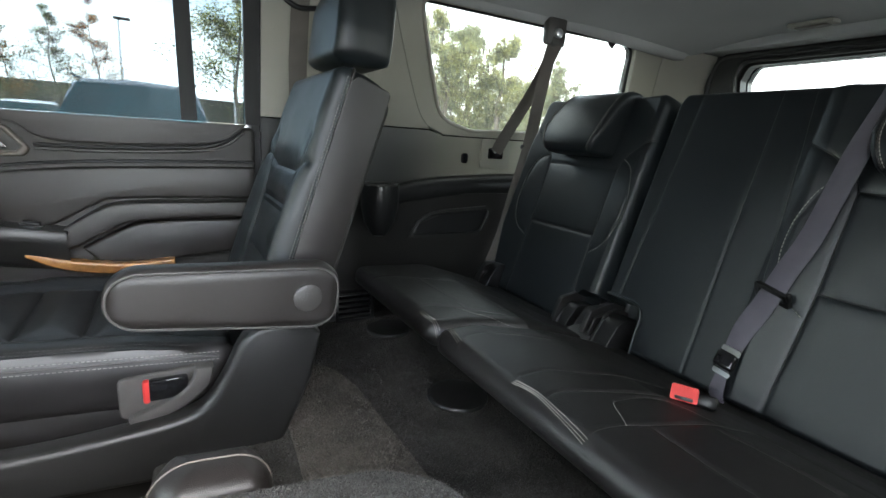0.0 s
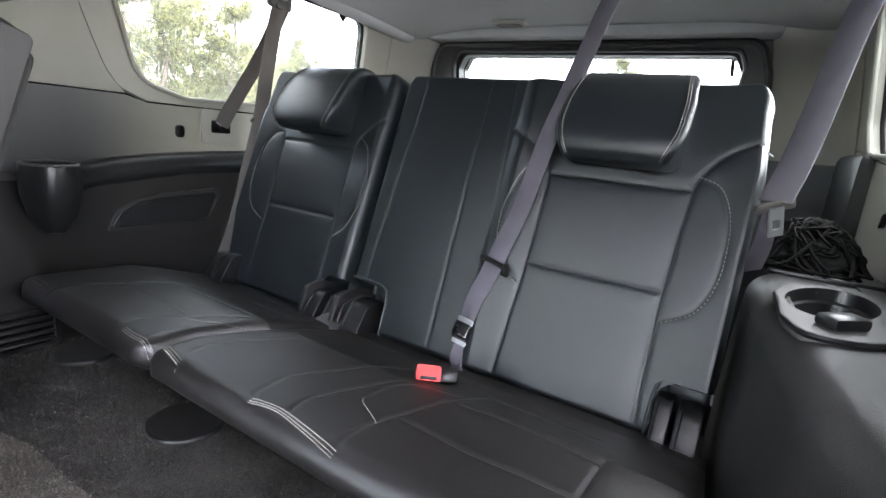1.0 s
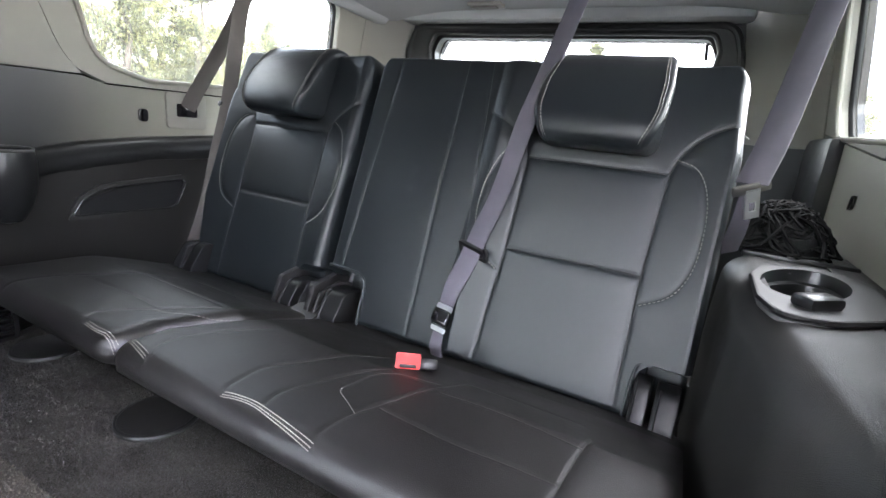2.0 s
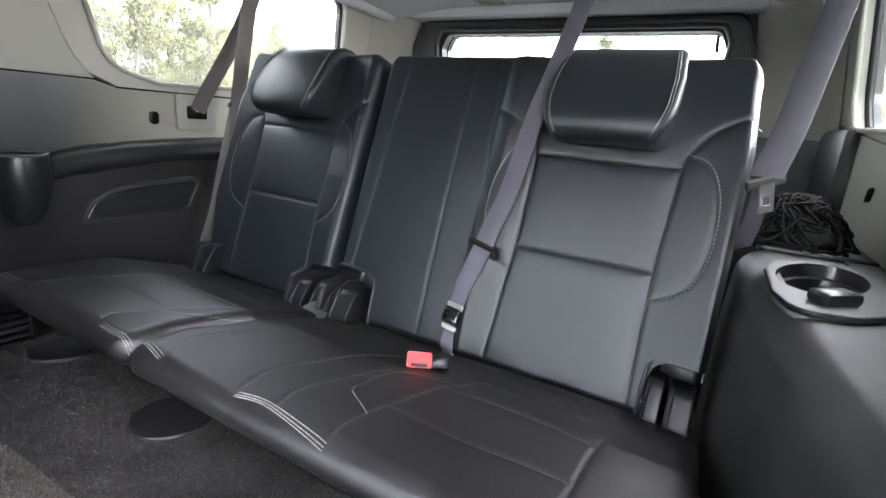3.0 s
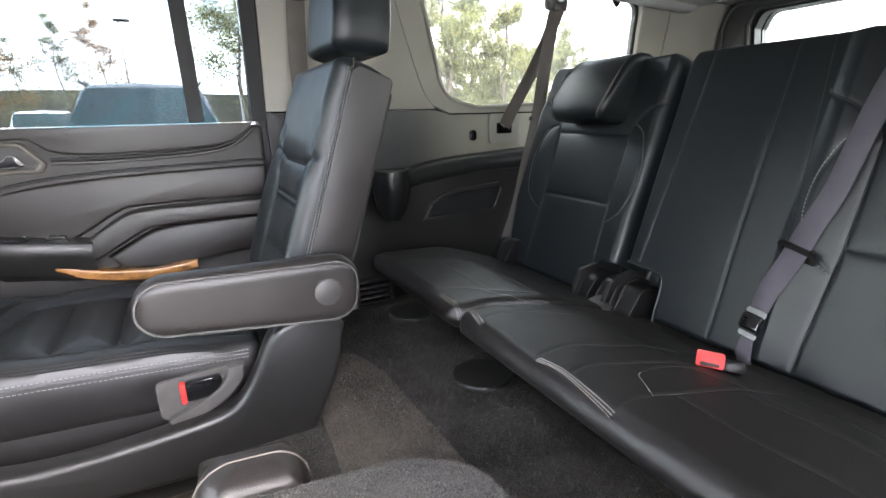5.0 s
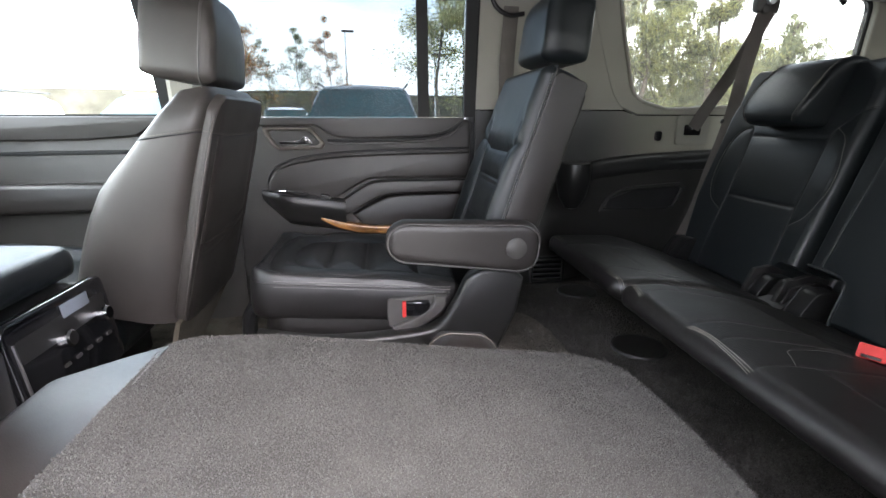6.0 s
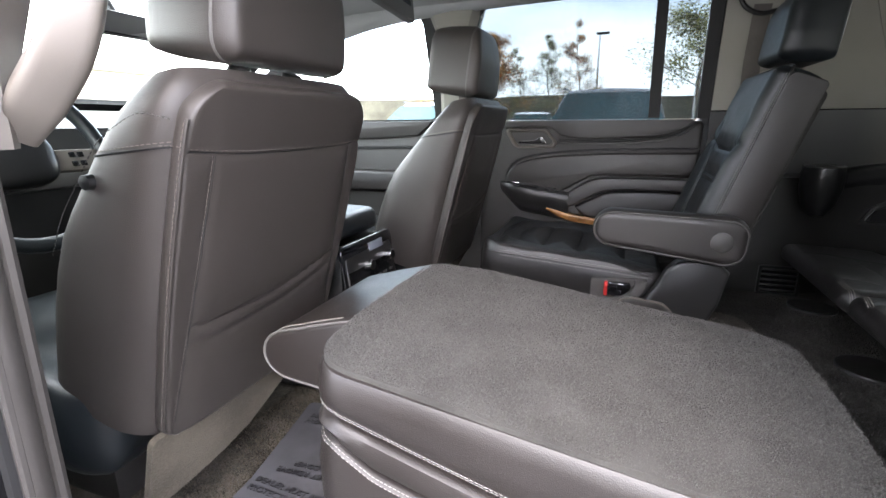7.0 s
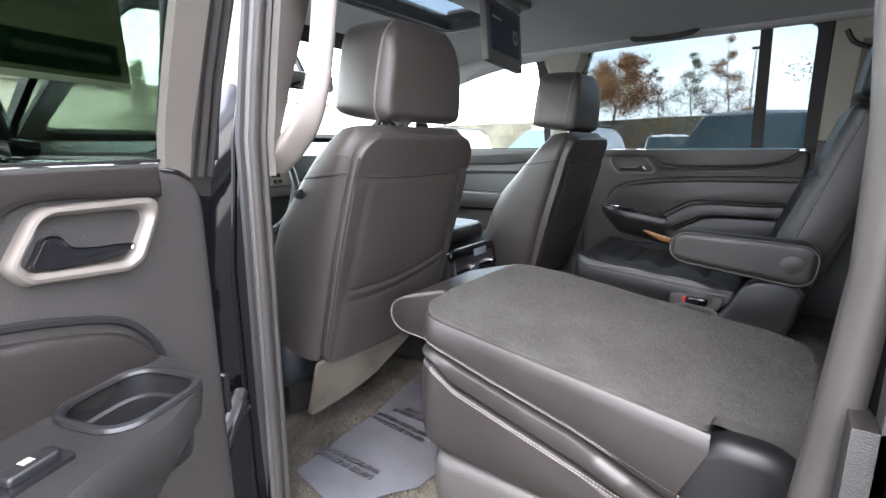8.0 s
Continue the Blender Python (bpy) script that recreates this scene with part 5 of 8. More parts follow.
def add_stitch(slab, m, lines, parent, size=0.0042, gap=0.003, thick=0.0008, mat=None, name="stitching"):
    keep = [l[(l[:, 1] > 0.075) & (l[:, 1] < slab.length - 0.004)] for l in (resample(q, 0.006) for q in lines)]
    pieces = [dashes(slab.on(l, thick * 0.6), (0, 0, 1), size, gap, thick) for l in keep if len(l) > 1]
    v, f = joined(*pieces)
    return tagged(part(name, placed(v, f, m), mat or THREAD, parent), kind="stuff")


def seam_glints(slab, m, lines, parent):
    """Fine grey dashes along the plain seams, drawn for the highlight on them."""
    return add_stitch(slab, m, lines, parent, 0.006, 0.0015, 0.00045, SEAM, "seam_glint")


def seam_cords(slab, m, lines, parent, low=0.045):
    """A thin black cord along each plain seam, drawn for the shadow in its gap."""
    for q in lines:
        l = resample(np.asarray(q, float), 0.008)
        l = l[(l[:, 1] > low) & (l[:, 1] < slab.length - 0.006)]
        if len(l) > 2:
            part("seam", placed(*tube(slab.on(l, 0.0006), 0.0012, 5), m), SEAM_SHADOW, parent)


def stitched(slab, lines, size=0.0042, gap=0.003, thick=0.0008):
    keep = [np.asarray(l)[(np.asarray(l)[:, 1] > 0.032) & (np.asarray(l)[:, 1] < slab.length - 0.004)] for l in (resample(q, 0.006) for q in lines)]
    return joined(*[dashes(slab.on(l, thick * 0.6), (0, 0, 1), size, gap, thick) for l in keep if len(l) > 1])


def tucked(name, data, m, mat, parent, label="", kind=""):
    """A cushion or what is sewn on it: its front drawn back under the rolled edge."""
    v, f = placed(*data, m)
    v = np.array([(x, y - 0.5 * max(0.0, 0.372 - z) * min(1.0, max(0.0, (y + 0.46) / 0.14)), z - 0.042 * min(1.0, max(0.0, (-0.42 - y) / 0.24)) ** 1.4) for x, y, z in v])
    ob = part(name, (v, f), mat, parent, label)
    return tagged(ob, kind=kind) if kind else ob


def backrest_lines(k):
    """Seams of one outer third-row backrest; k: -1 for the driver's side, 1 for the passenger's side."""
    o = lambda pts: [(k * x, s) for x, s in pts]
    outer = smooth_line(o([(0.595, 0.465), (0.573, 0.463), (0.53, 0.440), (0.502, 0.402), (0.494, 0.378)]), 5)
    insert_o = np.array(o([(0.494, 0.378), (0.487, 0.203), (0.490, -0.02)]))
    insert_i = np.array(o([(0.248, 0.379), (0.247, 0.203), (0.235, -0.03)]))
    top, mid = np.array(o([(0.494, 0.378), (0.248, 0.379)])), np.array(o([(0.487, 0.203), (0.247, 0.203)]))
    inner = smooth_line(o([(0.152, 0.460), (0.20, 0.435), (0.235, 0.405), (0.248, 0.379)]), 5)
    bol_o = smooth_line(o([(0.500, 0.400), (0.530, 0.388), (0.549, 0.355), (0.558, 0.305), (0.556, 0.235), (0.535, 0.185), (0.490, 0.158)]), 5)
    bol_i = smooth_line(o([(0.237, 0.402), (0.205, 0.380), (0.190, 0.345), (0.180, 0.300), (0.182, 0.245), (0.205, 0.190), (0.243, 0.160)]), 5)
    seams = [(p, 0.0042, 0.0019) for p in (outer, insert_o, insert_i, top, mid, inner)] + [(bol_o, 0.0040, 0.0016), (bol_i, 0.0040, 0.0016)]
    return seams, [bol_o, bol_i]


def bolsters(k, notches=()):
    """Raised side bolsters, and recesses for the hinges at the foot; k: the side of the outer place."""
    def shape(x, s):
        u = (np.abs(x) - 0.37) / 0.20
        e = 0.0 * x
        for x0, x1, top in notches:
            a, b_, c_ = np.clip((x - x0) / 0.012, 0, 1), np.clip((x1 - x) / 0.012, 0, 1), np.clip((top - s) / 0.006, 0, 1)
            e = np.maximum(e, np.minimum(np.minimum(a, b_), c_) * (((np.maximum(x0 + 0.035 - x, 0) if x0 > -0.6 and x0 < 0.0 + 0.06 else np.maximum(x - x1 + 0.035, 0)) ** 2 + np.maximum(s - top + 0.035, 0) ** 2) < 0.035 ** 2))
        return -0.085 * e + 0.013 * np.clip(np.abs(u) - 0.55, 0, 1) ** 1.5 / 0.3 * np.clip((0.5 - np.abs(s - 0.28)) / 0.2, 0, 1) * (np.sign(x) == k) * np.clip((np.abs(x) - 0.155) / 0.03, 0, 1)
    return shape


def third_headrest(x, parent):
    """A wedge-shaped folding headrest: full in front at its foot, swept back to the top, its end panels sewn on."""
    prof = smooth_line([(-0.06, 0.43), (0.0, 0.405), (0.060, 0.392), (0.082, 0.400), (0.089, 0.424), (0.083, 0.464), (0.064, 0.515), (0.038, 0.556), (0.004, 0.579), (-0.035, 0.584), (-0.06, 0.565)], 5, True)
    m = M3 @ axes((x, 0, 0), (0, 0, 1), (0, 1, 0), (1, 0, 0))
    v, f = extruded([tuple(p) for p in prof], -0.107, 0.107, 0.018, None, 5)
    narrow = lambda u: 1.0 - 0.10 * max(0.0, u - 0.5) / 0.08 - 0.22 * min(1.0, max(0.0, 0.458 - u) / 0.066) ** 1.7
    v = np.array([(q[0] * (1 - 1.4 * q[2] ** 2), q[1], q[2] * narrow(q[1])) for q in v])
    hr = part("headrest", placed(v, f, m), LEATHER, parent, "wedge-shaped black leather headrest with sewn end panels")
    run = resample(smooth_line([(0.060, 0.392), (0.083, 0.400), (0.0895, 0.424), (0.0835, 0.464), (0.0645, 0.5155), (0.0385, 0.5565), (0.004, 0.5795)], 6), 0.006)
    mid = np.array([0.01, 0.48])
    lines, pipes = [], []
    for sg in (-1, 1):
        up = [(*(mid + (q - mid) * 1.003 + 0.0), sg * 0.0925 * narrow(q[1])) for q in run]
        lines.append(dashes(np.array([(a * (1 - 1.4 * (z / narrow(b_)) ** 2) + 0.0008, b_ + 0.0004, z) for a, b_, z in up]), (1, 0.4, 0), 0.0040, 0.0022, 0.0007))
        pipes.append(tube([(a * (1 - 1.4 * (z / narrow(b_)) ** 2), b_, z + sg * 0.0035) for a, b_, z in up], 0.0011, 5))
    tagged(part("stitching", placed(*joined(*lines), m), THREAD, hr), kind="stuff")
    for q in pipes:
        part("end_seam", placed(*q, m), LEATHER_BACK, hr)
    for dx in (-0.05, 0.05):
        part("headrest_post", placed(*tube([(x + dx, 0.50, -0.03), (x + dx, 0.56, -0.03)], 0.006, 8), M3), STEEL, hr)
    return hr


def hinge(parent, drums, plates):
    """The hinge at a backrest's foot: rounded shells, and upright bracket plates with flat tops between them; each given as x, width, top, reach."""
    for i, (x, w, top, reach) in enumerate(drums):
        mm = M3 @ axes((x, 0, 0), (0, 0, 1), (0, 1, 0), (1, 0, 0))
        prof = round_poly([(-0.06, -0.075), (reach, -0.075), (reach + 0.004, -0.02), (reach - 0.012, top - 0.012), (-0.02, top), (-0.06, top - 0.004)], [0.004, 0.006, 0.03, 0.028, 0.02, 0.004], 6)
        ob = part("hinge_cover", placed(*extruded(prof, -w / 2, w / 2, 0.006, None, 3), mm), HINGE, parent, "black moulded hinge shell" if i == 0 else "")
        part("hinge_ridge", placed(*tube([(p[0] + 0.0006, p[1] + 0.0006, w * 0.32) for p in prof[6:26]], 0.0016, 5), mm), HINGE, ob)
    for x, w, top, reach in plates:
        mm = M3 @ axes((x, 0, 0), (0, 0, 1), (0, 1, 0), (1, 0, 0))
        prof = round_poly([(-0.06, -0.075), (reach - 0.01, -0.075), (reach, -0.02), (reach - 0.004, top - 0.032), (-0.012, top), (-0.06, top)], [0.004, 0.01, 0.02, 0.010, 0.006, 0.004], 4)
        part("hinge_bracket", placed(*extruded(prof, -w / 2, w / 2, 0.0022, None, 2), mm), HINGE_PLATE, parent, "grey-black bracket plate")


def third_back_right():
    t = thing("third_row_chair", "black leather folding third-row chair for one person", "car seat", (0.36, -0.55, 0.23), "third row seats")
    seams, st = backrest_lines(1)
    half = lambda s: (0.156 + 0 * s, 0.596 - 0.03 * np.clip((0.20 - s) / 0.2, 0, 1) - 0.012 * np.clip((s - 0.45) / 0.1, 0, 1))
    b = Slab(0.604, half, 0.042, 0.075, 0.015, 0.04, seams, 0.0014, 0.016, 0.0027, bolsters(1, [(0.10, 0.228, 0.098)]))
    m = M3 @ Matrix.Translation((0, -0.03, -0.042))
    b.seams = seams
    sh = [(np.asarray(p)[:, :2] + np.array([0, 0.03]), w, d) for p, w, d in seams]
    b.lines = to_lines(sh)
    add_slab("backrest", b, m, LEATHER, t, "black leather backrest with pale stitching")
    add_stitch(b, m, [np.asarray(p) + np.array([0, 0.03]) for p in (offset_line(st[0], 0.004), offset_line(st[1], -0.004))], t)
    seam_cords(b, m, [np.asarray(p[0]) + np.array([0, 0.03]) for p in seams[:6]], t)
    third_headrest(0.366, t)
    hinge(t, [(0.535, 0.034, 0.055, 0.045), (0.586, 0.030, 0.050, 0.040)], [(0.561, 0.008, 0.060, 0.050)])
    # cushion
    mc = axes((0.0, -0.67, 0.380), (1, 0, 0), (0, 1, 0))
    half = lambda s: (0.118 + 0.056 * np.clip((s - 0.22) / 0.12, 0, 1), 0.625 + 0.03 * np.clip((s - 0.2) / 0.2, 0, 1))
    lines = [smooth_line([(0.262, 0.425), (0.266, 0.405), (0.284, 0.385), (0.275, 0.358), (0.232, 0.308), (0.165, 0.232)], 5), np.array([(0.466, 0.302), (0.342, 0.298), (0.24, 0.303)]),
             np.array([(0.43, 0.219), (0.355, 0.219), (0.169, 0.223)]), np.array([(0.40, 0.131), (0.304, 0.131), (0.144, 0.145)]),
             smooth_line([(0.52, 0.425), (0.515, 0.35), (0.46, 0.27), (0.40, 0.16)], 5)]
    c = Slab(0.424, half, 0.030, 0.030, 0.030, 0.040, [(l, 0.0036, 0.0013) for l in lines], 0.0012, 0.025, 0.0030,
             lambda x, s: -0.026 * np.clip((0.22 - s) / 0.16, 0, 1))
    tucked("cushion", c.mesh(), mc, LEATHER_SEAT, t, "black leather seat cushion, slightly creased")
    st = smooth_line([(0.229, 0.316), (0.197, 0.303), (0.152, 0.270), (0.128, 0.234)], 6)
    tucked("stitching", stitched(c, [st]), mc, STITCH, t, "", "stuff")
    # thin dashes painted for the highlight along the cushion seams
    tucked("seam_glint", stitched(c, lines, 0.006, 0.0012, 0.0003), mc, DARK_SEAM, t, "", "stuff")
    front = [np.array([(x, 0.3985 + dz + 0.004 * math.sin((x - 0.17) * 30)) for x in np.linspace(0.180, 0.258, 9)]) for dz in (0.0, 0.0042, 0.0072)]
    front += [np.array([(x, 0.400 + dz) for x in np.linspace(0.56, 0.615, 6)]) for dz in (0.0, 0.008)]
    tucked("front_stitching", stitched(c, front, 0.0038, 0.0010, 0.0008), mc, THREAD, t, "", "stuff")
    part("base", cube((0.39, -0.56, 0.275), (0.38, 0.22, 0.10), 0.02), PLASTIC, t)
    return t


def third_back_left():
    t = thing("rear_bench_seat", "black leather two-place third-row bench with a red belt buckle", "car seat", (-0.22, -0.55, 0.23), "third row seats")
    seams, st = backrest_lines(-1)
    half = lambda s: (-0.592 + 0.010 * np.clip((s - 0.45) / 0.1, 0, 1), 0.146 + 0 * s)
    b = Slab(0.604, half, 0.042, 0.075, 0.015, 0.04, [], 0.0014, 0.016, 0.0027, bolsters(-1, [(0.038, 0.20, 0.110), (-0.64, -0.514, 0.098)]))
    m = M3 @ Matrix.Translation((0, -0.03, -0.042))
    mid = [np.array([(0.085, 0.60), (0.098, 0.30), (0.112, 0.0)]), np.array([(-0.078, 0.60), (-0.082, 0.25), (-0.088, 0.0)]), smooth_line([(-0.132, 0.60), (-0.146, 0.45), (-0.168, 0.2), (-0.185, 0.0)], 5)]
    sh = [(np.asarray(p)[:, :2] + np.array([0, 0.03]), w, d) for p, w, d in seams] + [(p, 0.0034, 0.0012) for p in mid]
    b.seams, b.lines = sh, to_lines(sh)
    add_slab("backrest", b, m, LEATHER, t, "wide black leather backrest with pale stitching")
    add_stitch(b, m, [np.asarray(p) + np.array([0, 0.03]) for p in (offset_line(st[0], -0.004), offset_line(st[1], 0.004))], t)
    es = np.concatenate([np.linspace(0.08, 0.53, 24), 0.54 + 0.0445 * np.sin(np.linspace(0, math.pi / 2, 12))])
    el, _ = b.edges(es)
    part("edge_piping", placed(*tube([(x + 0.002, s, 0.012) for x, s in zip(el, es)], 0.0028, 6), m), LEATHER_BACK, t, "dark piping along the edge")
    seam_glints(b, m, mid, t)
    seam_cords(b, m, [np.asarray(p[0]) + np.array([0, 0.03]) for p in seams[:6]], t)
    third_headrest(-0.370, t)
    hinge(t, [(0.202, 0.036, 0.040, 0.044), (0.163, 0.026, 0.044, 0.030), (0.080, 0.050, 0.046, 0.046)], [(0.229, 0.013, 0.064, 0.052), (0.133, 0.014, 0.064, 0.052), (0.114, 0.006, 0.052, 0.050)])
    hinge(t, [(-0.528, 0.026, 0.050, 0.020), (-0.566, 0.036, 0.046, 0.026)], [])
    part("hinge_cap", placed(*lathe([(0, 0), (0.036, 0), (0.035, 0.004), (0, 0.006)], (0.135, -0.030, 0.052), 24, (0, 0.75, 0.65)), M3), HINGE_PLATE, t, "grey round hinge cap")
    welt = smooth_line([(0.140, 0.083, 0.004), (0.085, 0.082, 0.006), (0.050, 0.076, 0.006), (0.037, 0.055, 0.006), (0.034, 0.0, 0.006), (0.032, -0.03, 0.004)], 6)
    part("notch_welt", placed(*tube(welt, 0.0034, 8), M3 @ Matrix.Translation((0, 0, -0.003))), LEATHER, t, "rolled leather edge round the hinge")
    welt = smooth_line([(-0.575, 0.070, 0.0), (-0.545, 0.076, 0.004), (-0.518, 0.066, 0.005), (-0.510, 0.04, 0.006), (-0.508, -0.03, 0.004)], 6)
    part("notch_welt", placed(*tube(welt, 0.0034, 8), M3 @ Matrix.Translation((0, 0, -0.003))), LEATHER, t)
    # cushion: centre place and outer place in one pad
    mc = axes((0.0, -0.67, 0.380), (1, 0, 0), (0, 1, 0))
    half = lambda s: (-0.60 + 0 * s, 0.098 + 0.068 * np.clip((s - 0.22) / 0.12, 0, 1))
    s0 = 0.67
    L = lambda pts, n=5: smooth_line([(x, y + s0) for x, y in pts], n)
    lines = [L([(0.086, -0.245), (0.090, -0.265), (0.104, -0.283), (0.107, -0.323), (0.085, -0.366), (0.038, -0.431)]),
             L([(-0.096, -0.245), (-0.085, -0.250), (-0.061, -0.275), (-0.055, -0.301), (-0.058, -0.347), (-0.103, -0.415), (-0.156, -0.521)]),
             L([(-0.125, -0.281), (-0.120, -0.311), (-0.137, -0.355), (-0.193, -0.457)]),
             L([(-0.176, -0.374), (-0.184, -0.414), (-0.212, -0.450), (-0.274, -0.467)]),
             L([(-0.244, -0.245), (-0.223, -0.266), (-0.219, -0.290), (-0.226, -0.329), (-0.244, -0.369), (-0.283, -0.467), (-0.295, -0.522)]),
             L([(-0.245, -0.359), (-0.349, -0.350), (-0.418, -0.353), (-0.481, -0.355)]), L([(-0.290, -0.440), (-0.354, -0.445), (-0.43, -0.441), (-0.487, -0.434)]),
             L([(-0.491, -0.464), (-0.487, -0.434), (-0.481, -0.355), (-0.478, -0.245)]), L([(-0.299, -0.522), (-0.381, -0.519), (-0.469, -0.517)])]
    c = Slab(0.424, half, 0.030, 0.030, 0.030, 0.030, [(l, 0.0036, 0.0013) for l in lines], 0.0012, 0.025, 0.0030,
             lambda x, s: -0.026 * np.clip((0.22 - s) / 0.16, 0, 1) - 0.003 * np.cos((x + 0.1) * 9))
    tucked("cushion", c.mesh(), mc, LEATHER_SEAT, t, "black leather bench cushion with perforated centre")
    cst = L([(-0.228, -0.331), (-0.197, -0.349), (-0.181, -0.358), (-0.176, -0.372)])
    tucked("stitching", stitched(c, [cst]), mc, STITCH, t, "", "stuff")
    # seam highlights of the bench cushion, drawn as thin dashes
    tucked("seam_glint", stitched(c, lines, 0.006, 0.0012, 0.0003), mc, DARK_SEAM, t, "", "stuff")
    front = [L([(-0.066, -0.270 + dz), (-0.111, -0.277 + dz), (-0.157, -0.272 + dz), (-0.226, -0.262 + dz)]) for dz in (0.0, 0.0046, 0.0078)]
    front += [L([(0.158, -0.277 + dz), (0.125, -0.272 + dz), (0.092, -0.266 + dz)]) for dz in (0.0, 0.0046, 0.0078)]
    tucked("front_stitching", stitched(c, front, 0.0038, 0.0010, 0.0008), mc, THREAD, t, "", "stuff")
    part("base", cube((-0.21, -0.56, 0.275), (0.66, 0.22, 0.10), 0.02), PLASTIC, t)
    # belt buckle on its stalk
    mb = axes((-0.2080, -0.4830, 0.412), (-0.87, -0.50, 0.0), (0.25, -0.43, 0.87))
    bk = part("buckle", joined(cube((0, 0, -0.020), (0.038, 0.024, 0.034), 0.005, mb), cube((0.030, -0.002, -0.022), (0.034, 0.020, 0.030), 0.006, mb)), HINGE, t, "black belt buckle")
    face = plate(round_poly([(-0.019, -0.012), (0.019, -0.012), (0.019, 0.012), (-0.019, 0.012)], 0.004), [round_poly([(-0.013, -0.0105), (0.013, -0.0105), (0.013, -0.005), (-0.013, -0.005)], 0.001)], -0.004, 0.003, mb)
    part("button", face, RED, bk, "red release button")
    return t


third_back_right()
third_back_left()

# floor discs under the third row
for x, y, r in ((0.19, -0.33, 0.066), (0.585, -0.335, 0.062)):
    e = thing("floor_cover", "round black plastic cover flush in the carpet", "cover", (x, y, 0.23), "floor covers")
    part("disc", lathe([(0.0, 0.0), (r, 0.0), (r, 0.004), (r - 0.006, 0.007), (r - 0.012, 0.005), (0.0, 0.005)], (x, y, 0.2302), 40), PLASTIC, e)
    part("rim", ring((x, y, 0.2345), r - 0.003, 0.003, (0, 0, 1), 40, 6), SMOOTH_PLASTIC, e)

# ---------------------------------------------------------------- belts of the third row
belt_r = thing("seat_belt", "brown grey seat belt hanging from a pillar anchor beside the window", "seat belt", (0.75, -0.95, 1.1), "third row belts")
part("anchor", joined(cube((0.715, -0.945, 1.150), (0.035, 0.085, 0.115), 0.017), cube((0.705, -0.95, 1.105), (0.022, 0.055, 0.03), 0.008)), GREY_PLASTIC, belt_r, "grey moulded belt anchor")
part("anchor_bolt", lathe([(0, 0), (0.016, 0), (0.014, 0.012), (0, 0.016)], (0.700, -0.945, 1.13), 16, (-1, 0, 0)), STEEL, belt_r)
part("strap", webbing(smooth_line([(0.703, -0.95, 1.10), (0.74, -0.90, 0.95), (0.785, -0.83, 0.79), (0.797, -0.807, 0.735)], 6), (0, 0.9, 0.4)), BELT_TAN, belt_r, "strap running into the trim slot")
part("lap_strap", webbing(smooth_line([(0.702, -0.940, 1.10), (0.700, -0.922, 1.06), (0.69, -0.885, 0.906), (0.672, -0.846, 0.756), (0.652, -0.795, 0.623), (0.632, -0.745, 0.488), (0.622, -0.70, 0.39)], 6), (0.55, 1, 0.1), 0.040), BELT_TAN, belt_r, "strap running down beside the seat")
tg = part("tongue", joined(cube((0, 0, 0), (0.012, 0.075, 0.016), 0.005, pose(0.685, -0.862, 0.752, 20, 0, 0)), cube((0, -0.01, -0.03), (0.004, 0.026, 0.045), 0.002, pose(0.682, -0.862, 0.752, 20, 0, 0))), SMOOTH_PLASTIC, belt_r, "belt tongue")

belt_c = thing("seat_belt", "grey centre seat belt crossing the backrest from the roof", "seat belt", (-0.2, -0.6, 0.45), "third row belts")
cp = smooth_line([(-0.33, -0.95, 1.215), (-0.308, -0.80, 1.03), (-0.280, -0.80, 0.945), (-0.255, -0.799, 0.863), (-0.237, -0.776, 0.78), (-0.215, -0.751, 0.651), (-0.198, -0.731, 0.585), (-0.185, -0.710, 0.524), (-0.170, -0.693, 0.473), (-0.165, -0.678, 0.432)], 8)
part("strap", webbing(cp, (1, -0.15, 0.42), np.interp(np.linspace(0, 1, len(cp)), [0, 0.3, 0.86, 1], [0.030, 0.036, 0.039, 0.030])), BELT, belt_c)
low_run = smooth_line([(-0.165, -0.660, 0.398), (-0.167, -0.650, 0.378), (-0.171, -0.640, 0.362), (-0.176, -0.640, 0.345)], 5)
part("lower_strap", webbing(low_run, (1, -0.15, 0.25), [0.020 + 0.010 * k / (len(low_run) - 1) for k in range(len(low_run))]), BELT, belt_c)
GU, GS = (0.18, 0.28, 0.94), (0.96, -0.10, 0.22)
mg = axes((-0.1905, -0.712, 0.540), GS, GU)
part("clip", joined(plate(round_poly([(-0.031, -0.011), (0.031, -0.011), (0.031, 0.011), (-0.031, 0.011)], 0.006), [round_poly([(-0.023, -0.004), (0.023, -0.004), (0.023, 0.004), (-0.023, 0.004)], 0.002)], 0.0, 0.008, mg), cube((0.029, -0.012, 0.004), (0.010, 0.026, 0.009), 0.003, mg), cube((-0.030, 0.010, 0.004), (0.008, 0.016, 0.009), 0.003, mg)), SMOOTH_PLASTIC, belt_c, "black plastic belt guide")
ml = axes((-0.1645, -0.662, 0.415), (0.97, -0.08, 0.10), (0.02, -0.55, 0.83))
lt = part("latch", cube((0, 0, 0), (0.038, 0.032, 0.016), 0.007, ml, 3), GLOSS_BLACK, belt_c, "black latch")
part("latch_plate", extruded(round_poly([(-0.018, 0.014), (0.018, 0.014), (0.017, 0.026), (-0.017, 0.026)], 0.005), 0.001, 0.004, 0.001, ml), STEEL, lt, "pale steel plate")
part("latch_plate", extruded(round_poly([(-0.015, -0.027), (0.015, -0.027), (0.017, -0.018), (-0.017, -0.018)], 0.003), 0.003, 0.006, 0.001, ml), STEEL, lt, "pale steel plate")
part("latch_dot", cube((0.002, -0.003, 0.0085), (0.004, 0.003, 0.002), 0.0008, ml), RED, lt, "small red latch mark")
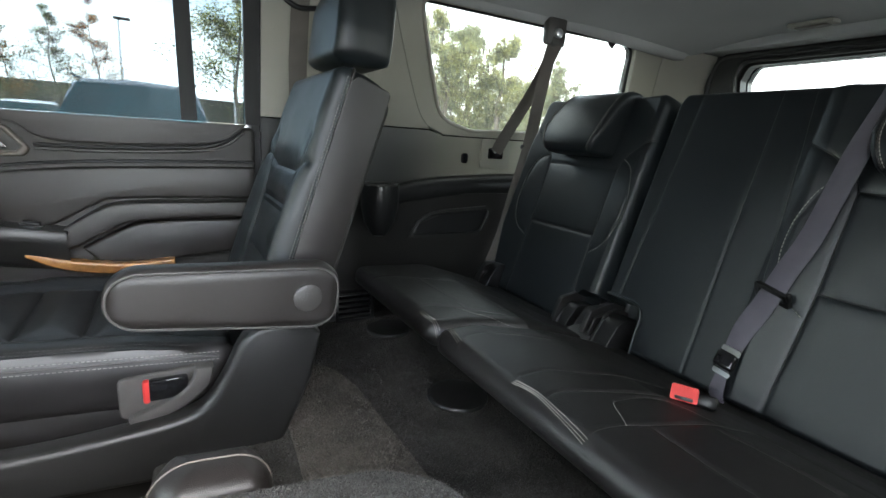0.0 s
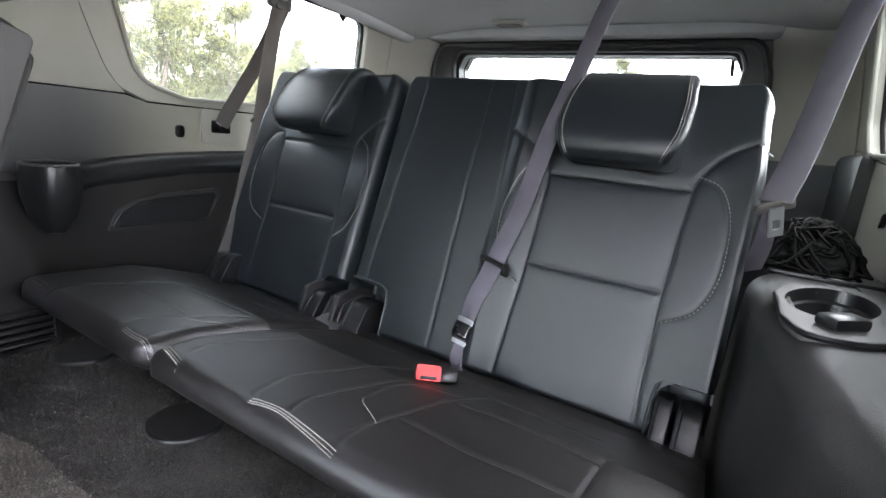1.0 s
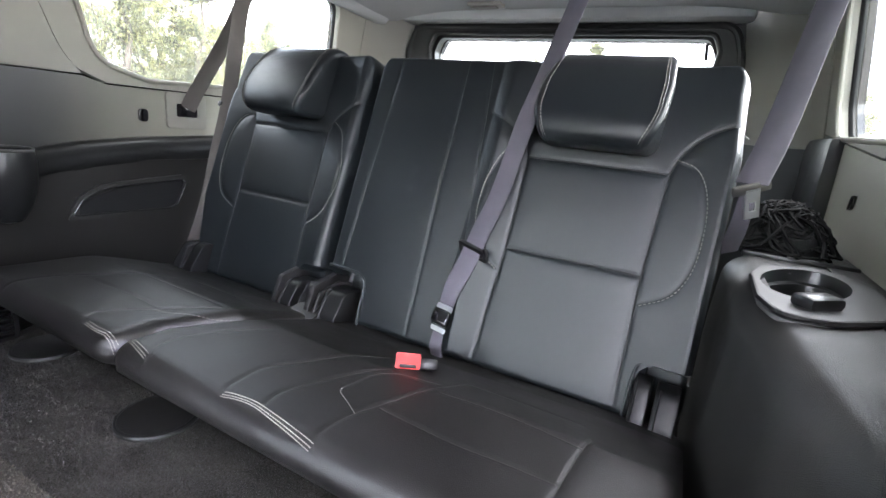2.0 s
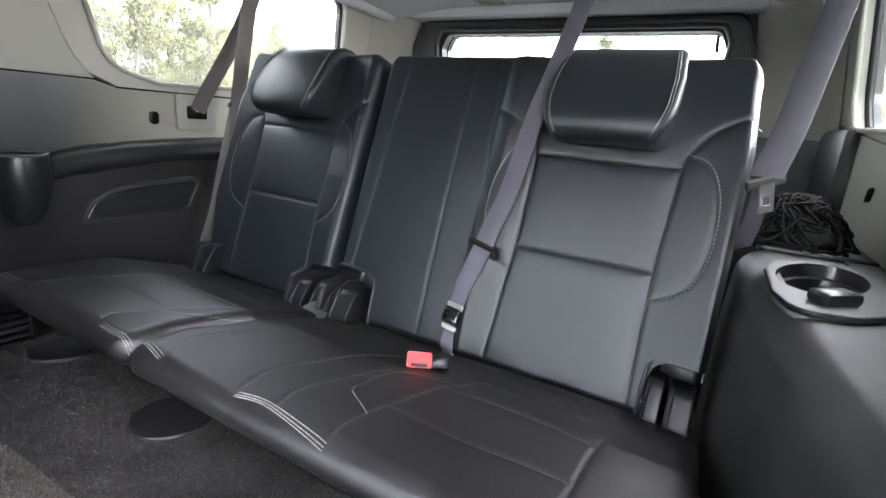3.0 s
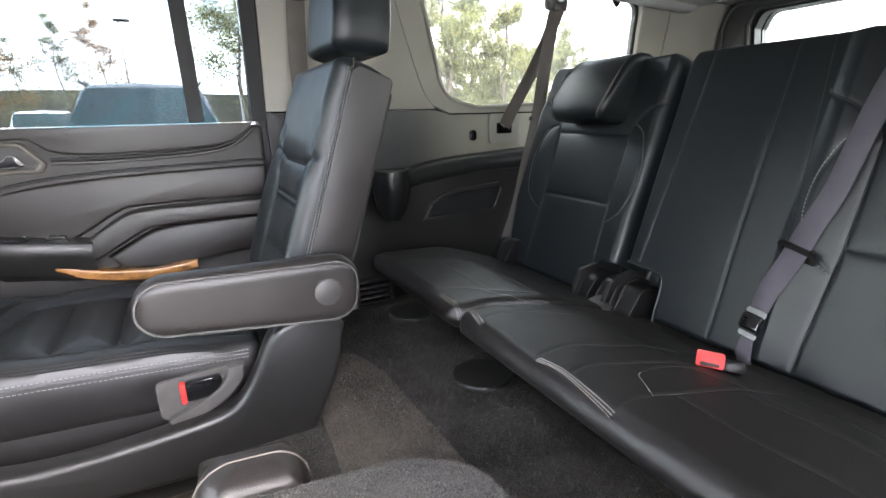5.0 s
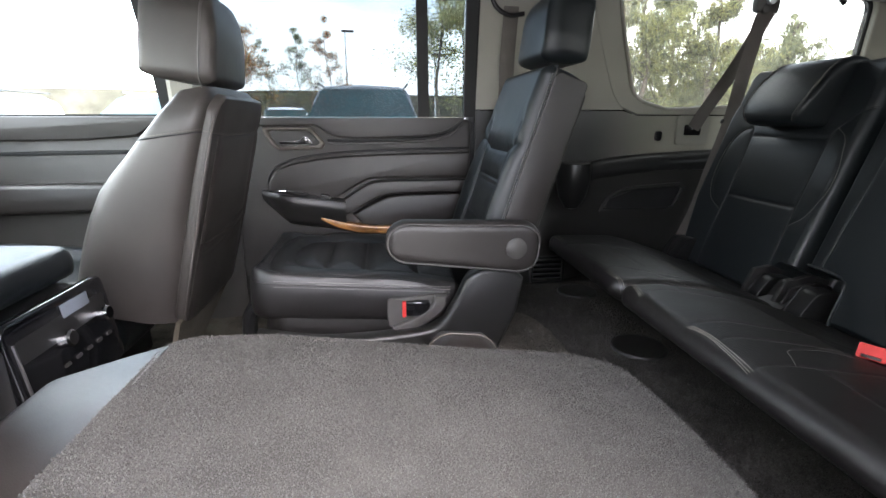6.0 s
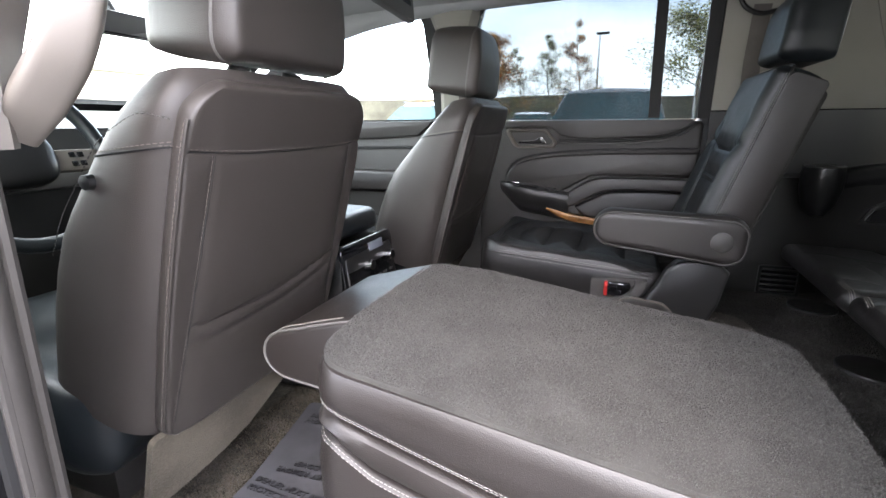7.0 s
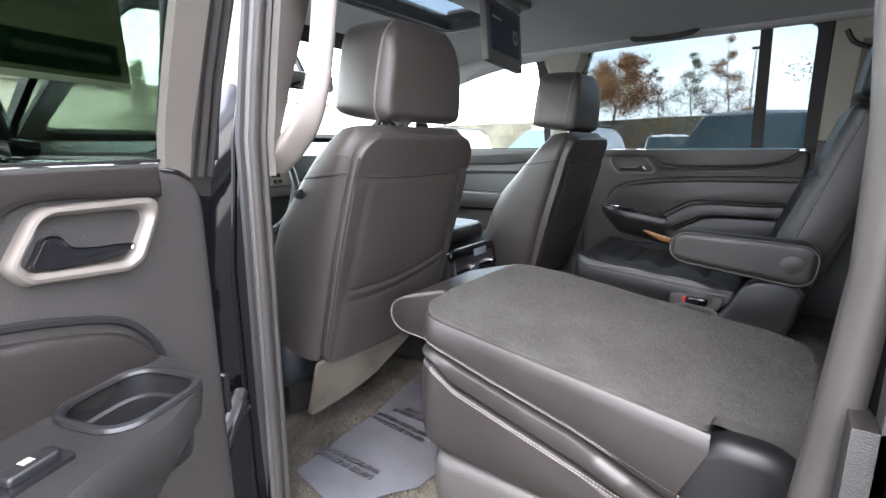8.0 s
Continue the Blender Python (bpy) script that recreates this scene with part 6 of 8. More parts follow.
mlb = axes((-0.178, -0.700, 0.497), (0.96, -0.12, 0.25), (0.22, -0.28, 0.93))
part("label_patch", cube((0, 0, 0.0022), (0.026, 0.017, 0.0008), 0, mlb), GREY_PLASTIC, belt_c, "small printed label")

belt_l = thing("seat_belt", "grey seat belt with pale steel tongue beside the bench", "seat belt", (-0.6, -0.72, 0.7), "third row belts")
part("anchor", joined(cube((-0.715, -0.945, 1.150), (0.03, 0.06, 0.10), 0.014), cube((-0.705, -0.95, 1.105), (0.022, 0.055, 0.03), 0.008)), GREY_PLASTIC, belt_l)
part("strap", webbing(smooth_line([(-0.682, -0.96, 1.10), (-0.657, -0.88, 0.99), (-0.626, -0.775, 0.81), (-0.606, -0.727, 0.728)], 6), (0.72, -0.55, 0.25), 0.044), BELT, belt_l)
part("lower_strap", webbing(smooth_line([(-0.606, -0.728, 0.716), (-0.605, -0.755, 0.66), (-0.602, -0.81, 0.61)], 6), (0.7, 0.7, 0.1), 0.032), BELT, belt_l)
part("outer_strap", webbing(smooth_line([(-0.738, -0.955, 1.10), (-0.775, -0.90, 0.95), (-0.797, -0.807, 0.74)], 6), (0, 0.9, 0.4)), BELT_TAN, belt_l)
mtg = pose(-0.607, -0.722, 0.722, -10, 18, 30) @ Matrix.Diagonal((0.74, 0.8, 0.9, 1))
tg = part("tongue", cube((0, 0, 0), (0.075, 0.012, 0.018), 0.006, mtg), GREY_PLASTIC, belt_l, "grey tongue grip")
part("tongue_plate", plate([(-0.014, -0.05), (0.014, -0.05), (0.014, 0.0), (-0.014, 0.0)], [[(-0.007, -0.038), (0.007, -0.038), (0.007, -0.022), (-0.007, -0.022)]], -0.002, 0.002, mtg @ pose(0, 0.004, 0, 90, 0, 0)), STEEL, tg, "pale steel plate with slot")

# ---------------------------------------------------------------- driver-side shelf with cup holder and cargo net
shelf = thing("side_shelf", "black grained side armrest with a silver cup holder", "armrest", (-0.71, -0.6, 0.23))
secs = []
ys = np.linspace(-0.14, -0.90, 60)
for y, xi, zt in zip(ys, np.interp(-ys, [0.14, 0.25, 0.40, 0.60, 0.80, 0.90], [-0.735, -0.70, -0.655, -0.622, -0.615, -0.612]), np.interp(-ys, [0.14, 0.25, 0.40, 0.60, 0.90], [0.545, 0.575, 0.592, 0.597, 0.597])):
    over = [(-0.79 + (xi - 0.050 + 0.79) * k / 9, zt) for k in range(10)] + [(xi - 0.040 + 0.046 * math.sin(a), zt - 0.046 * (1 - math.cos(a))) for a in np.linspace(0.12, 1.45, 10)] + [(xi + 0.010, zt - 0.12), (xi + 0.012, zt - 0.2)]
    secs.append([(-0.80, y, zt + 0.004)] + [(x, y, z) for x, z in over] + [(xi + 0.012, y, 0.23), (-0.80, y, 0.23)])
shell = lofted(secs)
cupc = round_poly([(-0.634, -0.715), (-0.652, -0.785), (-0.735, -0.860), (-0.784, -0.790), (-0.780, -0.655), (-0.766, -0.600), (-0.702, -0.540), (-0.650, -0.527), (-0.634, -0.590)], [0.03, 0.03, 0.05, 0.05, 0.05, 0.04, 0.04, 0.03, 0.03], 6)
cuph = [(-0.698 + 0.052 * math.cos(a) + 0.22 * 0.100 * math.sin(a), -0.715 + 0.100 * math.sin(a)) for a in np.linspace(0, 2 * math.pi, 41)[:-1]]
near_cup = in_poly([(x, y) for x, y in round_poly([(-0.655, -0.780), (-0.735, -0.835), (-0.765, -0.78), (-0.762, -0.64), (-0.70, -0.58), (-0.655, -0.60)], 0.01)])
if isinstance(shell, tuple):
    sv, sf = np.array(shell[0]), shell[1]
else:
    shell.verts.index_update()
    sv, sf = np.array([q.co[:] for q in shell.verts]), [tuple(q.index for q in f.verts) for f in shell.faces]
mid_f = np.array([sv[list(f)].mean(0) for f in sf])
cut = near_cup(mid_f[:, 0], mid_f[:, 1]) & (mid_f[:, 2] > 0.56)
part("body", (sv, [f for f, c in zip(sf, cut) if not c]), SHELF_PLASTIC, shelf, "black grained plastic body")
hol = part("cup_bezel", plate(cupc, [cuph], 0.590, 0.604), SILVER_PLASTIC, shelf, "satin silver cup holder bezel")
part("bezel_edge", tube(np.c_[np.concatenate([cupc, cupc[:1]]), np.full(len(cupc) + 1, 0.600)], 0.004, 6, False), SMOOTH_PLASTIC, hol)
part("cup_well", lofted([[(-0.698 + (x + 0.698) * k, -0.715 + (y + 0.715) * k, z) for x, y in cuph] for z, k in ((0.603, 1.0), (0.585, 0.97), (0.583, 0.86), (0.53, 0.74), (0.529, 0.02))], False), SMOOTH_PLASTIC, hol, "black cup well")
part("cup_tab", cube((0, 0, 0), (0.052, 0.030, 0.016), 0.006, pose(-0.690, -0.585, 0.611, 0, 0, 42)), SMOOTH_PLASTIC, hol, "black flap")
part("tray_edge", cube((-0.715, -0.905, 0.60), (0.17, 0.012, 0.012), 0.004), SMOOTH_PLASTIC, shelf)
part("rear_block", cube((-0.745, -1.28, 0.41), (0.12, 0.44, 0.36), 0.02), PLASTIC, shelf)
rec = thing("side_recess", "black moulded recess behind the third row", "trim", (-0.76, -1.35, 0.6), kind="structure")
part("panel", cube((-0.800, -1.45, 0.715), (0.060, 0.30, 0.23), 0.020), PLASTIC, rec)

net = thing("cargo_net", "bundled black elastic cargo net", "net", (-0.70, -1.0, 0.59))
rng = random.Random(4)
pieces = []
for i in range(120):
    cx, cy, cz = rng.gauss(-0.690, 0.035), rng.gauss(-1.00, 0.035), 0.62 + rng.random() * 0.05
    pts = []
    a0 = rng.random() * 6.3
    rad = rng.uniform(0.025, 0.06)
    for k in range(5):
        a = a0 + k * rng.uniform(0.7, 1.4)
        x = min(max(cx + rad * math.cos(a), -0.775), -0.605)
        y = cy + rad * math.sin(a)
        e2 = ((x + 0.690) / 0.085) ** 2 + ((y + 1.0) / 0.085) ** 2
        pts.append((x, y, 0.60 + 0.085 * math.sqrt(max(0.03, 1 - min(e2, 0.97))) + rng.uniform(-0.012, 0.010)))
    pieces.append(tube(smooth_line(pts, 4), 0.0027, 5))
nv, nf = joined(*pieces)
tagged(part("cord", (nv, nf), shader("net_cord", (0.006, 0.006, 0.006), 0.85, spec=0.1), net), kind="stuff")
core = part("core", blob((-0.690, -1.0, 0.62), (0.15, 0.15, 0.11), 2.0, 10), shader("net_core", (0.008, 0.008, 0.008), 0.9, grain=400, bump=1.0), net)

# ---------------------------------------------------------------- bin and vent on the passenger side
binp = thing("door_bin", "egg-shaped black plastic cup bin fixed to the trim", "bin", (0.70, -0.345, 0.50))
part("cup", lathe([(0.0, -0.085), (0.022, -0.078), (0.042, -0.045), (0.052, 0.0), (0.053, 0.04), (0.050, 0.062), (0.044, 0.062), (0.046, 0.04), (0.044, 0.0), (0.0, -0.02)], (0.640, -0.318, 0.576), 28), SMOOTH_PLASTIC, binp)
part("lip", ring((0.640, -0.318, 0.639), 0.048, 0.0035, (0, 0, 1), 32, 8), GREY_PLASTIC, binp, "pale worn lip")
vent = thing("air_vent", "black slatted floor vent in the side trim", "vent", (0.69, -0.27, 0.23))
mv = axes((0.690, -0.265, 0.275), (0, -1, 0), (0, 0, 1), (-1, 0, 0))
part("frame", plate(round_poly([(-0.055, -0.045), (0.06, -0.045), (0.06, 0.05), (-0.055, 0.05)], 0.01), [round_poly([(-0.047, -0.037), (0.052, -0.037), (0.052, 0.042), (-0.047, 0.042)], 0.006)], 0.0, 0.012, mv), SMOOTH_PLASTIC, vent)
for i in range(5):
    part("slat", cube((0.0025, -0.03 + 0.0165 * i, 0.004), (0.10, 0.005, 0.012), 0.0015, mv), PLASTIC, vent)
part("backing", cube((0.0025, 0, -0.006), (0.11, 0.09, 0.004), 0, mv), GLOSS_BLACK, vent)


# ---------------------------------------------------------------- second row, passenger side
def armrest(parent, m, length=0.33):
    """A padded side armrest: s along it from the tip, second axis up, third inboard; its inner face has a round pivot cap."""
    a = Slab(length, lambda s: (-0.050 - 0.010 * np.clip(s / length, 0, 1), 0.040 + 0.020 * np.clip(s / length, 0, 1)), 0.022, 0.038, 0.020, 0.045, [], 0, 0.03, 0.006, None, 0.042)
    ar = add_slab("armrest", a, m, LEATHER_BACK, parent, "padded dark leather armrest with piped edge")
    ss = length * (1 - np.cos(np.linspace(0, math.pi, 70))) / 2
    l, r = a.edges(ss)
    loop = np.concatenate([np.stack([l, ss], 1), np.stack([r, ss], 1)[::-1]])
    loop = np.concatenate([loop, loop[:1]])
    inn = loop.copy()
    c = np.array([0, length / 2])
    inn = c + (loop - c) * np.array([0.86, 0.97])
    part("piping", placed(*tube(np.c_[inn, np.full(len(inn), 0.0195)], 0.0019, 6, False), m), PIPING, ar, "pale piping")
    part("pivot_cap", placed(*lathe([(0.0, 0.0), (0.023, 0.0), (0.0225, 0.004), (0.019, 0.006), (0.0, 0.0065)], (0.0, length - 0.055, 0.0205), 28), m), GREY_PLASTIC, ar, "round dark pivot cap")
    return ar


cap = thing("captain_chair", "black leather captain's chair with an upright back and armrest", "car seat", (0.44, 0.25, 0.12), "second row seats")
CU, CF = Vector((0, -0.305, 0.952)).normalized(), Vector((0, 0.952, 0.305)).normalized()
MC = axes((0.440, 0.042, 0.425), (1, 0, 0), CU, CF)      # x from the seat's middle, s up, third axis forwards
half = lambda s: (-0.190 - 0.0 * s, 0.195 - 0.045 * np.clip((s - 0.30) / 0.18, 0, 1))
inner = smooth_line([(-0.125, 0.0), (-0.115, 0.10), (-0.118, 0.22), (-0.140, 0.30), (-0.150, 0.345)], 6)
lines = [inner, inner * np.array([-1, 1]), np.array([(-0.145, 0.325), (0.145, 0.325)]) * np.array([0.6, 1]) + np.array([0, -0.05]),
         np.array([(-0.118, 0.205), (0.118, 0.205)]), np.array([(-0.118, 0.19), (0.118, 0.19)]), np.array([(-0.115, 0.09), (0.115, 0.09)]),
         smooth_line([(-0.19, 0.30), (-0.15, 0.292), (-0.12, 0.285), (-0.087, 0.275)], 4), smooth_line([(0.19, 0.30), (0.15, 0.292), (0.12, 0.285), (0.087, 0.275)], 4)]
cb = Slab(0.478, half, 0.020, 0.084, 0.022, 0.022, [(l, 0.005, 0.005) for l in lines], 0.007, 0.03, 0.005,
          lambda x, s: 0.016 * np.clip((np.abs(x) - 0.10) / 0.09, 0, 1) * np.clip((0.46 - s) / 0.3, 0, 1))
add_slab("backrest", cb, MC, LEATHER, cap, "black leather backrest with twin pale stitching on its side")
MSD = MC @ axes((-0.1905, 0, 0), (0, 1, 0), (0, 0, 1), (-1, 0, 0))
part("side_panel", placed(*extruded(round_poly([(0.01, -0.080), (0.01, -0.002), (0.455, -0.002), (0.468, -0.012), (0.465, -0.080)], 0.012), -0.006, 0.003, 0.002), MSD), LEATHER_BACK, cap, "brown-black leather side panel")
sd = [np.array([(-0.1935 + 0.0012 * k, s, 0.0 + 0.0045 * k) for s in np.linspace(0.02, 0.462, 70)]) for k in (0, 1)]
tagged(part("stitching", placed(*joined(*[dashes(q, (-1, 0, 0.4), 0.0045, 0.0018, 0.0008) for q in sd]), MC), STITCH, cap, "twin rows of pale stitches"), kind="stuff")
part("shoulder_piping", placed(*tube(smooth_line([(-0.192, 0.455, -0.002), (-0.186, 0.473, -0.004), (-0.15, 0.481, -0.006), (0.0, 0.483, -0.006), (0.14, 0.478, -0.006)], 6), 0.003, 6), MC), LEATHER_BACK, cap)
part("back_panel", placed(*extruded(round_poly([(-0.172, 0.03), (0.172, 0.03), (0.14, 0.45), (-0.172, 0.45)], 0.02), -0.094, -0.070, 0.006), MC), CARPET, cap, "grey carpeted rear of the backrest")
hd = Slab(0.160, lambda s: (-0.112 + 0.014 * np.clip((s - 0.06) / 0.1, 0, 1), 0.112 - 0.014 * np.clip((s - 0.06) / 0.1, 0, 1)), 0.034, 0.074, 0.017, 0.034, [], 0, 0.03, 0.005, lambda x, s: 0.006 * np.cos(x * 12) - 0.02 * np.clip((s - 0.10) / 0.06, 0, 1) ** 2)
MH = MC @ Matrix.Translation((-0.035, 0.495, -0.012)) @ Matrix.Rotation(radians(11), 4, "X")
hr = add_slab("headrest", hd, MH, LEATHER, cap, "black leather headrest")
ssx = np.linspace(0.0, 0.160, 30)
l, r = hd.edges(ssx)
part("headrest_seam", placed(*tube(np.concatenate([np.stack([l * 0.965, ssx, np.full(30, 0.012)], 1)]), 0.0016, 6), MH), LEATHER_BACK, hr)
for dx in (-0.05, 0.05):
    part("headrest_post", placed(*tube([(dx - 0.035, 0.46, -0.02), (dx - 0.035, 0.52, -0.02)], 0.006, 8), MC), SMOOTH_PLASTIC, hr)
# seat cushion
MQ = axes((0.445, 0.10, 0.352), (1, 0, 0), (0, 1, 0.075))
half = lambda s: (-0.205 + 0.012 * np.clip((0.1 - s) / 0.1, 0, 1), 0.205)
ci = smooth_line([(-0.135, 0.0), (-0.13, 0.15), (-0.135, 0.30), (-0.11, 0.38), (-0.05, 0.405)], 6)
lines = [ci, ci * np.array([-1, 1]), smooth_line([(-0.05, 0.405), (0.0, 0.408), (0.05, 0.405)], 4), np.array([(-0.13, 0.10), (0.13, 0.10)]), np.array([(-0.13, 0.215), (0.13, 0.215)]), np.array([(-0.13, 0.23), (0.13, 0.23)]),
         np.array([(-0.13, 0.32), (0.13, 0.32)]), smooth_line([(-0.19, 0.0), (-0.187, 0.2), (-0.185, 0.36), (-0.16, 0.44), (0, 0.462), (0.16, 0.44), (0.185, 0.36)], 6)]
cq = Slab(0.49, half, 0.050, 0.060, 0.019, 0.06, [(l, 0.0055, 0.0055) for l in lines], 0.009, 0.03, 0.006,
          lambda x, s: 0.004 * np.clip((np.abs(x) - 0.12) / 0.06, 0, 1) - 0.015 * np.clip((0.15 - s) / 0.15, 0, 1), 0.03)
add_slab("cushion", cq, MQ, LEATHER_SEAT, cap, "black leather cushion with ribbed centre")
add_stitch(cq, MQ, [offset_line(lines[7], 0.004), offset_line(lines[7], -0.004), offset_line(ci, 0.004)], cap, 0.0042, 0.003, 0.0006, SEAM)
wl = [(-0.2030, u, 0.030) for u in np.linspace(0.03, 0.43, 40)] + [(-0.2030 + 0.058 * (1 - math.cos(a)), 0.43 + 0.058 * math.sin(a), 0.030) for a in np.linspace(0.15, 1.5, 8)]
part("cushion_welt", placed(*tube(wl, 0.0022, 6), MQ), LEATHER_BACK, cap, "sewn welt round the cushion")
for off in (0.0065, -0.0065):
    tagged(part("welt_stitching", placed(*dashes(np.array(wl)[:40] + np.array([0.0 if off > 0 else -0.0012, 0, off]) + np.array([0.0006, 0, 0]), (-1, 0, 0.4), 0.0042, 0.0026, 0.0007), MQ), STITCH, cap), kind="stuff")
part("cushion_skirt", placed(*extruded(round_poly([(-0.195, 0.01), (0.195, 0.01), (0.195, 0.455), (-0.195, 0.455)], 0.06), -0.13, -0.03, 0.012), MQ), LEATHER_SEAT, cap, "dark leather skirt")
# plastic side shield with the pivot hump
sh = [tuple(p) for p in smooth_line([(0.56, 0.318), (0.42, 0.295), (0.25, 0.300), (0.165, 0.315), (0.125, 0.365), (0.095, 0.425), (0.06, 0.446), (0.0, 0.447), (-0.035, 0.42)], 6)] + [(-0.02, 0.34), (0.035, 0.215), (0.20, 0.20), (0.56, 0.23)]
part("side_shield", extruded(sh, 0.0, 0.045, 0.012, axes((0.235, 0, 0), (0, 1, 0), (0, 0, 1), (-1, 0, 0))), PLASTIC, cap, "black plastic side shield")
FELT = shader("grey_felt", (0.060, 0.056, 0.053), 0.9, grain=900, bump=0.4, mottle=0.15, mscale=30)
MPK = axes((0.240, 0, -0.016), (0, 1, 0), (0, 0, 1), (-1, 0, 0))
pk = part("buckle_pocket", extruded(round_poly([(0.275, 0.385), (0.145, 0.392), (0.15, 0.355), (0.19, 0.325), (0.25, 0.310), (0.275, 0.318)], 0.012), -0.01, 0.006, 0.004, MPK), FELT, cap, "grey felt buckle pocket")
band = smooth_line([(0.138, 0.392), (0.145, 0.362), (0.175, 0.333), (0.215, 0.315), (0.262, 0.300)], 6)
band_in = smooth_line([(0.262, 0.322), (0.222, 0.336), (0.190, 0.352), (0.170, 0.372), (0.165, 0.392)], 6)
part("pocket_band", extruded([tuple(q) for q in np.concatenate([band, band_in])], -0.005, 0.022, 0.006, MPK), FELT, pk, "padded felt band")
bk = part("buckle", cube((0.232, 0.205, 0.346), (0.020, 0.058, 0.036), 0.006, Matrix.Identity(4)), GLOSS_BLACK, cap, "black belt buckle")
part("button", cube((0.231, 0.236, 0.345), (0.019, 0.010, 0.038), 0.004), RED, bk, "red release button")
armrest(cap, axes((0.165, 0.275, 0.530), (0, -0.09, 1), (0, -1, -0.09), (-1, 0, 0)))
part("armrest_pivot", tube([(0.17, 0.0, 0.505), (0.26, 0.0, 0.505)], 0.03, 14), PLASTIC, cap)
part("seat_base", cube((0.44, 0.22, 0.22), (0.34, 0.46, 0.22), 0.03), PLASTIC, cap)
part("front_leg", joined(tube(smooth_line([(0.30, 0.57, 0.36), (0.30, 0.60, 0.30), (0.30, 0.59, 0.20), (0.30, 0.56, 0.13)], 6), 0.018, 8)), SMOOTH_PLASTIC, cap)
part("front_leg", tube(smooth_line([(0.58, 0.57, 0.36), (0.58, 0.60, 0.30), (0.58, 0.59, 0.20), (0.58, 0.56, 0.13)], 6), 0.018, 8), SMOOTH_PLASTIC, cap)

belt2 = thing("seat_belt", "dark grey second-row belt hanging from the pillar", "seat belt", (0.77, -0.13, 1.0), "second row belts")
part("strap", webbing(smooth_line([(0.752, -0.13, 1.10), (0.765, -0.125, 0.95), (0.772, -0.12, 0.78), (0.74, -0.06, 0.50)], 6), (0, 1, 0), 0.047), BELT_TAN, belt2)
part("guide", tube(smooth_line([(0.752, -0.065, 1.13), (0.752, -0.085, 1.095), (0.752, -0.125, 1.075), (0.752, -0.17, 1.08)], 6), 0.007, 8), SMOOTH_PLASTIC, belt2, "black curved belt guide")

# ---------------------------------------------------------------- second row, driver side: folded flat
fold = thing("folded_seat", "captain's chair folded flat, its carpeted back facing up", "car seat", (-0.43, 0.25, 0.12), "second row seats")
FX, FY = Vector((1, 0, 0)), Vector((0, 1, 0.128)).normalized()
MF = axes((-0.425, -0.02, 0.441), FX, FY)               # x from the middle, s towards the front, third axis up
outl = [(-0.214, 0.098), (-0.184, 0.096), (-0.182, 0.04), (-0.196, -0.010), (0.16, -0.010), (0.203, 0.04), (0.205, 0.12), (0.205, 0.44), (0.172, 0.552), (-0.210, 0.549), (-0.214, 0.30)]
outl = round_poly(outl, [0.012, 0.012, 0.03, 0.010, 0.06, 0.06, 0.06, 0.07, 0.05, 0.050, 0.05], 7)
swell = lambda x, s: 0.014 * (1 - (x / 0.21) ** 2) + 0.003 * np.sin(x * 14 + 1) * np.sin(s * 9)


def dome(data):
    """A slightly cushioned, uneven carpet face."""
    v, f = data
    for q in v:
        if q[2] > 0.0:
            q[2] += swell(q[0], q[1]) + 0.002 * noise.noise(Vector((q[0] * 22, q[1] * 22, 0)))
    return v, f


gx = [(0, list(np.arange(-0.19, 0.2, 0.02))), (1, list(np.arange(0.0, 0.56, 0.02)))]
v, f = plate(outl, [], -0.008, 0.004, None, None, gx)
v, f = dome((v, f))
part("carpet", placed(v, f, MF), CARPET, fold, "grey carpet on the folded back")
MFN = np.array(MF)
onto = lambda x, y: (np.stack([x, y, 0.0046 + swell(x, y)], 1) @ MFN[:3, :3].T) + MFN[:3, 3]
tagged(part("carpet_pile", tufts(in_poly(outl), (-0.21, 0.21, -0.013, 0.56), 0.0017, 0.0018, 8, onto, 9, 0.10), CARPET_TUFT, fold, "short grey pile"), kind="stuff")

# leather side of the folded back: carpet edge, two sewn ledges and the cushion's wall, wrapped round the front corner
CY, CZ = [0.05, 0.082, 0.258, 0.491, 0.53], [0.441, 0.446, 0.471, 0.505, 0.511]
Z1Y, Z1 = [0.05, 0.135, 0.252, 0.393, 0.491], [0.327, 0.351, 0.388, 0.425, 0.452]
Z2Y, Z2 = [0.05, 0.183, 0.292, 0.444, 0.493], [0.291, 0.327, 0.357, 0.399, 0.428]
plan = [(-0.640, y) for y in np.linspace(0.074, 0.478, 41)] + [(-0.640 + 0.045 * (1 - math.cos(a)), 0.478 + 0.045 * math.sin(a)) for a in np.linspace(0.12, math.pi / 2, 10)] + [(x, 0.523) for x in np.linspace(-0.58, -0.24, 16)]
plan = np.array(plan)
pt = np.gradient(plan, axis=0)
pt /= np.linalg.norm(pt, axis=1)[:, None]
pn = np.stack([-pt[:, 1], pt[:, 0]], 1)
zc, z1, z2 = np.interp(plan[:, 1], CY, CZ), np.interp(plan[:, 1], Z1Y, Z1), np.interp(plan[:, 1], Z2Y, Z2)
crease = np.array([noise.noise(Vector((q[0] * 14, q[1] * 14, 5))) for q in plan])


def wall_of(rows, name, mat, label):
    slant = lambda i, z: 0.42 * max(0.0, zc[i] - 0.02 - z) * max(0.0, 1 - (plan[i][1] - 0.074) / 0.16)
    secs = [[(plan[i][0] + pn[i][0] * o, plan[i][1] + pn[i][1] * o + slant(i, z), z) for o, z in rows(i)] for i in range(len(plan))]
    return part(name, lofted(secs), mat, fold, label)


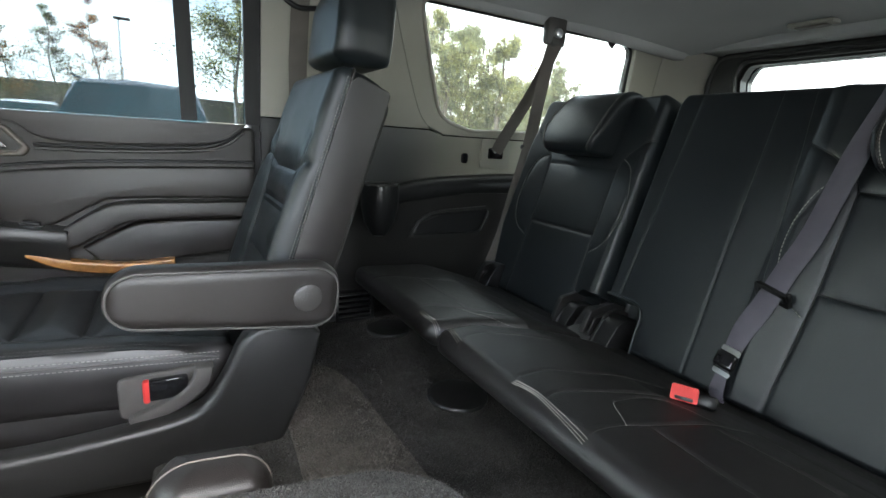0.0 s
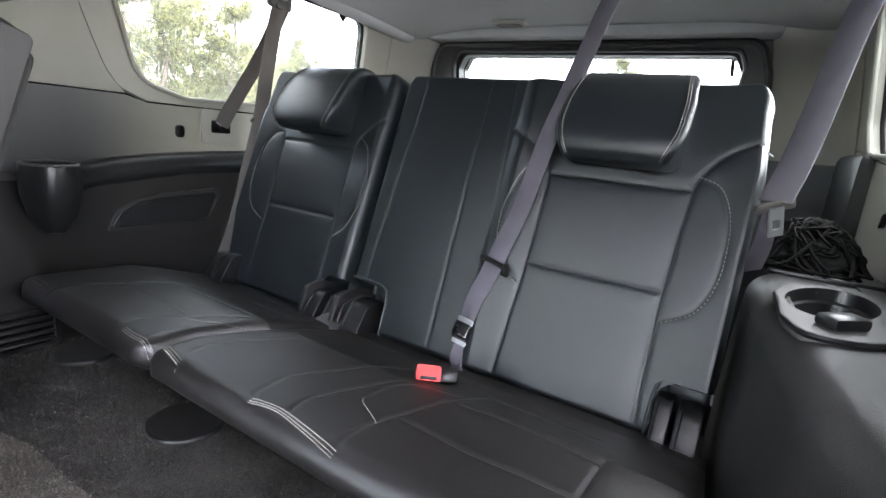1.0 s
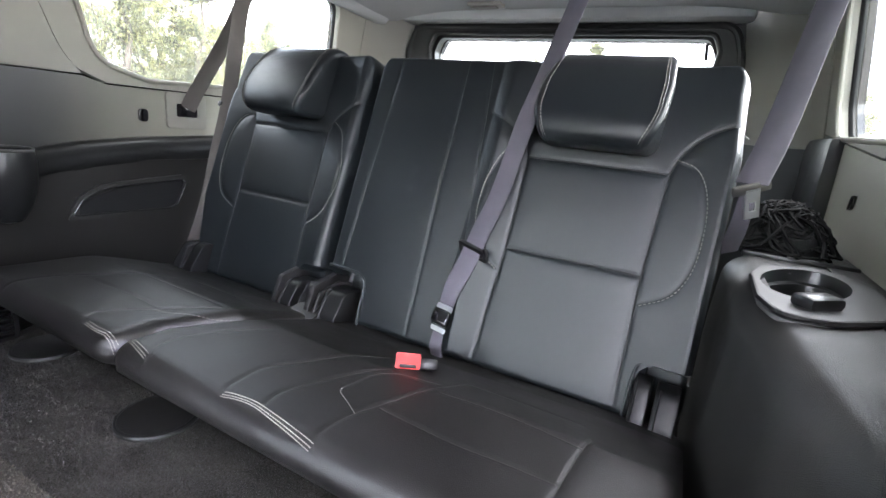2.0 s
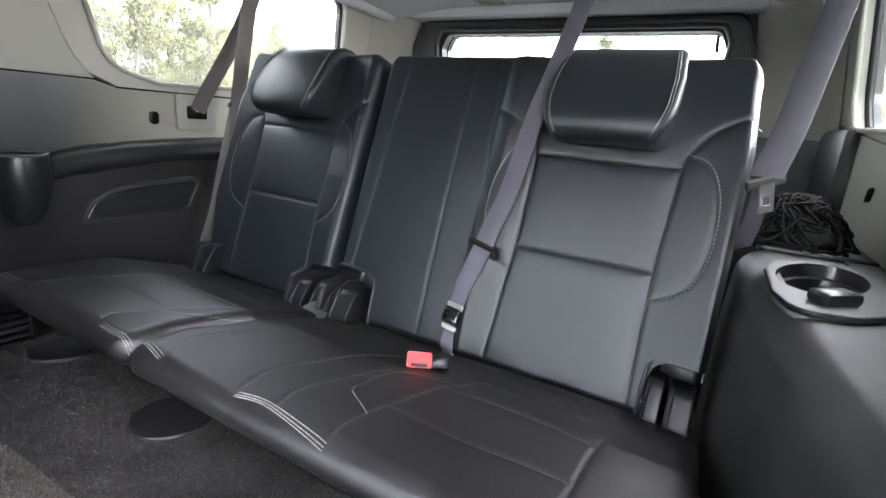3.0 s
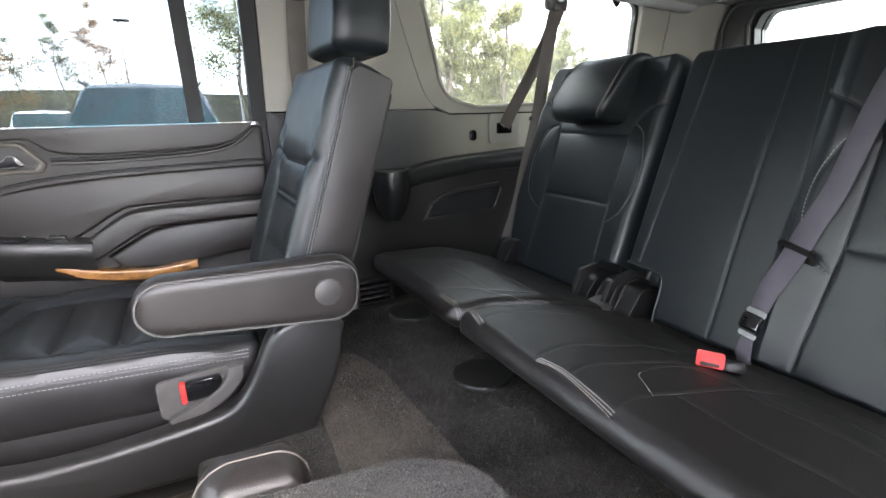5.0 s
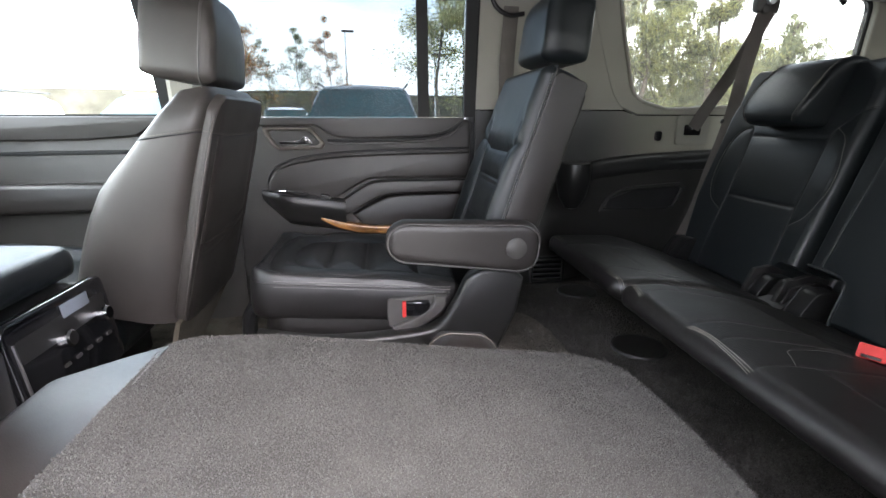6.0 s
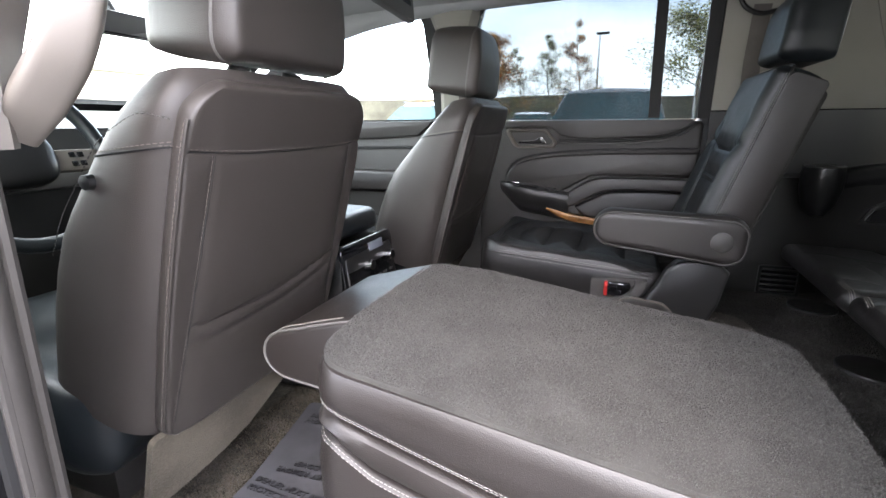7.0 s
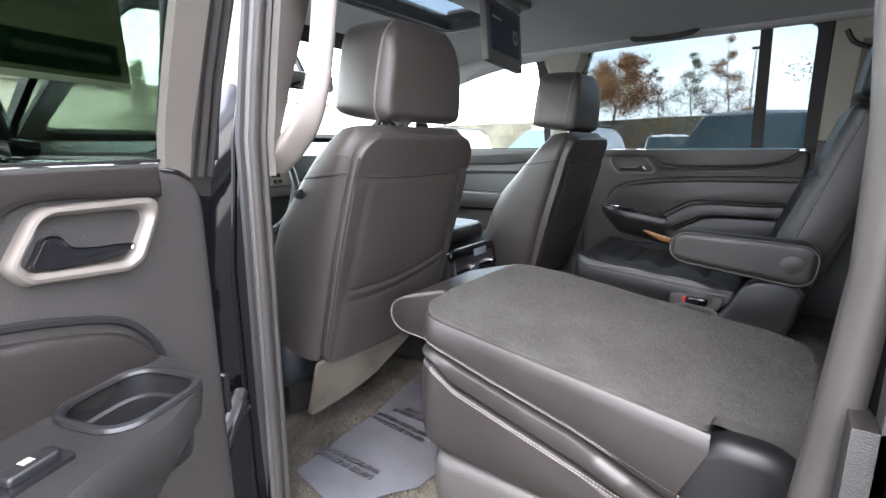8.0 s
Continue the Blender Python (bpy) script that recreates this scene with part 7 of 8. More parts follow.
def side_rows(i):
    c, a = zc[i], z1[i]
    return [(-0.035, c - 0.004), (-0.010, c + 0.002), (0.000, c + 0.001), (0.0045, c - 0.005), (0.0065, c - 0.020), (0.0075 + 0.002 * crease[i], (c + a) / 2), (0.007, a + 0.016), (0.004, a + 0.008), (-0.006, a + 0.001), (-0.035, a)]


def ledge_rows(i):
    a, b_ = z1[i], z2[i]
    return [(-0.035, a - 0.001), (-0.002, a - 0.002), (0.006, a - 0.007), (0.010 + 0.002 * crease[i], (a + b_) / 2), (0.008, b_ + 0.007), (-0.002, b_ + 0.001), (-0.035, b_)]


def lower_rows(i):
    b_, c = z2[i], 0.245 + 0.06 * plan[i][1]
    return [(-0.035, b_ - 0.001), (-0.001, b_ - 0.003), (0.008, b_ - 0.010), (0.012 + 0.003 * crease[i], b_ - 0.04), (0.012, c + 0.03), (0.006, c + 0.004), (-0.004, c), (-0.035, c)]


wall_of(side_rows, "backrest", LEATHER_BACK, "dark leather side of the folded back")
wall_of(ledge_rows, "cushion_edge", LEATHER_BACK, "creased leather cushion edge")
wall_of(lower_rows, "cushion", LEATHER_BACK, "dark leather seat cushion underneath")
for zz, o, dz in ((z1, 0.0052, 0.0085), (z1, 0.0066, 0.0125), (z2, 0.0062, -0.0065), (z2, 0.0082, -0.0105)):
    q = np.c_[plan + pn * o, zz + dz][2:60]
    side = [dashes(q[i:i + 2], (*pn[i + 2], 0.0), 0.0028, 0.0016, 0.00055) for i in range(len(q) - 1)]
    tagged(part("stitching", joined(*side), STITCH, fold), kind="stuff")
part("valance", extruded(round_poly([(-0.652, 0.10), (-0.22, 0.10), (-0.22, 0.50), (-0.652, 0.50)], 0.05), 0.16, 0.262, 0.02), GREY_PLASTIC, fold, "grey plastic valance")
part("seat_base", cube((-0.43, 0.28, 0.19), (0.34, 0.40, 0.16), 0.02), PLASTIC, fold)
part("frame_core", cube((-0.43, 0.28, 0.36), (0.34, 0.38, 0.12), 0.02), PLASTIC, fold)
hump = [tuple(p) for p in smooth_line([(0.125, 0.20), (0.118, 0.33), (0.098, 0.418), (0.070, 0.444), (0.040, 0.450), (-0.005, 0.443), (-0.038, 0.408), (-0.058, 0.33), (-0.066, 0.20)], 6)]
part("hinge_cover", extruded(hump, -0.045, 0.006, 0.026, axes((-0.640, 0, -0.006), (0, 1, 0), (0, 0, 1), (-1, 0, 0)), 6), HINGE, fold, "black rounded hinge cover")
# headrest lying forwards, its ends piped
hp = [tuple(p) for p in smooth_line([(0.520, 0.524), (0.565, 0.513), (0.61, 0.500), (0.650, 0.487), (0.668, 0.466), (0.667, 0.442), (0.645, 0.423), (0.60, 0.417), (0.56, 0.414), (0.520, 0.415)], 5)]
MHF = axes((0, 0, 0), (0, 1, 0), (0, 0, 1), (-1, 0, 0))
hr = part("headrest", extruded(hp, 0.275, 0.545, 0.010, MHF, 4), LEATHER_BACK, fold, "black leather headrest with pale piping")
hq = np.array(hp)
hc = np.array([0.60, 0.462])
ring_ = hc + (hq - hc) * np.array([0.985, 0.975])
part("piping", tube([(-0.5425, y, z) for y, z in ring_], 0.0022, 6), PIPING, hr, "pale piping")
for off in (0.0045, 0.0085):
    q = np.array([(-0.535 + off, y, z) for y, z in hq[3:20]]) + np.array([0, 0, 0.0004])
    part("stitching", dashes(q, (0, 0.4, 1), 0.0042, 0.0012, 0.0006), SEAT_STITCH if off > 0.006 else STITCH, hr)
# its own armrest, turned down beside the folded back
ap = Slab(0.25, lambda s: (-0.056 + 0 * s, 0.056 + 0 * s), 0.035, 0.035, 0.018, 0.040, [], 0, 0.03, 0.006)
ma = axes((-0.150, 0.166, 0.404), (0, 1, 0.1), (0, 0.1, -1), (-1, 0, 0))
ar = add_slab("armrest", ap, ma @ pose(0, -0.05, 0), LEATHER_BACK, fold, "padded leather armrest turned down")
ss = 0.10 * (1 - np.cos(np.linspace(0, math.pi / 2, 30)))
l, r = ap.edges(ss)
rim_line = np.concatenate([np.stack([l, ss, 0 * ss - 0.004], 1)[::-1], np.stack([r, ss, 0 * ss - 0.004], 1)])
part("seam", placed(*tube(rim_line, 0.0013, 5), ma @ pose(0, -0.05, 0)), SEAT_STITCH, ar)


# ---------------------------------------------------------------- front seats
def front_seat(name_at, label, lean, foot):
    """A front seat seen from behind: back shell with a cap, map pocket, headrest on steel posts, carpet flap, cushion."""
    x0, y0 = name_at
    t = thing("front_seat", label, "car seat", (x0, y0 + 0.25, 0.12), "front seats")
    U, F = Vector((0, -lean, 1)).normalized(), Vector((0, -1, -lean)).normalized()
    m = axes((x0, y0 + foot, 0.33), (1, 0, 0), U, F)       # third axis backwards
    half = lambda s: (-0.205 - 0.008 * np.sin(np.clip(s / 0.5, 0, 1) * 3.1) + 0.03 * np.clip((s - 0.44) / 0.1, 0, 1) ** 2, 0.205 + 0.008 * np.sin(np.clip(s / 0.5, 0, 1) * 3.1) - 0.03 * np.clip((s - 0.44) / 0.1, 0, 1) ** 2)
    cap_seam = smooth_line([(-0.215, 0.425), (-0.10, 0.418), (0.0, 0.417), (0.10, 0.418), (0.215, 0.425)], 5)
    pl = smooth_line([(-0.148, 0.42), (-0.158, 0.25), (-0.176, 0.0)], 5)
    pocket = smooth_line([(-0.158, 0.182), (-0.11, 0.176), (0.0, 0.180), (0.10, 0.197), (0.16, 0.212)], 6)
    lines = [(cap_seam, 0.004, 0.004), (pl, 0.005, 0.004), (pl * np.array([-1, 1]) + np.array([0.008, 0]), 0.005, 0.004), (pocket, 0.004, 0.006), (pocket - np.array([0, 0.026]), 0.006, 0.004)]
    # the padded body, thick in its bolsters, and the sewn-on back panel
    def body_ring(u, grow=0.0):
        l, r_ = half(np.array(u))
        hw = (float(r_) - float(l)) / 2 + 0.004 + grow - 0.016 * max(0.0, (u - 0.46) / 0.06) ** 2
        front = float(np.interp(u, [0, 0.12, 0.22, 0.31, 0.42, 0.47, 0.522], [0.235, 0.230, 0.215, 0.190, 0.145, 0.115, 0.080])) + grow
        back = float(np.interp(u, [0, 0.46, 0.50, 0.522], [0.0135, 0.0135, 0.006, -0.012])) + grow
        mid, dep = (back - front) / 2, (back + front) / 2
        pw = lambda c, e: math.copysign(abs(c) ** e, c)
        drop = 0.45 * min(1.0, max(0.0, (u - 0.25) / 0.2))
        ring_ = [(hw * pw(math.cos(a), 0.5), mid + dep * pw(math.sin(a), 0.55)) for a in np.linspace(0, 2 * math.pi, 61)[:-1]]
        return [(x, u + drop * min(0.0, d), d) for x, d in ring_]

    part("backrest", placed(*unpacked_mesh(lofted([body_ring(u) for u in (0.0, 0.03, 0.08, 0.14, 0.20, 0.26, 0.32, 0.38, 0.43, 0.46, 0.48, 0.495, 0.507, 0.516, 0.522)])), m), FRONT_VINYL_LIT, t, "thick padded leather backrest")
    rg = body_ring(0.428, 0.0002)
    part("cap_seam", placed(*tube(rg + rg[:1], 0.0016, 5, False), m), SEAM_SHADOW, t)
    rg = body_ring(0.434, 0.0004)
    tagged(part("cap_stitching", placed(*dashes(np.array(rg[12:48]), (-1, 0, 0), 0.0042, 0.0026, 0.0006), m), SEAT_STITCH, t), kind="stuff")
    b = Slab(0.505, lambda s: (half(s)[0] + 0.016, half(s)[1] - 0.016), 0.0155, 0.012, 0.007, 0.045, [(p, w_ * 0.8, d_ * 0.6) for p, w_, d_ in lines], 0.003, 0.03, 0.005, lambda x, s: -0.004 * np.clip((np.abs(x) - 0.14) / 0.06, 0, 1), 0.03)
    add_slab("back_panel", b, m, FRONT_VINYL_LIT, t, "dark leather back panel with a map pocket")
    for q in (cap_seam * np.array([0.86, 1]), pl, pl * np.array([-1, 1]) + np.array([0.008, 0]), pocket):
        q = resample(q, 0.01)
        q = q[(q[:, 1] > 0.02) & (np.abs(q[:, 0]) < 0.185)]
        if len(q) < 3:
            continue
        part("panel_seam", placed(*tube(b.on(q, 0.0001), 0.0010, 5), m), SEAM_SHADOW, t)
    edge_x = lambda s: -0.205 - 0.008 * math.sin(min(s / 0.5, 1) * 3.1) + 0.03 * max(0, (s - 0.44) / 0.1) ** 2
    el = [(edge_x(u) + 0.0155, u, 0.0115) for u in np.linspace(0.03, 0.462, 40)]
    part("edge_welt", placed(*tube(el, 0.0028, 6), m), FRONT_VINYL_LIT, t, "leather welt along the edge")
    tagged(part("side_stitching", placed(*dashes(np.array(el) + np.array([-0.0055, 0, 0.0012]), (-0.3, 0, 1), 0.0045, 0.003, 0.0007), m), SEAT_STITCH, t), kind="stuff")
    tagged(part("panel_stitching", placed(*stitched(b, [offset_line(pl, -0.005), offset_line(cap_seam, 0.005)], 0.004, 0.003, 0.0005), m), SEAT_STITCH, t), kind="stuff")
    # headrest
    mh = axes((x0, y0 + 0.005, 0.838), (1, 0, 0), (0, -0.10, 0.995), (0, -0.995, -0.10))
    h = Slab(0.190, lambda s: (-0.130 + 0.024 * np.clip((s - 0.04) / 0.15, 0, 1) ** 1.5, 0.130 - 0.024 * np.clip((s - 0.04) / 0.15, 0, 1) ** 1.5), 0.035, 0.115, 0.020, 0.050, [], 0, 0.03, 0.006, lambda x, s: 0.006 * np.cos(x * 10) - 0.022 * np.clip((s - 0.08) / 0.105, 0, 1) ** 2, 0.028)
    hr = add_slab("headrest", h, mh, FRONT_VINYL_LIT, t, "dark leather headrest with pale piping")
    ss = np.linspace(0, 0.185, 50)
    l, r = h.edges(ss)
    lp2 = np.concatenate([np.stack([l * 0.985, ss], 1), np.stack([r * 0.985, ss], 1)[::-1]])
    part("piping", placed(*tube(np.c_[lp2, np.full(len(lp2), 0.008)], 0.0028, 6), mh), PIPING, hr, "pale piping")
    for dx in (-0.055, 0.055):
        part("headrest_post", placed(*tube([(dx, 0.48, -0.05), (dx, 0.575, -0.075)], 0.0065, 10), m), CHROME, hr, "steel post")
        part("post_collar", placed(*lathe([(0.0, 0), (0.016, 0), (0.014, 0.008), (0.0, 0.008)], (dx, 0.508, -0.05), 16, (0, 1, 0)), m), SMOOTH_PLASTIC, hr)
    # carpet flap and cushion
    fl = [(-0.205, 0.012), (0.20, 0.012), (0.13, -0.018), (0.07, -0.055), (0.0, -0.098), (-0.06, -0.115), (-0.11, -0.122), (-0.205, -0.126)]
    part("carpet_flap", placed(*plate(round_poly(fl, 0.012), [], -0.006, 0.004, m @ pose(0, 0.0, 0.004)), Matrix.Identity(4)), FLAP, t, "pale grey carpet flap")
    q = axes((x0, y0 + 0.20, 0.30), (1, 0, 0), (0, 1, 0.1))
    c = Slab(0.52, 0.235, 0.07, 0.06, 0.04, 0.07, [], 0, 0.03, 0.015, lambda x, s: 0.02 * np.clip((np.abs(x) - 0.14) / 0.06, 0, 1))
    add_slab("cushion", c, q, LEATHER, t)
    part("seat_base", cube((x0, y0 + 0.50, 0.17), (0.30, 0.40, 0.10), 0.02), PLASTIC, t)
    part("seat_rail", cube((x0 + 0.02, y0 + 0.36, 0.135), (0.03, 0.16, 0.03), 0.006), SMOOTH_PLASTIC, t)
    return t


fs1 = front_seat((-0.432, 0.685), "dark leather driver's seat seen from behind, with map pocket", 0.29, 0.120)
seam_y = smooth_line([(0.660, 0.770), (0.673, 0.773), (0.705, 0.777), (0.736, 0.767), (0.778, 0.745), (0.825, 0.698), (0.867, 0.652), (0.90, 0.60)], 5)
tagged(part("side_stitching", dashes(np.array([(-0.6488, y, z) for y, z in seam_y]), (-1, 0, 0), 0.0042, 0.003, 0.0008), DARK_SEAM, fs1), kind="stuff")
part("recline_knob", lathe([(0, 0), (0.010, 0), (0.009, 0.012), (0, 0.014)], (-0.642, 0.804, 0.700), 14, (-1, 0, 0)), SMOOTH_PLASTIC, fs1, "small black knob")
front_seat((0.425, 0.650), "dark leather front passenger seat seen from behind", 0.26, 0.082)

# centre console with rear climate panel
con = thing("center_console", "black centre console with chrome-knobbed rear climate panel", "console", (-0.02, 1.0, 0.12))
part("body", cube((-0.015, 1.10, 0.30), (0.27, 0.62, 0.37), 0.03), PLASTIC, con)
lid = Slab(0.42, 0.145, 0.03, 0.025, 0.03, 0.05, [(np.array([(-0.13, 0.20), (0.13, 0.20)]), 0.004, 0.004)], 0.004, 0.03, 0.01)
add_slab("lid", lid, axes((-0.015, 0.83, 0.515), (1, 0, 0), (0, 1, 0.03)), LEATHER, con, "padded leather lid")
pn = part("panel", extruded(round_poly([(-0.125, -0.10), (0.125, -0.10), (0.125, 0.065), (-0.125, 0.065)], 0.02), -0.02, 0.0, 0.006, axes((-0.015, 0.79, 0.43), (1, 0, 0), (0, 0.12, 1), (0, -1, 0.12)).copy()), GLOSS_BLACK, con, "gloss black climate panel")
mpn = axes((-0.015, 0.789, 0.43), (1, 0, 0), (0, 0.12, 1), (0, -1, 0.12))
part("display", cube((0.03, 0.04, 0.001), (0.07, 0.022, 0.003), 0.001, mpn), shader("grey_display", (0.2, 0.22, 0.25), 0.2), pn, "grey display")
for dx in (-0.02, 0.085):
    part("knob", lathe([(0, 0), (0.015, 0), (0.014, 0.014), (0.011, 0.017), (0, 0.017)], mpn @ Vector((dx, 0.0, 0)), 20, (0, -1, 0.12)), CHROME, pn, "chrome-rimmed knob")
for i in range(5):
    part("key", cube((-0.03 + 0.03 * i, -0.04, 0.001), (0.014, 0.006, 0.003), 0.001, mpn), GREY_PLASTIC, pn)
part("side_strip", cube((-0.114, -0.02, 0.001), (0.004, 0.11, 0.004), 0.0015, mpn), SILVER_PLASTIC, pn, "satin metal strip")

# steering wheel
wheel = thing("steering_wheel", "black and silver steering wheel with button spokes", "steering wheel", (-0.42, 1.36, 0.68))
WN = Vector((0, -0.93, 0.37))
part("rim", ring((-0.42, 1.36, 0.70), 0.18, 0.016, WN, 40, 10), LEATHER, wheel)
mwh = axes((-0.42, 1.365, 0.70), (1, 0, 0), (0, 0.37, 0.93), WN)
part("hub", placed(*blob((0, 0, 0), (0.15, 0.12, 0.06), 3.0, 12), mwh), SMOOTH_PLASTIC, wheel)
for sg in (-1, 1):
    sp = part("spoke", cube((sg * 0.115, -0.01, 0.0), (0.11, 0.05, 0.02), 0.008, mwh), SATIN, wheel, "satin spoke with buttons")
    for k in range(4):
        part("button", cube((sg * 0.105 + 0.018 * (k % 2), -0.02 + 0.02 * (k // 2), 0.012), (0.013, 0.012, 0.004), 0.002, mwh), GLOSS_BLACK, sp)
part("column", tube([(-0.42, 1.37, 0.69), (-0.42, 1.60, 0.60)], 0.035, 12), PLASTIC, wheel)

# overhead screen
scr = thing("overhead_screen", "fold-down roof screen showing a dark menu", "screen", (0.06, 0.75, ROOF))
MS = axes((0.06, 0.752, 1.098), (1, 0.02, -0.06), (0.04, 0.10, 1))
part("bezel", placed(*extruded(round_poly([(-0.108, -0.085), (0.108, -0.085), (0.108, 0.085), (-0.108, 0.085)], 0.008), -0.022, 0.0, 0.005), MS @ pose(0, 0, 0.011)), SILVER_PLASTIC, scr, "grey bezel")
bz = part("display", cube((0.0, 0.006, 0.0115), (0.17, 0.115, 0.002), 0, MS), shader("dark_display", (0.02, 0.035, 0.055), 0.15), scr, "dark blue display")
part("caption", cube((-0.052, 0.036, 0.0135), (0.055, 0.006, 0.001), 0, MS), THREAD, bz)
part("icon", plate(round_poly([(0.048, -0.012), (0.074, -0.012), (0.074, 0.026), (0.048, 0.026)], 0.006), [round_poly([(0.053, -0.006), (0.069, -0.006), (0.069, 0.02), (0.053, 0.02)], 0.004)], 0.0128, 0.014, MS), THREAD, bz)
part("housing", cube((0.06, 0.80, ROOF - 0.004), (0.27, 0.16, 0.035), 0.014), GREY_PLASTIC, scr, "grey roof housing")
for dx in (-0.075, 0.085):
    part("hinge", cube((0.06 + dx, 0.757, 1.19), (0.05, 0.02, 0.022), 0.006), SILVER_PLASTIC, scr)
mir = thing("rear_view_mirror", "black rear-view mirror on the windscreen", "mirror", (-0.02, 1.52, 1.03))
part("shell", cube((-0.02, 1.52, 1.03), (0.24, 0.03, 0.065), 0.015), SMOOTH_PLASTIC, mir)
part("glass", cube((-0.02, 1.504, 1.03), (0.22, 0.003, 0.052), 0.0), MIRROR, mir)
part("arm", tube([(-0.02, 1.53, 1.04), (-0.02, 1.58, 1.12)], 0.012, 8), SMOOTH_PLASTIC, mir)
for sg, y in ((1, 0.45), (1, -0.45)):
    gh = thing("grab_handle", "grey folding grab handle on the roof rail", "handle", (sg * 0.69, y, 1.17))
    part("bar", tube(smooth_line([(sg * 0.695, y - 0.11, 1.180), (sg * 0.676, y - 0.085, 1.165), (sg * 0.672, y, 1.160), (sg * 0.676, y + 0.085, 1.165), (sg * 0.695, y + 0.11, 1.180)], 5), 0.009, 8), GREY_PLASTIC, gh)

# protective film on the footwell carpet, with its printed warning
film_t = thing("protective_film", "grey translucent protective film with black printed warnings", "floor film", (-0.46, 0.72, 0.12))
sheet_line = [(-0.735, 0.655), (-0.71, 0.80), (-0.58, 0.815), (-0.45, 0.818), (-0.20, 0.866), (-0.16, 0.60), (-0.45, 0.55), (-0.60, 0.56)]
bmv, bmf = plate(round_poly(sheet_line, 0.015), [], 0.0, 0.0012, None, None, [(0, list(np.arange(-0.72, -0.16, 0.018))), (1, list(np.arange(0.56, 0.86, 0.018)))])
wave = lambda x, y: 0.0025 * noise.noise(Vector((x * 9, y * 9, 2))) + 0.002 * noise.noise(Vector((x * 24, y * 24, 7))) + 0.005
for q in bmv:
    q[2] += 0.123 + wave(q[0], q[1])
part("sheet", (bmv, bmf), FILM, film_t)
for x, y, way, tilt in ((-0.456, 0.806, -1, 0.05), (-0.632, 0.649, 1, 0.03), (-0.255, 0.83, -1, -0.08), (-0.40, 0.60, 1, 0.05)):
    for k, words in enumerate(("DEALER MUST REMOVE", "PROTECTIVE COVER")):
        d, u = Vector((-tilt, way, 0)), Vector((-way, -tilt, 0))
        at = Vector((x, y, 0.1335)) - u * (0.021 * k)
        lettering(words, 0.0180, axes(at, d, u), INK, film_t)


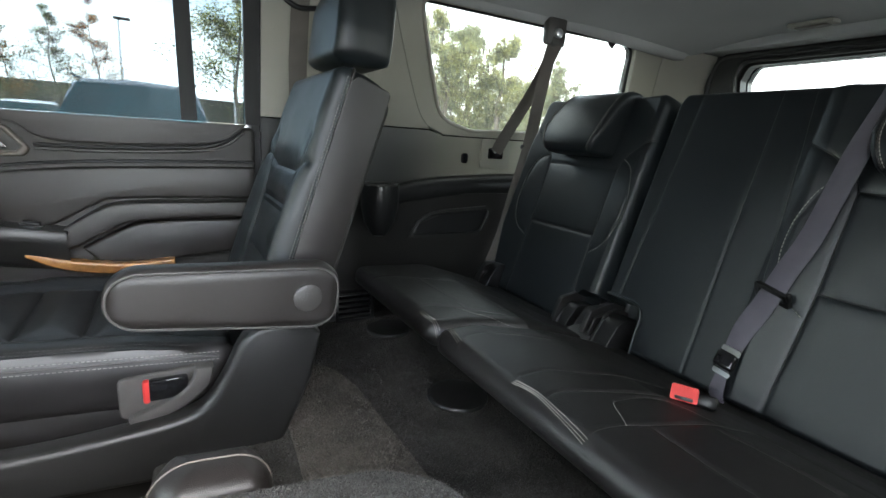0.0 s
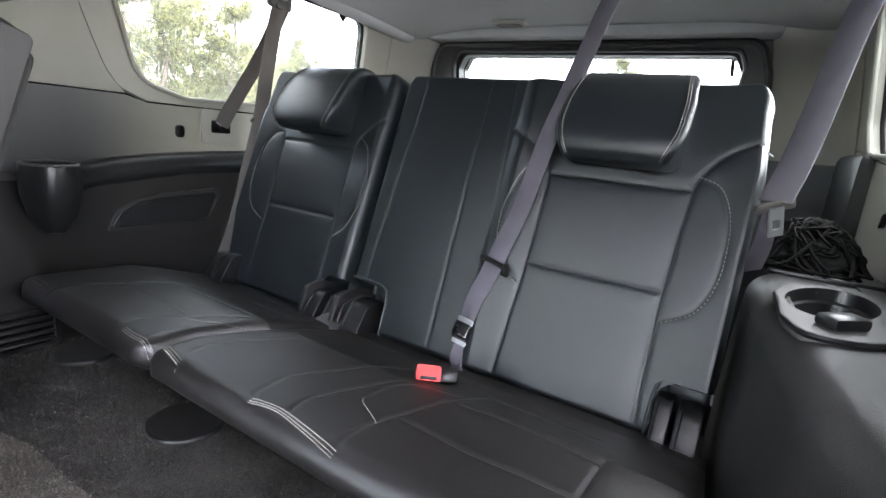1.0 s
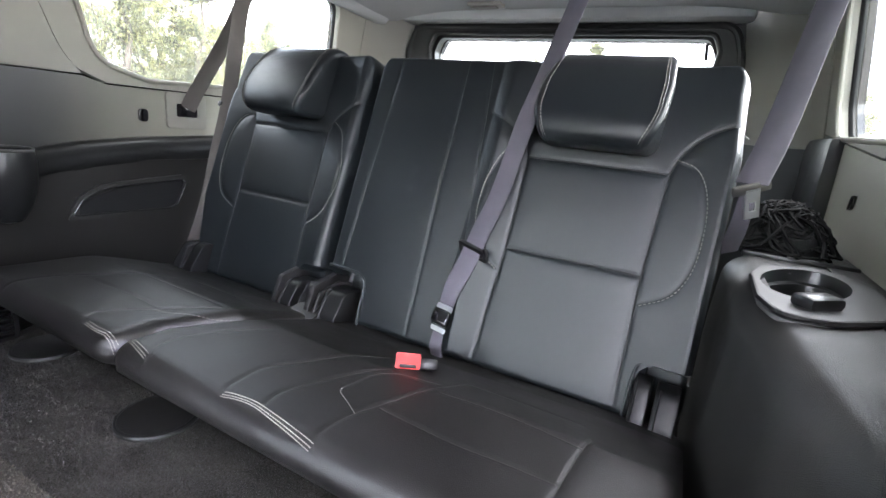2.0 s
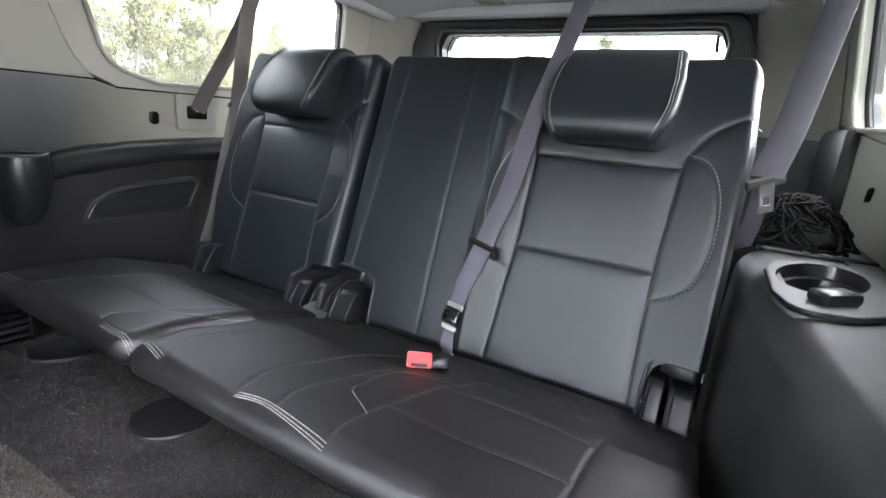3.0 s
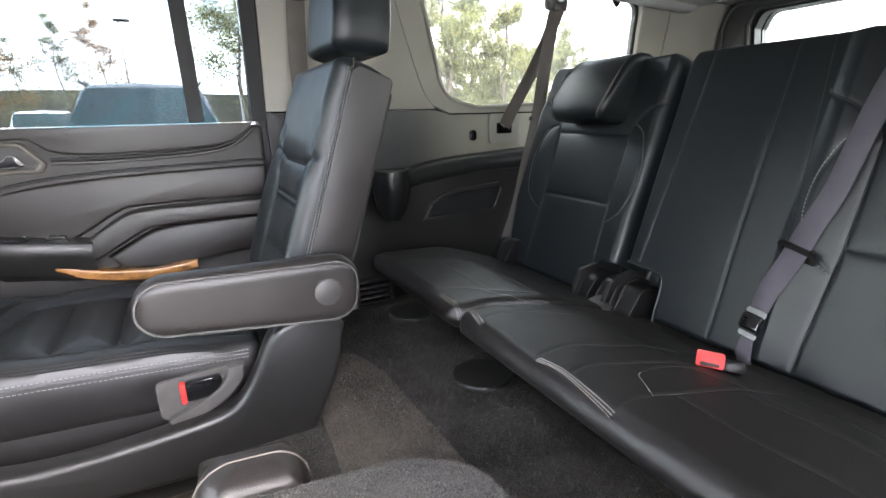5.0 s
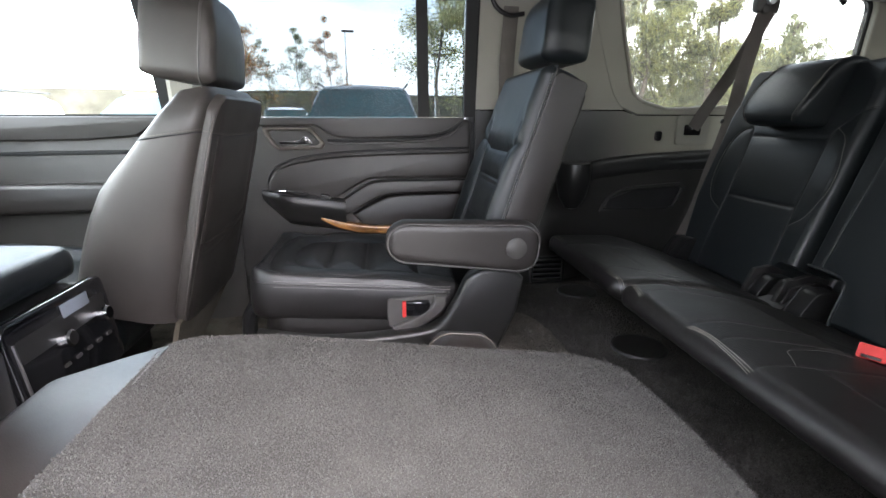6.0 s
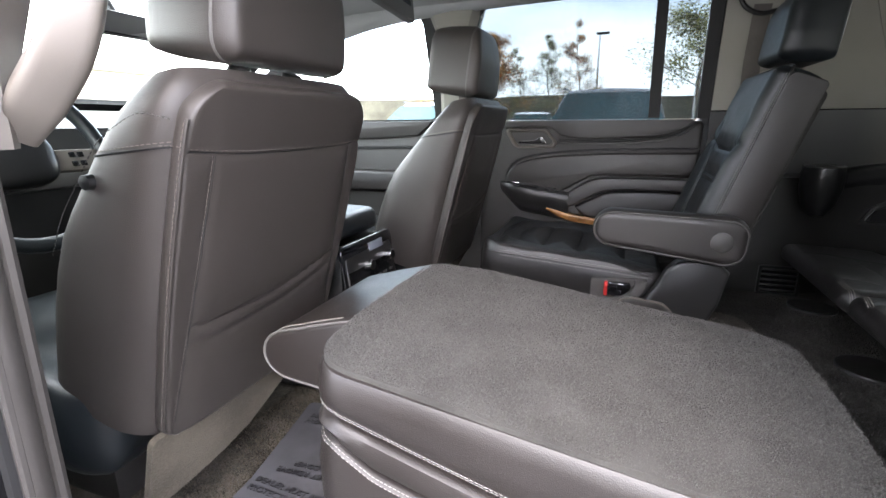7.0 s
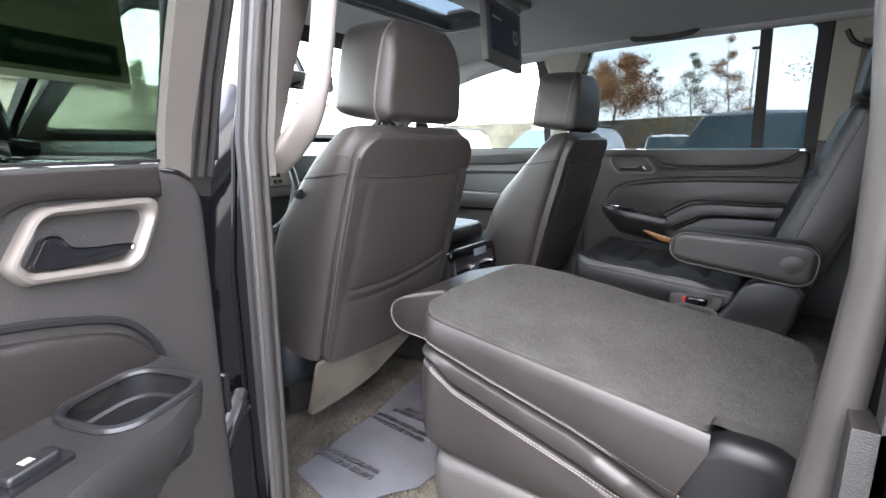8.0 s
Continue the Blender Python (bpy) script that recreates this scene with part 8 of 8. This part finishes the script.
# ---------------------------------------------------------------- outside: parked cars, trees, poles, distance
def parked_car(x, y, yaw, color, label, tall=1.78, wide=1.92, long=4.9, van=True):
    """A parked car facing along its own +x: body, cabin with glass, lamps, wheels."""
    t = thing("parked_car", label, "car", (0, 0, 0), "parked cars")
    paint = shader("car_paint", color, 0.35, coat=0.25)
    dark = shader("car_glass", (0.008, 0.034, 0.041), 0.06, spec=0.26, mottle=0.5, mscale=1.6)
    h, w, l = tall, wide / 2, long / 2
    prof = [(-l, 0.45), (-l, 0.95), (-l + 0.10, 1.08), (l - 1.45, 1.12), (l - 0.35, 1.02), (l - 0.05, 0.88), (l, 0.55), (l - 0.05, 0.32), (-l + 0.1, 0.32)]
    secs = [[(px * (0.985 if abs(k) > 0.9 else 1.0), k * w, pz if abs(k) < 0.95 else 0.3 + (pz - 0.3) * 0.96) for px, pz in prof] for k in (-1.0, -0.93, -0.6, 0.0, 0.6, 0.93, 1.0)]
    place = Matrix.Translation((x, y, GROUND)) @ Matrix.Rotation(radians(yaw), 4, "Z")

    def add(nm, data, mat, par=t, lab=""):
        return part(nm, placed(*data, place), mat, par, lab)

    add("body", lofted(secs), paint)
    cab = [(-l + 0.08, 1.08), (-l + 0.30, h - 0.08), (-l + 0.6, h), (l - 2.35, h), (l - 2.15, h - 0.06), (l - 1.35, 1.10)] if van else [(-l + 0.7, 1.05), (-l + 1.5, h), (l - 2.3, h), (l - 1.3, 1.08)]
    secs = []
    for k, dz in ((-1.0, 0.0), (-0.91, 0.42), (-0.82, 0.76), (-0.76, 0.90), (-0.64, 0.98), (0, 1.02), (0.64, 0.98), (0.76, 0.90), (0.82, 0.76), (0.91, 0.42), (1.0, 0.0)):
        secs.append([(px, k * w * 0.93, 1.08 + (pz - 1.08) * dz) for px, pz in cab])
    add("cabin", lofted(secs), paint)
    # windscreen, side and rear glass set just proud of the cabin
    sx0, sz0, sx1, sz1 = l - 1.34, 1.12, l - 2.16, h - 0.05
    ws_m = axes((sx0 + 0.012, 0, sz0), (0, 1, 0), (sx1 - sx0, 0, sz1 - sz0))
    ln = math.hypot(sx1 - sx0, sz1 - sz0)
    add("windscreen", placed(*extruded(round_poly([(-w * 0.86, 0.02), (w * 0.86, 0.02), (w * 0.63, ln - 0.07), (-w * 0.63, ln - 0.07)], 0.09), -0.03, 0.030), ws_m), dark)
    for sg in (-1, 1):
        mside = axes((0, sg * w * 0.945, 0), (1, 0, 0), (0, -sg * 0.20, 1), (0, sg, 0))
        add("side_glass", placed(*extruded(round_poly([(-l + 0.35, 1.14), (l - 1.6, 1.14), (l - 2.25, h - 0.14), (-l + 0.5, h - 0.14)], 0.05), -0.06, -0.155 + 0.17), mside @ Matrix.Translation((0, 0.22, 0.0)) @ Matrix.Translation((0, -0.22, 0))), dark)
        add("mirror", blob((l - 1.55, sg * (w + 0.09), 1.15), (0.10, 0.20, 0.15), 3, 8), paint)
        add("headlamp", cube((l - 0.14, sg * w * 0.74, 0.86), (0.16, 0.36, 0.14), 0.05), shader("lamp_glass", (0.7, 0.72, 0.74), 0.1))
        for px in (-l + 0.95, l - 0.95):
            wh = add("wheel", lathe([(0.0, -0.1), (0.30, -0.1), (0.36, -0.07), (0.36, 0.07), (0.30, 0.1), (0.0, 0.1)], (px, sg * (w - 0.08), 0.36), 24, (0, 1, 0)), RUBBER)
            add("rim", lathe([(0.0, 0.0), (0.23, 0.0), (0.22, 0.02), (0.0, 0.015)], (px, sg * (w - 0.08) + sg * 0.1, 0.36), 20, (0, sg, 0)), SATIN, wh)
        add("roof_bar", tube([(-l + 0.5, sg * w * 0.72, h + 0.03), (l - 2.4, sg * w * 0.72, h + 0.03)], 0.018, 6), SMOOTH_PLASTIC)
    add("grille", cube((l - 0.01, 0, 0.72), (0.05, 1.0, 0.24), 0.03), GLOSS_BLACK)
    add("rear_glass", placed(*extruded(round_poly([(-w * 0.8, 0.0), (w * 0.8, 0.0), (w * 0.72, 0.48), (-w * 0.72, 0.48)], 0.06), -0.02, 0.012), axes((-l + 0.12, 0, 1.16), (0, -1, 0), (0.22, 0, 0.62))), dark)
    for sg in (-1, 1):
        add("tail_lamp", cube((-l + 0.03, sg * w * 0.86, 0.98), (0.10, 0.16, 0.30), 0.03), RED)
    return t


# row of cars across the lane, noses towards us
parked_car(7.4, 0.52, 180, (0.014, 0.024, 0.042), "dark blue sport utility vehicle parked nose towards us", 1.80, 1.95)
parked_car(8.9, 4.15, 180, (0.55, 0.58, 0.62), "pale silver van parked nose towards us", 1.72, 1.9)
parked_car(8.4, 7.6, 180, (0.7, 0.7, 0.7), "white sport utility vehicle in the parked row", 1.75, 1.9)
parked_car(19.5, 4.0, 12, (0.65, 0.65, 0.66), "white estate car parked tail towards us", 1.7, 1.85)
parked_car(26.0, 4.4, 8, (0.14, 0.2, 0.26), "grey saloon parked further along", 1.5, 1.8, 4.6, False)
parked_car(23.0, 9.5, 15, (0.6, 0.6, 0.62), "white car in the far row", 1.65, 1.85)
parked_car(7.0, 13.0, 200, (0.5, 0.52, 0.55), "silver car in the far corner of the lot", 1.6, 1.85)
parked_car(2.4, 9.6, -78, (0.10, 0.16, 0.20), "blue grey saloon parked ahead", 1.46, 1.8, 4.6, False)
parked_car(5.4, 11.0, -78, (0.6, 0.6, 0.6), "white saloon parked ahead in the next bay", 1.46, 1.8, 4.6, False)
parked_car(-4.3, 9.0, -85, (0.05, 0.10, 0.11), "dark teal saloon parked ahead", 1.45, 1.8, 4.6, False)
parked_car(-7.0, 9.5, -85, (0.5, 0.5, 0.5), "silver saloon parked ahead", 1.45, 1.8, 4.6, False)
parked_car(-1.2, 10.0, -85, (0.6, 0.6, 0.6), "white saloon parked ahead", 1.5, 1.8, 4.6, False)


def tree(x, y, height, spread, leaf, label, n, seed, bare=0.45, size=0.10, trunk=0.10, droop=False, stems=1):
    """A tree: tapered trunk, forking limbs and a crown of many small leaves in loose clumps."""
    r = random.Random(seed)
    t = thing("tree", label, "tree", (x, y, GROUND), "trees")
    rods, tips = [], []
    for k in range(stems):
        lean = np.array([r.gauss(0, 0.06 + 0.1 * (stems > 1)), r.gauss(0, 0.06 + 0.1 * (stems > 1)), 1.0])
        base = np.array([x + (k - (stems - 1) / 2) * 0.5, y + r.gauss(0, 0.3) * (stems > 1), GROUND - 0.05])
        pts = [base + lean * height * 0.9 * u + np.array([r.gauss(0, 0.012), r.gauss(0, 0.012), 0]) * height * (u > 0) for u in np.linspace(0, 1, 7)]
        line = smooth_line(pts, 4)
        rods.append(tube(line, np.linspace(trunk, trunk * 0.15, len(line)), 7))
        for i in range(18 // stems + 5):
            u = r.uniform(bare * 0.75, 0.98)
            p = line[int(u * (len(line) - 1))]
            a = r.uniform(0, 6.283)
            reach = spread * (1.15 - u) * r.uniform(0.5, 1.0) / max(0.25, 1.15 - bare)
            q = p + np.array([math.cos(a) * reach, math.sin(a) * reach, reach * r.uniform(0.25, 0.9)])
            mid = (p + q) / 2 + np.array([r.gauss(0, 0.08), r.gauss(0, 0.08), -0.06]) * reach
            br = smooth_line([p, mid, q], 4)
            rods.append(tube(br, np.linspace(trunk * 0.32 * (1.1 - u), 0.008, len(br)), 5))
            for s in br[3:]:
                tips.append((s, reach * 0.28 + 0.12))
            for j in range(3):
                e = q + np.array([r.gauss(0, 1), r.gauss(0, 1), r.gauss(0, 0.6)]) * reach * 0.35
                tw = np.array([br[-4], (br[-2] + e) / 2, e])
                rods.append(tube(tw, [0.014, 0.01, 0.005], 4))
                tips.append((e, reach * 0.22 + 0.10))
    part("trunk", joined(*rods), BARK, t, "thin forking trunk and limbs")
    vs, fs = [], []
    for i in range(n):
        c, rad = r.choice(tips)
        p = c + np.array([r.gauss(0, 0.55), r.gauss(0, 0.55), r.gauss(0, 0.45)]) * rad
        d = np.array([r.gauss(0, 1), r.gauss(0, 1), r.gauss(0, 0.7)])
        d /= np.linalg.norm(d) + 1e-6
        w = np.cross(d, [r.gauss(0, 1), r.gauss(0, 1), r.gauss(0, 1)])
        w /= np.linalg.norm(w) + 1e-6
        s = size * r.uniform(0.6, 1.3)
        k = len(vs)
        vs += [p, p + d * s * 0.5 + w * s * 0.28, p + d * s, p + d * s * 0.5 - w * s * 0.28]
        fs.append((k, k + 1, k + 2, k + 3))
    part("crown", (np.array(vs), fs), leaf, t, "loose leafy crown")
    if droop:
        vs, fs = [], []
        for i in range(n // 16):
            c, rad = r.choice(tips)
            p = c + np.array([r.gauss(0, 0.4), r.gauss(0, 0.4), 0]) * rad
            ln = r.uniform(0.15, 0.5)
            for j in range(3):
                q = p + np.array([r.gauss(0, 0.05), r.gauss(0, 0.05), 0])
                k = len(vs)
                a = r.uniform(0, 6.28)
                wv = np.array([math.cos(a), math.sin(a), 0]) * 0.03
                vs += [q - wv, q + wv, q + np.array([r.gauss(0, 0.05), r.gauss(0, 0.05), -ln])]
                fs.append((k, k + 1, k + 2))
        part("moss", (np.array(vs), fs), MOSS, t, "grey hanging moss")
    return t


# thin planted trees beyond the parked row
tree(33, 5.2, 7.6, 1.8, LEAF, "thin young tree with sparse olive leaves", 6500, 11, 0.25, 0.085, 0.06)
tree(33, 3.4, 8.4, 1.8, LEAF_RUST, "thin young tree with browning leaves", 6000, 12, 0.25, 0.085, 0.06)
tree(34, 7.2, 7.0, 1.6, LEAF, "thin young tree losing its leaves", 5000, 13, 0.25, 0.08, 0.05)
tree(35, 2.2, 4.2, 1.3, LEAF_RUST, "small thin tree with browning leaves", 4500, 14, 0.2, 0.08, 0.05)
tree(34, 10.2, 8.6, 4.0, LEAF_RUST, "dense rust-coloured autumn tree", 26000, 15, 0.25, 0.12, 0.12)
tree(36, 13.5, 6.0, 1.8, LEAF_RUST, "orange autumn tree beside the road", 6000, 16, 0.3, 0.16, 0.12)
tree(24, -2.6, 9.5, 2.6, LEAF_LIGHT, "tall tree with yellow-green leaves and pale trunk", 13000, 17, 0.3, 0.11, 0.10)
tree(26, -4.6, 9.0, 2.4, LEAF_LIGHT, "tall yellow-green tree in the verge", 4200, 18, 0.3, 0.17, 0.12)
tree(25, -7.2, 8.5, 2.2, LEAF_LIGHT, "yellow-green tree in the verge", 3800, 19, 0.3, 0.17, 0.12)
k = 20
for x, y, h, s, mat, n in ((19, -10.5, 8.0, 3.0, LEAF_LIGHT, 6500), (21, -13.5, 7.5, 3.2, LEAF, 5200), (17.5, -12.6, 6.5, 2.6, LEAF_LIGHT, 4200), (23, -10.8, 8.8, 2.8, LEAF_LIGHT, 4500),
                           (19, -16.5, 5.8, 2.4, LEAF, 3200), (24, -19.5, 6.2, 2.2, LEAF, 2600), (18, -24, 5.0, 2.0, LEAF, 2000)):
    tree(x, y, h, s, mat, "broad tree hung with grey moss behind the car", n * 2, k, 0.15, 0.125, 0.16, True)
    k += 1
for x, y, h, s in ((6.6, -30, 7.5, 2.6), (4.2, -34, 6.5, 2.4), (1.0, -40, 6.5, 2.5), (-7, -36, 6, 2.5)):
    tree(x, y, h, s, LEAF, "green tree behind the tailgate", 5000, k, 0.3, 0.18, 0.14)
    k += 1
for x, y, h, s, mat, n in ((-7.5, 22, 4.2, 1.6, LEAF, 2600), (-2.0, 24, 7, 3.0, LEAF_LIGHT, 7000), (2.5, 30, 6.0, 2.2, LEAF, 3000), (8.6, 22, 5.2, 1.5, LEAF, 2200), (16, 30, 4.6, 1.6, LEAF_LIGHT, 1800), (-19, 26, 5, 2.0, LEAF, 2500)):
    tree(x, y, h, s, mat, "green tree ahead of the car", n, k, 0.25, 0.18, 0.12)
    k += 1


def light_pole(x, y, h):
    t = thing("street_lamp", "tall pale steel lamp post in the car park", "lamp post", (x, y, GROUND), "lamp posts")
    part("pole", tube([(x, y, GROUND), (x, y, GROUND + h * 0.5), (x, y, GROUND + h)], [0.10, 0.085, 0.06], 10), STEEL, t)
    part("lamp_head", cube((x, y - 0.2, GROUND + h + 0.05), (0.5, 0.9, 0.12), 0.03), SMOOTH_PLASTIC, t)
    return t


for x, y, h in ((38, 2.6, 7.5), (22, -15.8, 8.5), (21, -20.8, 8.0), (30, -3.2, 5.0), (14, -16.0, 9.0)):
    light_pole(x, y, h)
wires = thing("power_line", "thin black overhead wires", "wire", (20, -30, 7), kind="structure")
for dz in (0.0, 0.55):
    part("wire", tube(smooth_line([(40, -14, 6.2 + dz), (22, -22, 5.6 + dz), (0, -30, 5.7 + dz), (-25, -38, 6.5 + dz)], 6), 0.02, 4), RUBBER, wires)

# low wooded rise and a long roof far beyond the lot
far = part("backdrop", lofted([[(60 + 3 * math.sin(a * 3), a * 14 - 40, GROUND), (60 + 3 * math.sin(a * 3), a * 14 - 40, 3.9 + 0.5 * noise.noise(Vector((a * 0.7, 0, 0)))), (75, a * 14 - 40, 3.9), (75, a * 14 - 40, GROUND)] for a in np.linspace(0, 9, 40)]),
           shader("far_woods", (0.085, 0.078, 0.06), 0.95, mottle=0.5, mscale=0.4))
tagged(far, "low brownish band of far woods", "backdrop", kind="structure")
shed = thing("store_building", "long low pale building across the road", "building", (-8, 48, GROUND), "buildings")
part("wall", cube((5, 52, GROUND + 3.2), (100, 10, 6.4), 0.05), shader("pale_wall", (0.72, 0.67, 0.53), 0.9, mottle=0.1, mscale=0.3), shed)
part("roof", cube((5, 52, GROUND + 6.65), (101, 11, 0.5), 0.05), shader("tan_parapet", (0.40, 0.36, 0.28), 0.9, mottle=0.1, mscale=0.4), shed)
for i in range(9):
    part("window", cube((-32 + i * 8.5, 46.95, GROUND + 1.8), (3.5, 0.1, 2.2), 0.02), GLOSS_BLACK, shed)
tree_row = thing("hedge", "dense woods closing the view behind the car", "woods", (0, -60, GROUND), kind="stuff")
r = random.Random(77)
vs, fs = [], []
for i in range(14000):
    a = r.uniform(-0.62, 0.35) if i % 3 else r.uniform(-1.3, -0.55)
    d = r.uniform(30, 46)
    z = GROUND + (abs(r.gauss(0, 1)) * 2.0) * (0.7 + 0.4 * math.sin(a * 23))
    p = np.array([math.cos(a - 0.1) * d, math.sin(a - 0.1) * d, z]) if i % 3 else np.array([math.cos(a) * d, math.sin(a) * d, z])
    if -0.22 < math.atan2(p[1], p[0]) < 0.5:
        continue
    dd = np.array([r.gauss(0, 1), r.gauss(0, 1), r.gauss(0, 1)])
    dd /= np.linalg.norm(dd)
    w = np.cross(dd, [r.gauss(0, 1), r.gauss(0, 1), r.gauss(0, 1)])
    w /= np.linalg.norm(w)
    k = len(vs)
    vs += [p, p + dd * 0.3 + w * 0.2, p + dd * 0.6, p + dd * 0.3 - w * 0.2]
    fs.append((k, k + 1, k + 2, k + 3))
part("foliage", (np.array(vs), fs), LEAF_DARK, tree_row)
